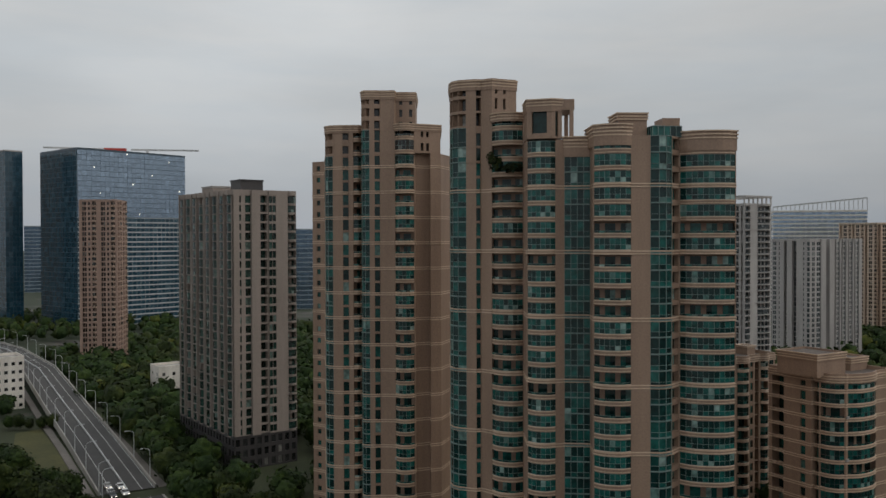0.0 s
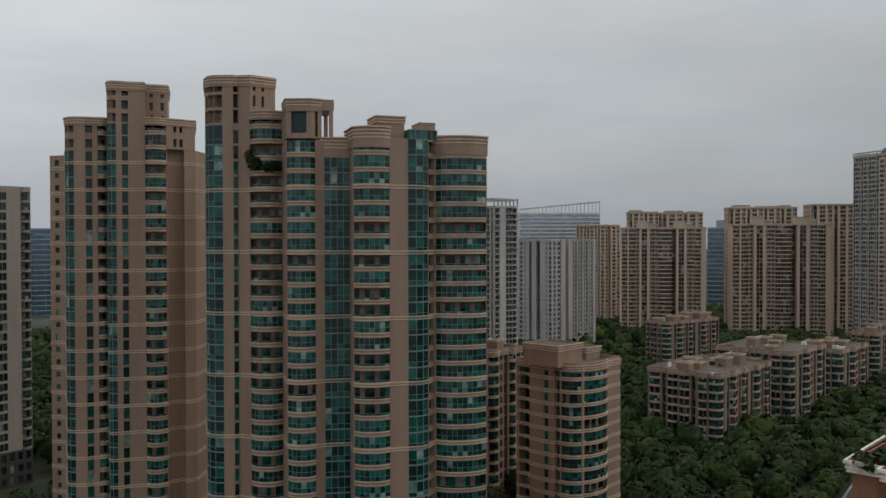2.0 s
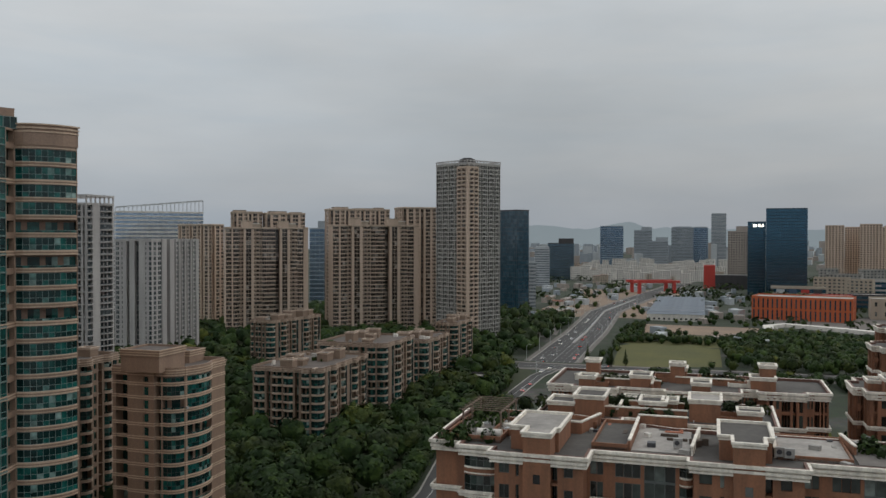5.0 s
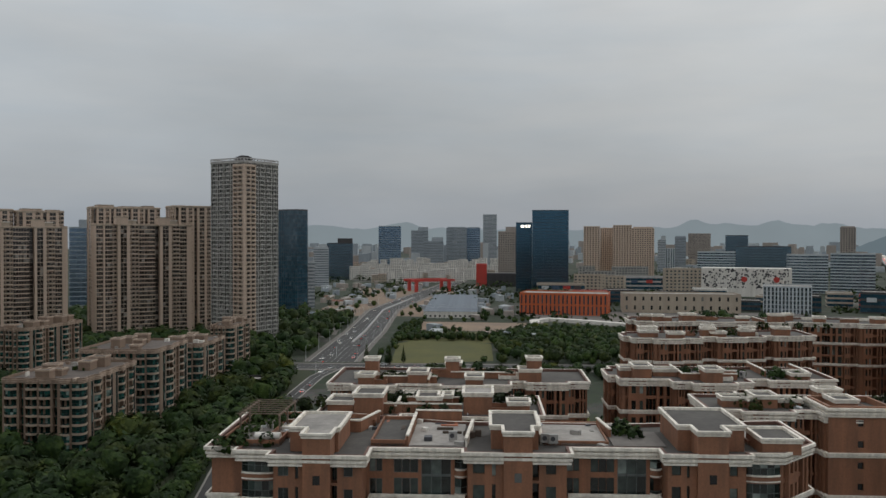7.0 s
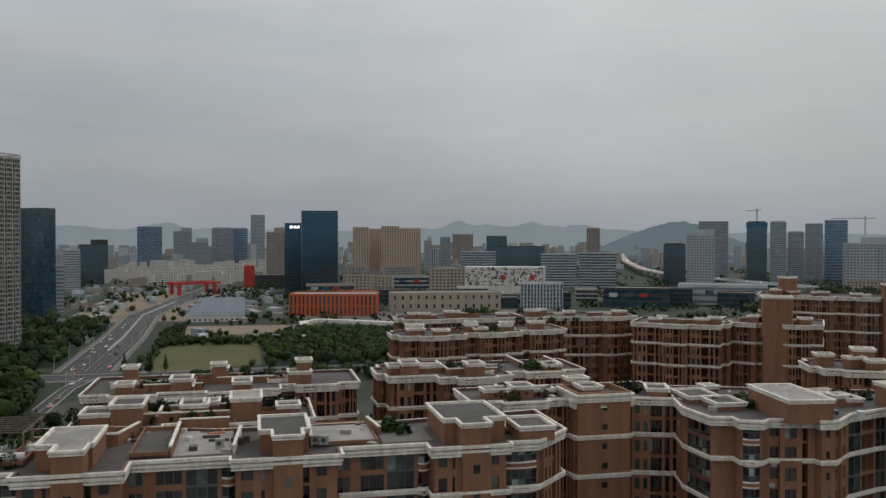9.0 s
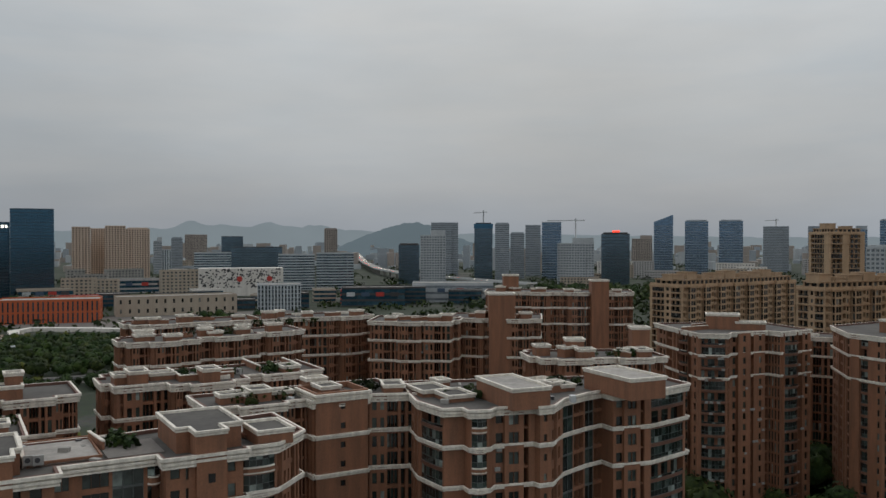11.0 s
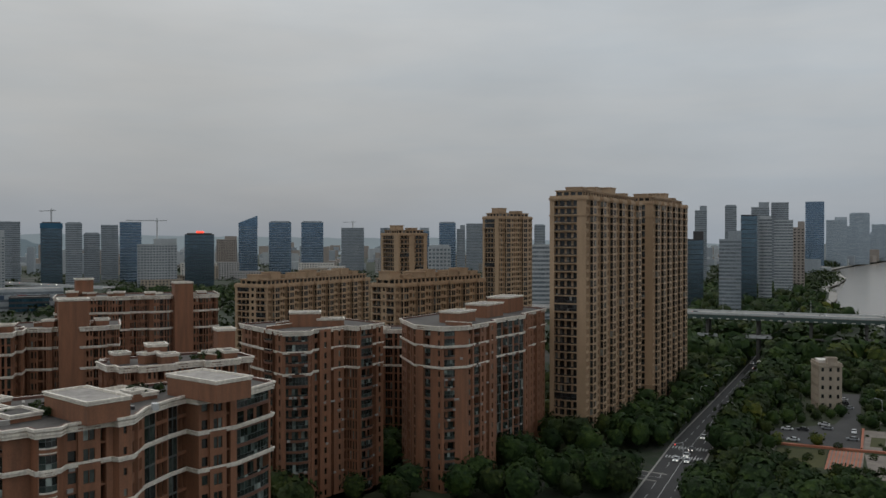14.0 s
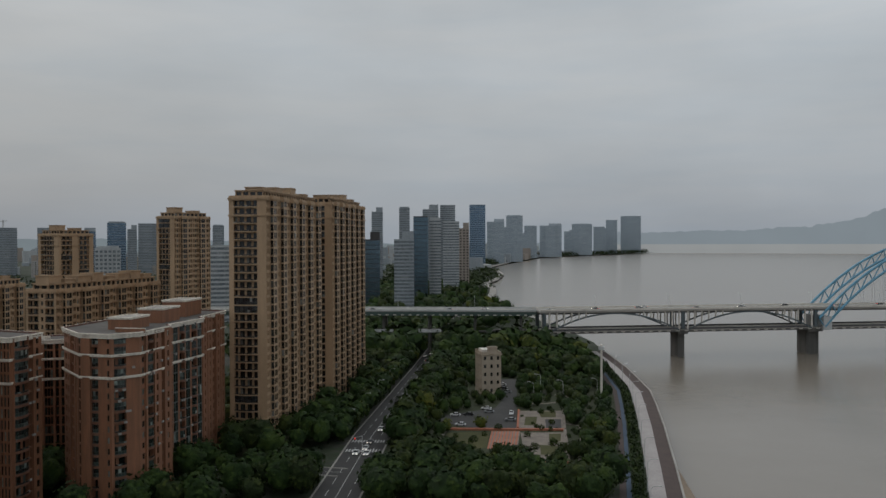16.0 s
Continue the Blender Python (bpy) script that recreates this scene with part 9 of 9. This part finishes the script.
# ---- planted roofs and one overgrown balcony ----
gardens = random.Random(3)
for own, h, spots in ((f1, H30, [(106, 30, 5, 3), (114, 29, 6, 3), (118, 31, 3, 2), (112, -18, 2, 2)]), (row2, H30, [(130, 10, 5, 6), (133.5, 15, 1.2, 3), (133.5, 9, 1.2, 5), (134, 3, 1.2, 3), (133, -5, 3, 3), (126, 9, 2, 4), (127.5, 25, 2, 3)]), (row3, H30, [(155, 14, 3, 6), (158, -2, 3, 3)]),
                      (g2, H30, [(162, -42, 3, 6), (160, -55, 3, 4)]), (g1, H30, [(232, -60, 3, 10), (250, -90, 4, 10)]), (jj, 0, [(188, -38, 3, 6)]), (conn, H30, [(133, -44, 3, 5), (134, -62, 3, 3)]), (kk, 0, [(140, -4, 3, 4), (150, -22, 2, 4)])):
    lobes = []
    for a, b, wa, wb in spots:
        for _ in range(9):
            (x, y), = local(h, [(a + gardens.uniform(-wa, wa), b + gardens.uniform(-wb, wb))])
            lobes.append(((x, y, 49.5), (1.0, 1.0, gardens.uniform(0.5, 1.3))))
    part("roof_planting", leaf_cloud(gardens, lobes, 320 * len(spots), 0.36), LEAF, own, "green shrubs on the roof terrace", kind="stuff")
part("balcony_planting", leaf_cloud(gardens, [((10.5, 166.5, 89.2), (1.4, 0.9, 1.3)), ((13.5, 165, 88.4), (2.0, 0.8, 0.9)), ((9.4, 166.8, 90.4), (0.8, 0.7, 1.2))], 500, 0.3), LEAF, tower_a, "dark bushy plants spilling over a balcony", kind="stuff")

# ---- roof things of the nearest block ----
(x, y), = local(H30, [(105.2, 27.2)])
tk = thing("water_tank", "long white round water tank on low feet", "water tank", pose(x, y, 49.15, 0, 0, H30 + 90))
m = Mesh()
m.tube((-1.6, 0, 0.75), (1.6, 0, 0.75), 0.5, 0.5, 14)
part("tank", m, WHITE, tk)
for dx in (-1.1, 1.1):
    m = Mesh()
    m.box(dx - 0.12, dx + 0.12, -0.4, 0.4, 0, 0.4)
    part("foot", m, CONC, tk)
TIMBER = surf("weathered_timber", (0.22, 0.16, 0.12), (0.14, 0.10, 0.075), 0.85, 3.0)
(x, y), = local(H30, [(114.5, 29.5)])
pg = thing("pergola", "weathered brown timber pergola over a roof garden", "pergola", pose(x, y, 49.1, 0, 0, H30))
for dx in (-4.5, 0, 4.5):
    for dy in (-2.6, 2.6):
        m = Mesh()
        m.box(dx - 0.1, dx + 0.1, dy - 0.1, dy + 0.1, 0, 2.4)
        part("post", m, TIMBER, pg)
for dy in (-2.6, 2.6):
    m = Mesh()
    m.box(-5.0, 5.0, dy - 0.08, dy + 0.08, 2.4, 2.6)
    part("beam", m, TIMBER, pg)
for k in range(8):
    m = Mesh()
    m.box(-4.8 + k * 1.35, -4.72 + k * 1.35, -3.1, 3.1, 2.6, 2.7)
    part("rafter", m, TIMBER, pg)
fan = Mesh()
fan.tube((0, 0, 0), (0, -0.04, 0), 0.3, 0.3, 12)
FAN_D = fan.data("fan_grille", [STEEL_D])
bx = Mesh()
bx.box(-0.55, 0.55, -0.45, 0.0, 0.15, 1.25)
bx.box(-0.45, -0.35, -0.4, -0.05, 0, 0.15)
bx.box(0.35, 0.45, -0.4, -0.05, 0, 0.15)
BOX_D = bx.data("casing", [AC_GREY])
for a, b, rot in ((106.4, -8.6, 120), (106.8, -7.6, 120), (107.5, 4.0, 120), (128.5, 7.0, 30), (133, 20, 120), (152, 12, 120), (160, -48, 60)):
    (x, y), = local(H30, [(a, b)])
    r = thing("air_conditioner", "white air-conditioner unit standing on a flat roof", "air conditioner", pose(x, y, 49.12 if a < 118 else 48.92, 0, 0, rot + 180), "roof air conditioners")
    part("casing", BOX_D, None, r)
    part("fan_grille", FAN_D, None, r, m=pose(-0.1, -0.45, 0.72))
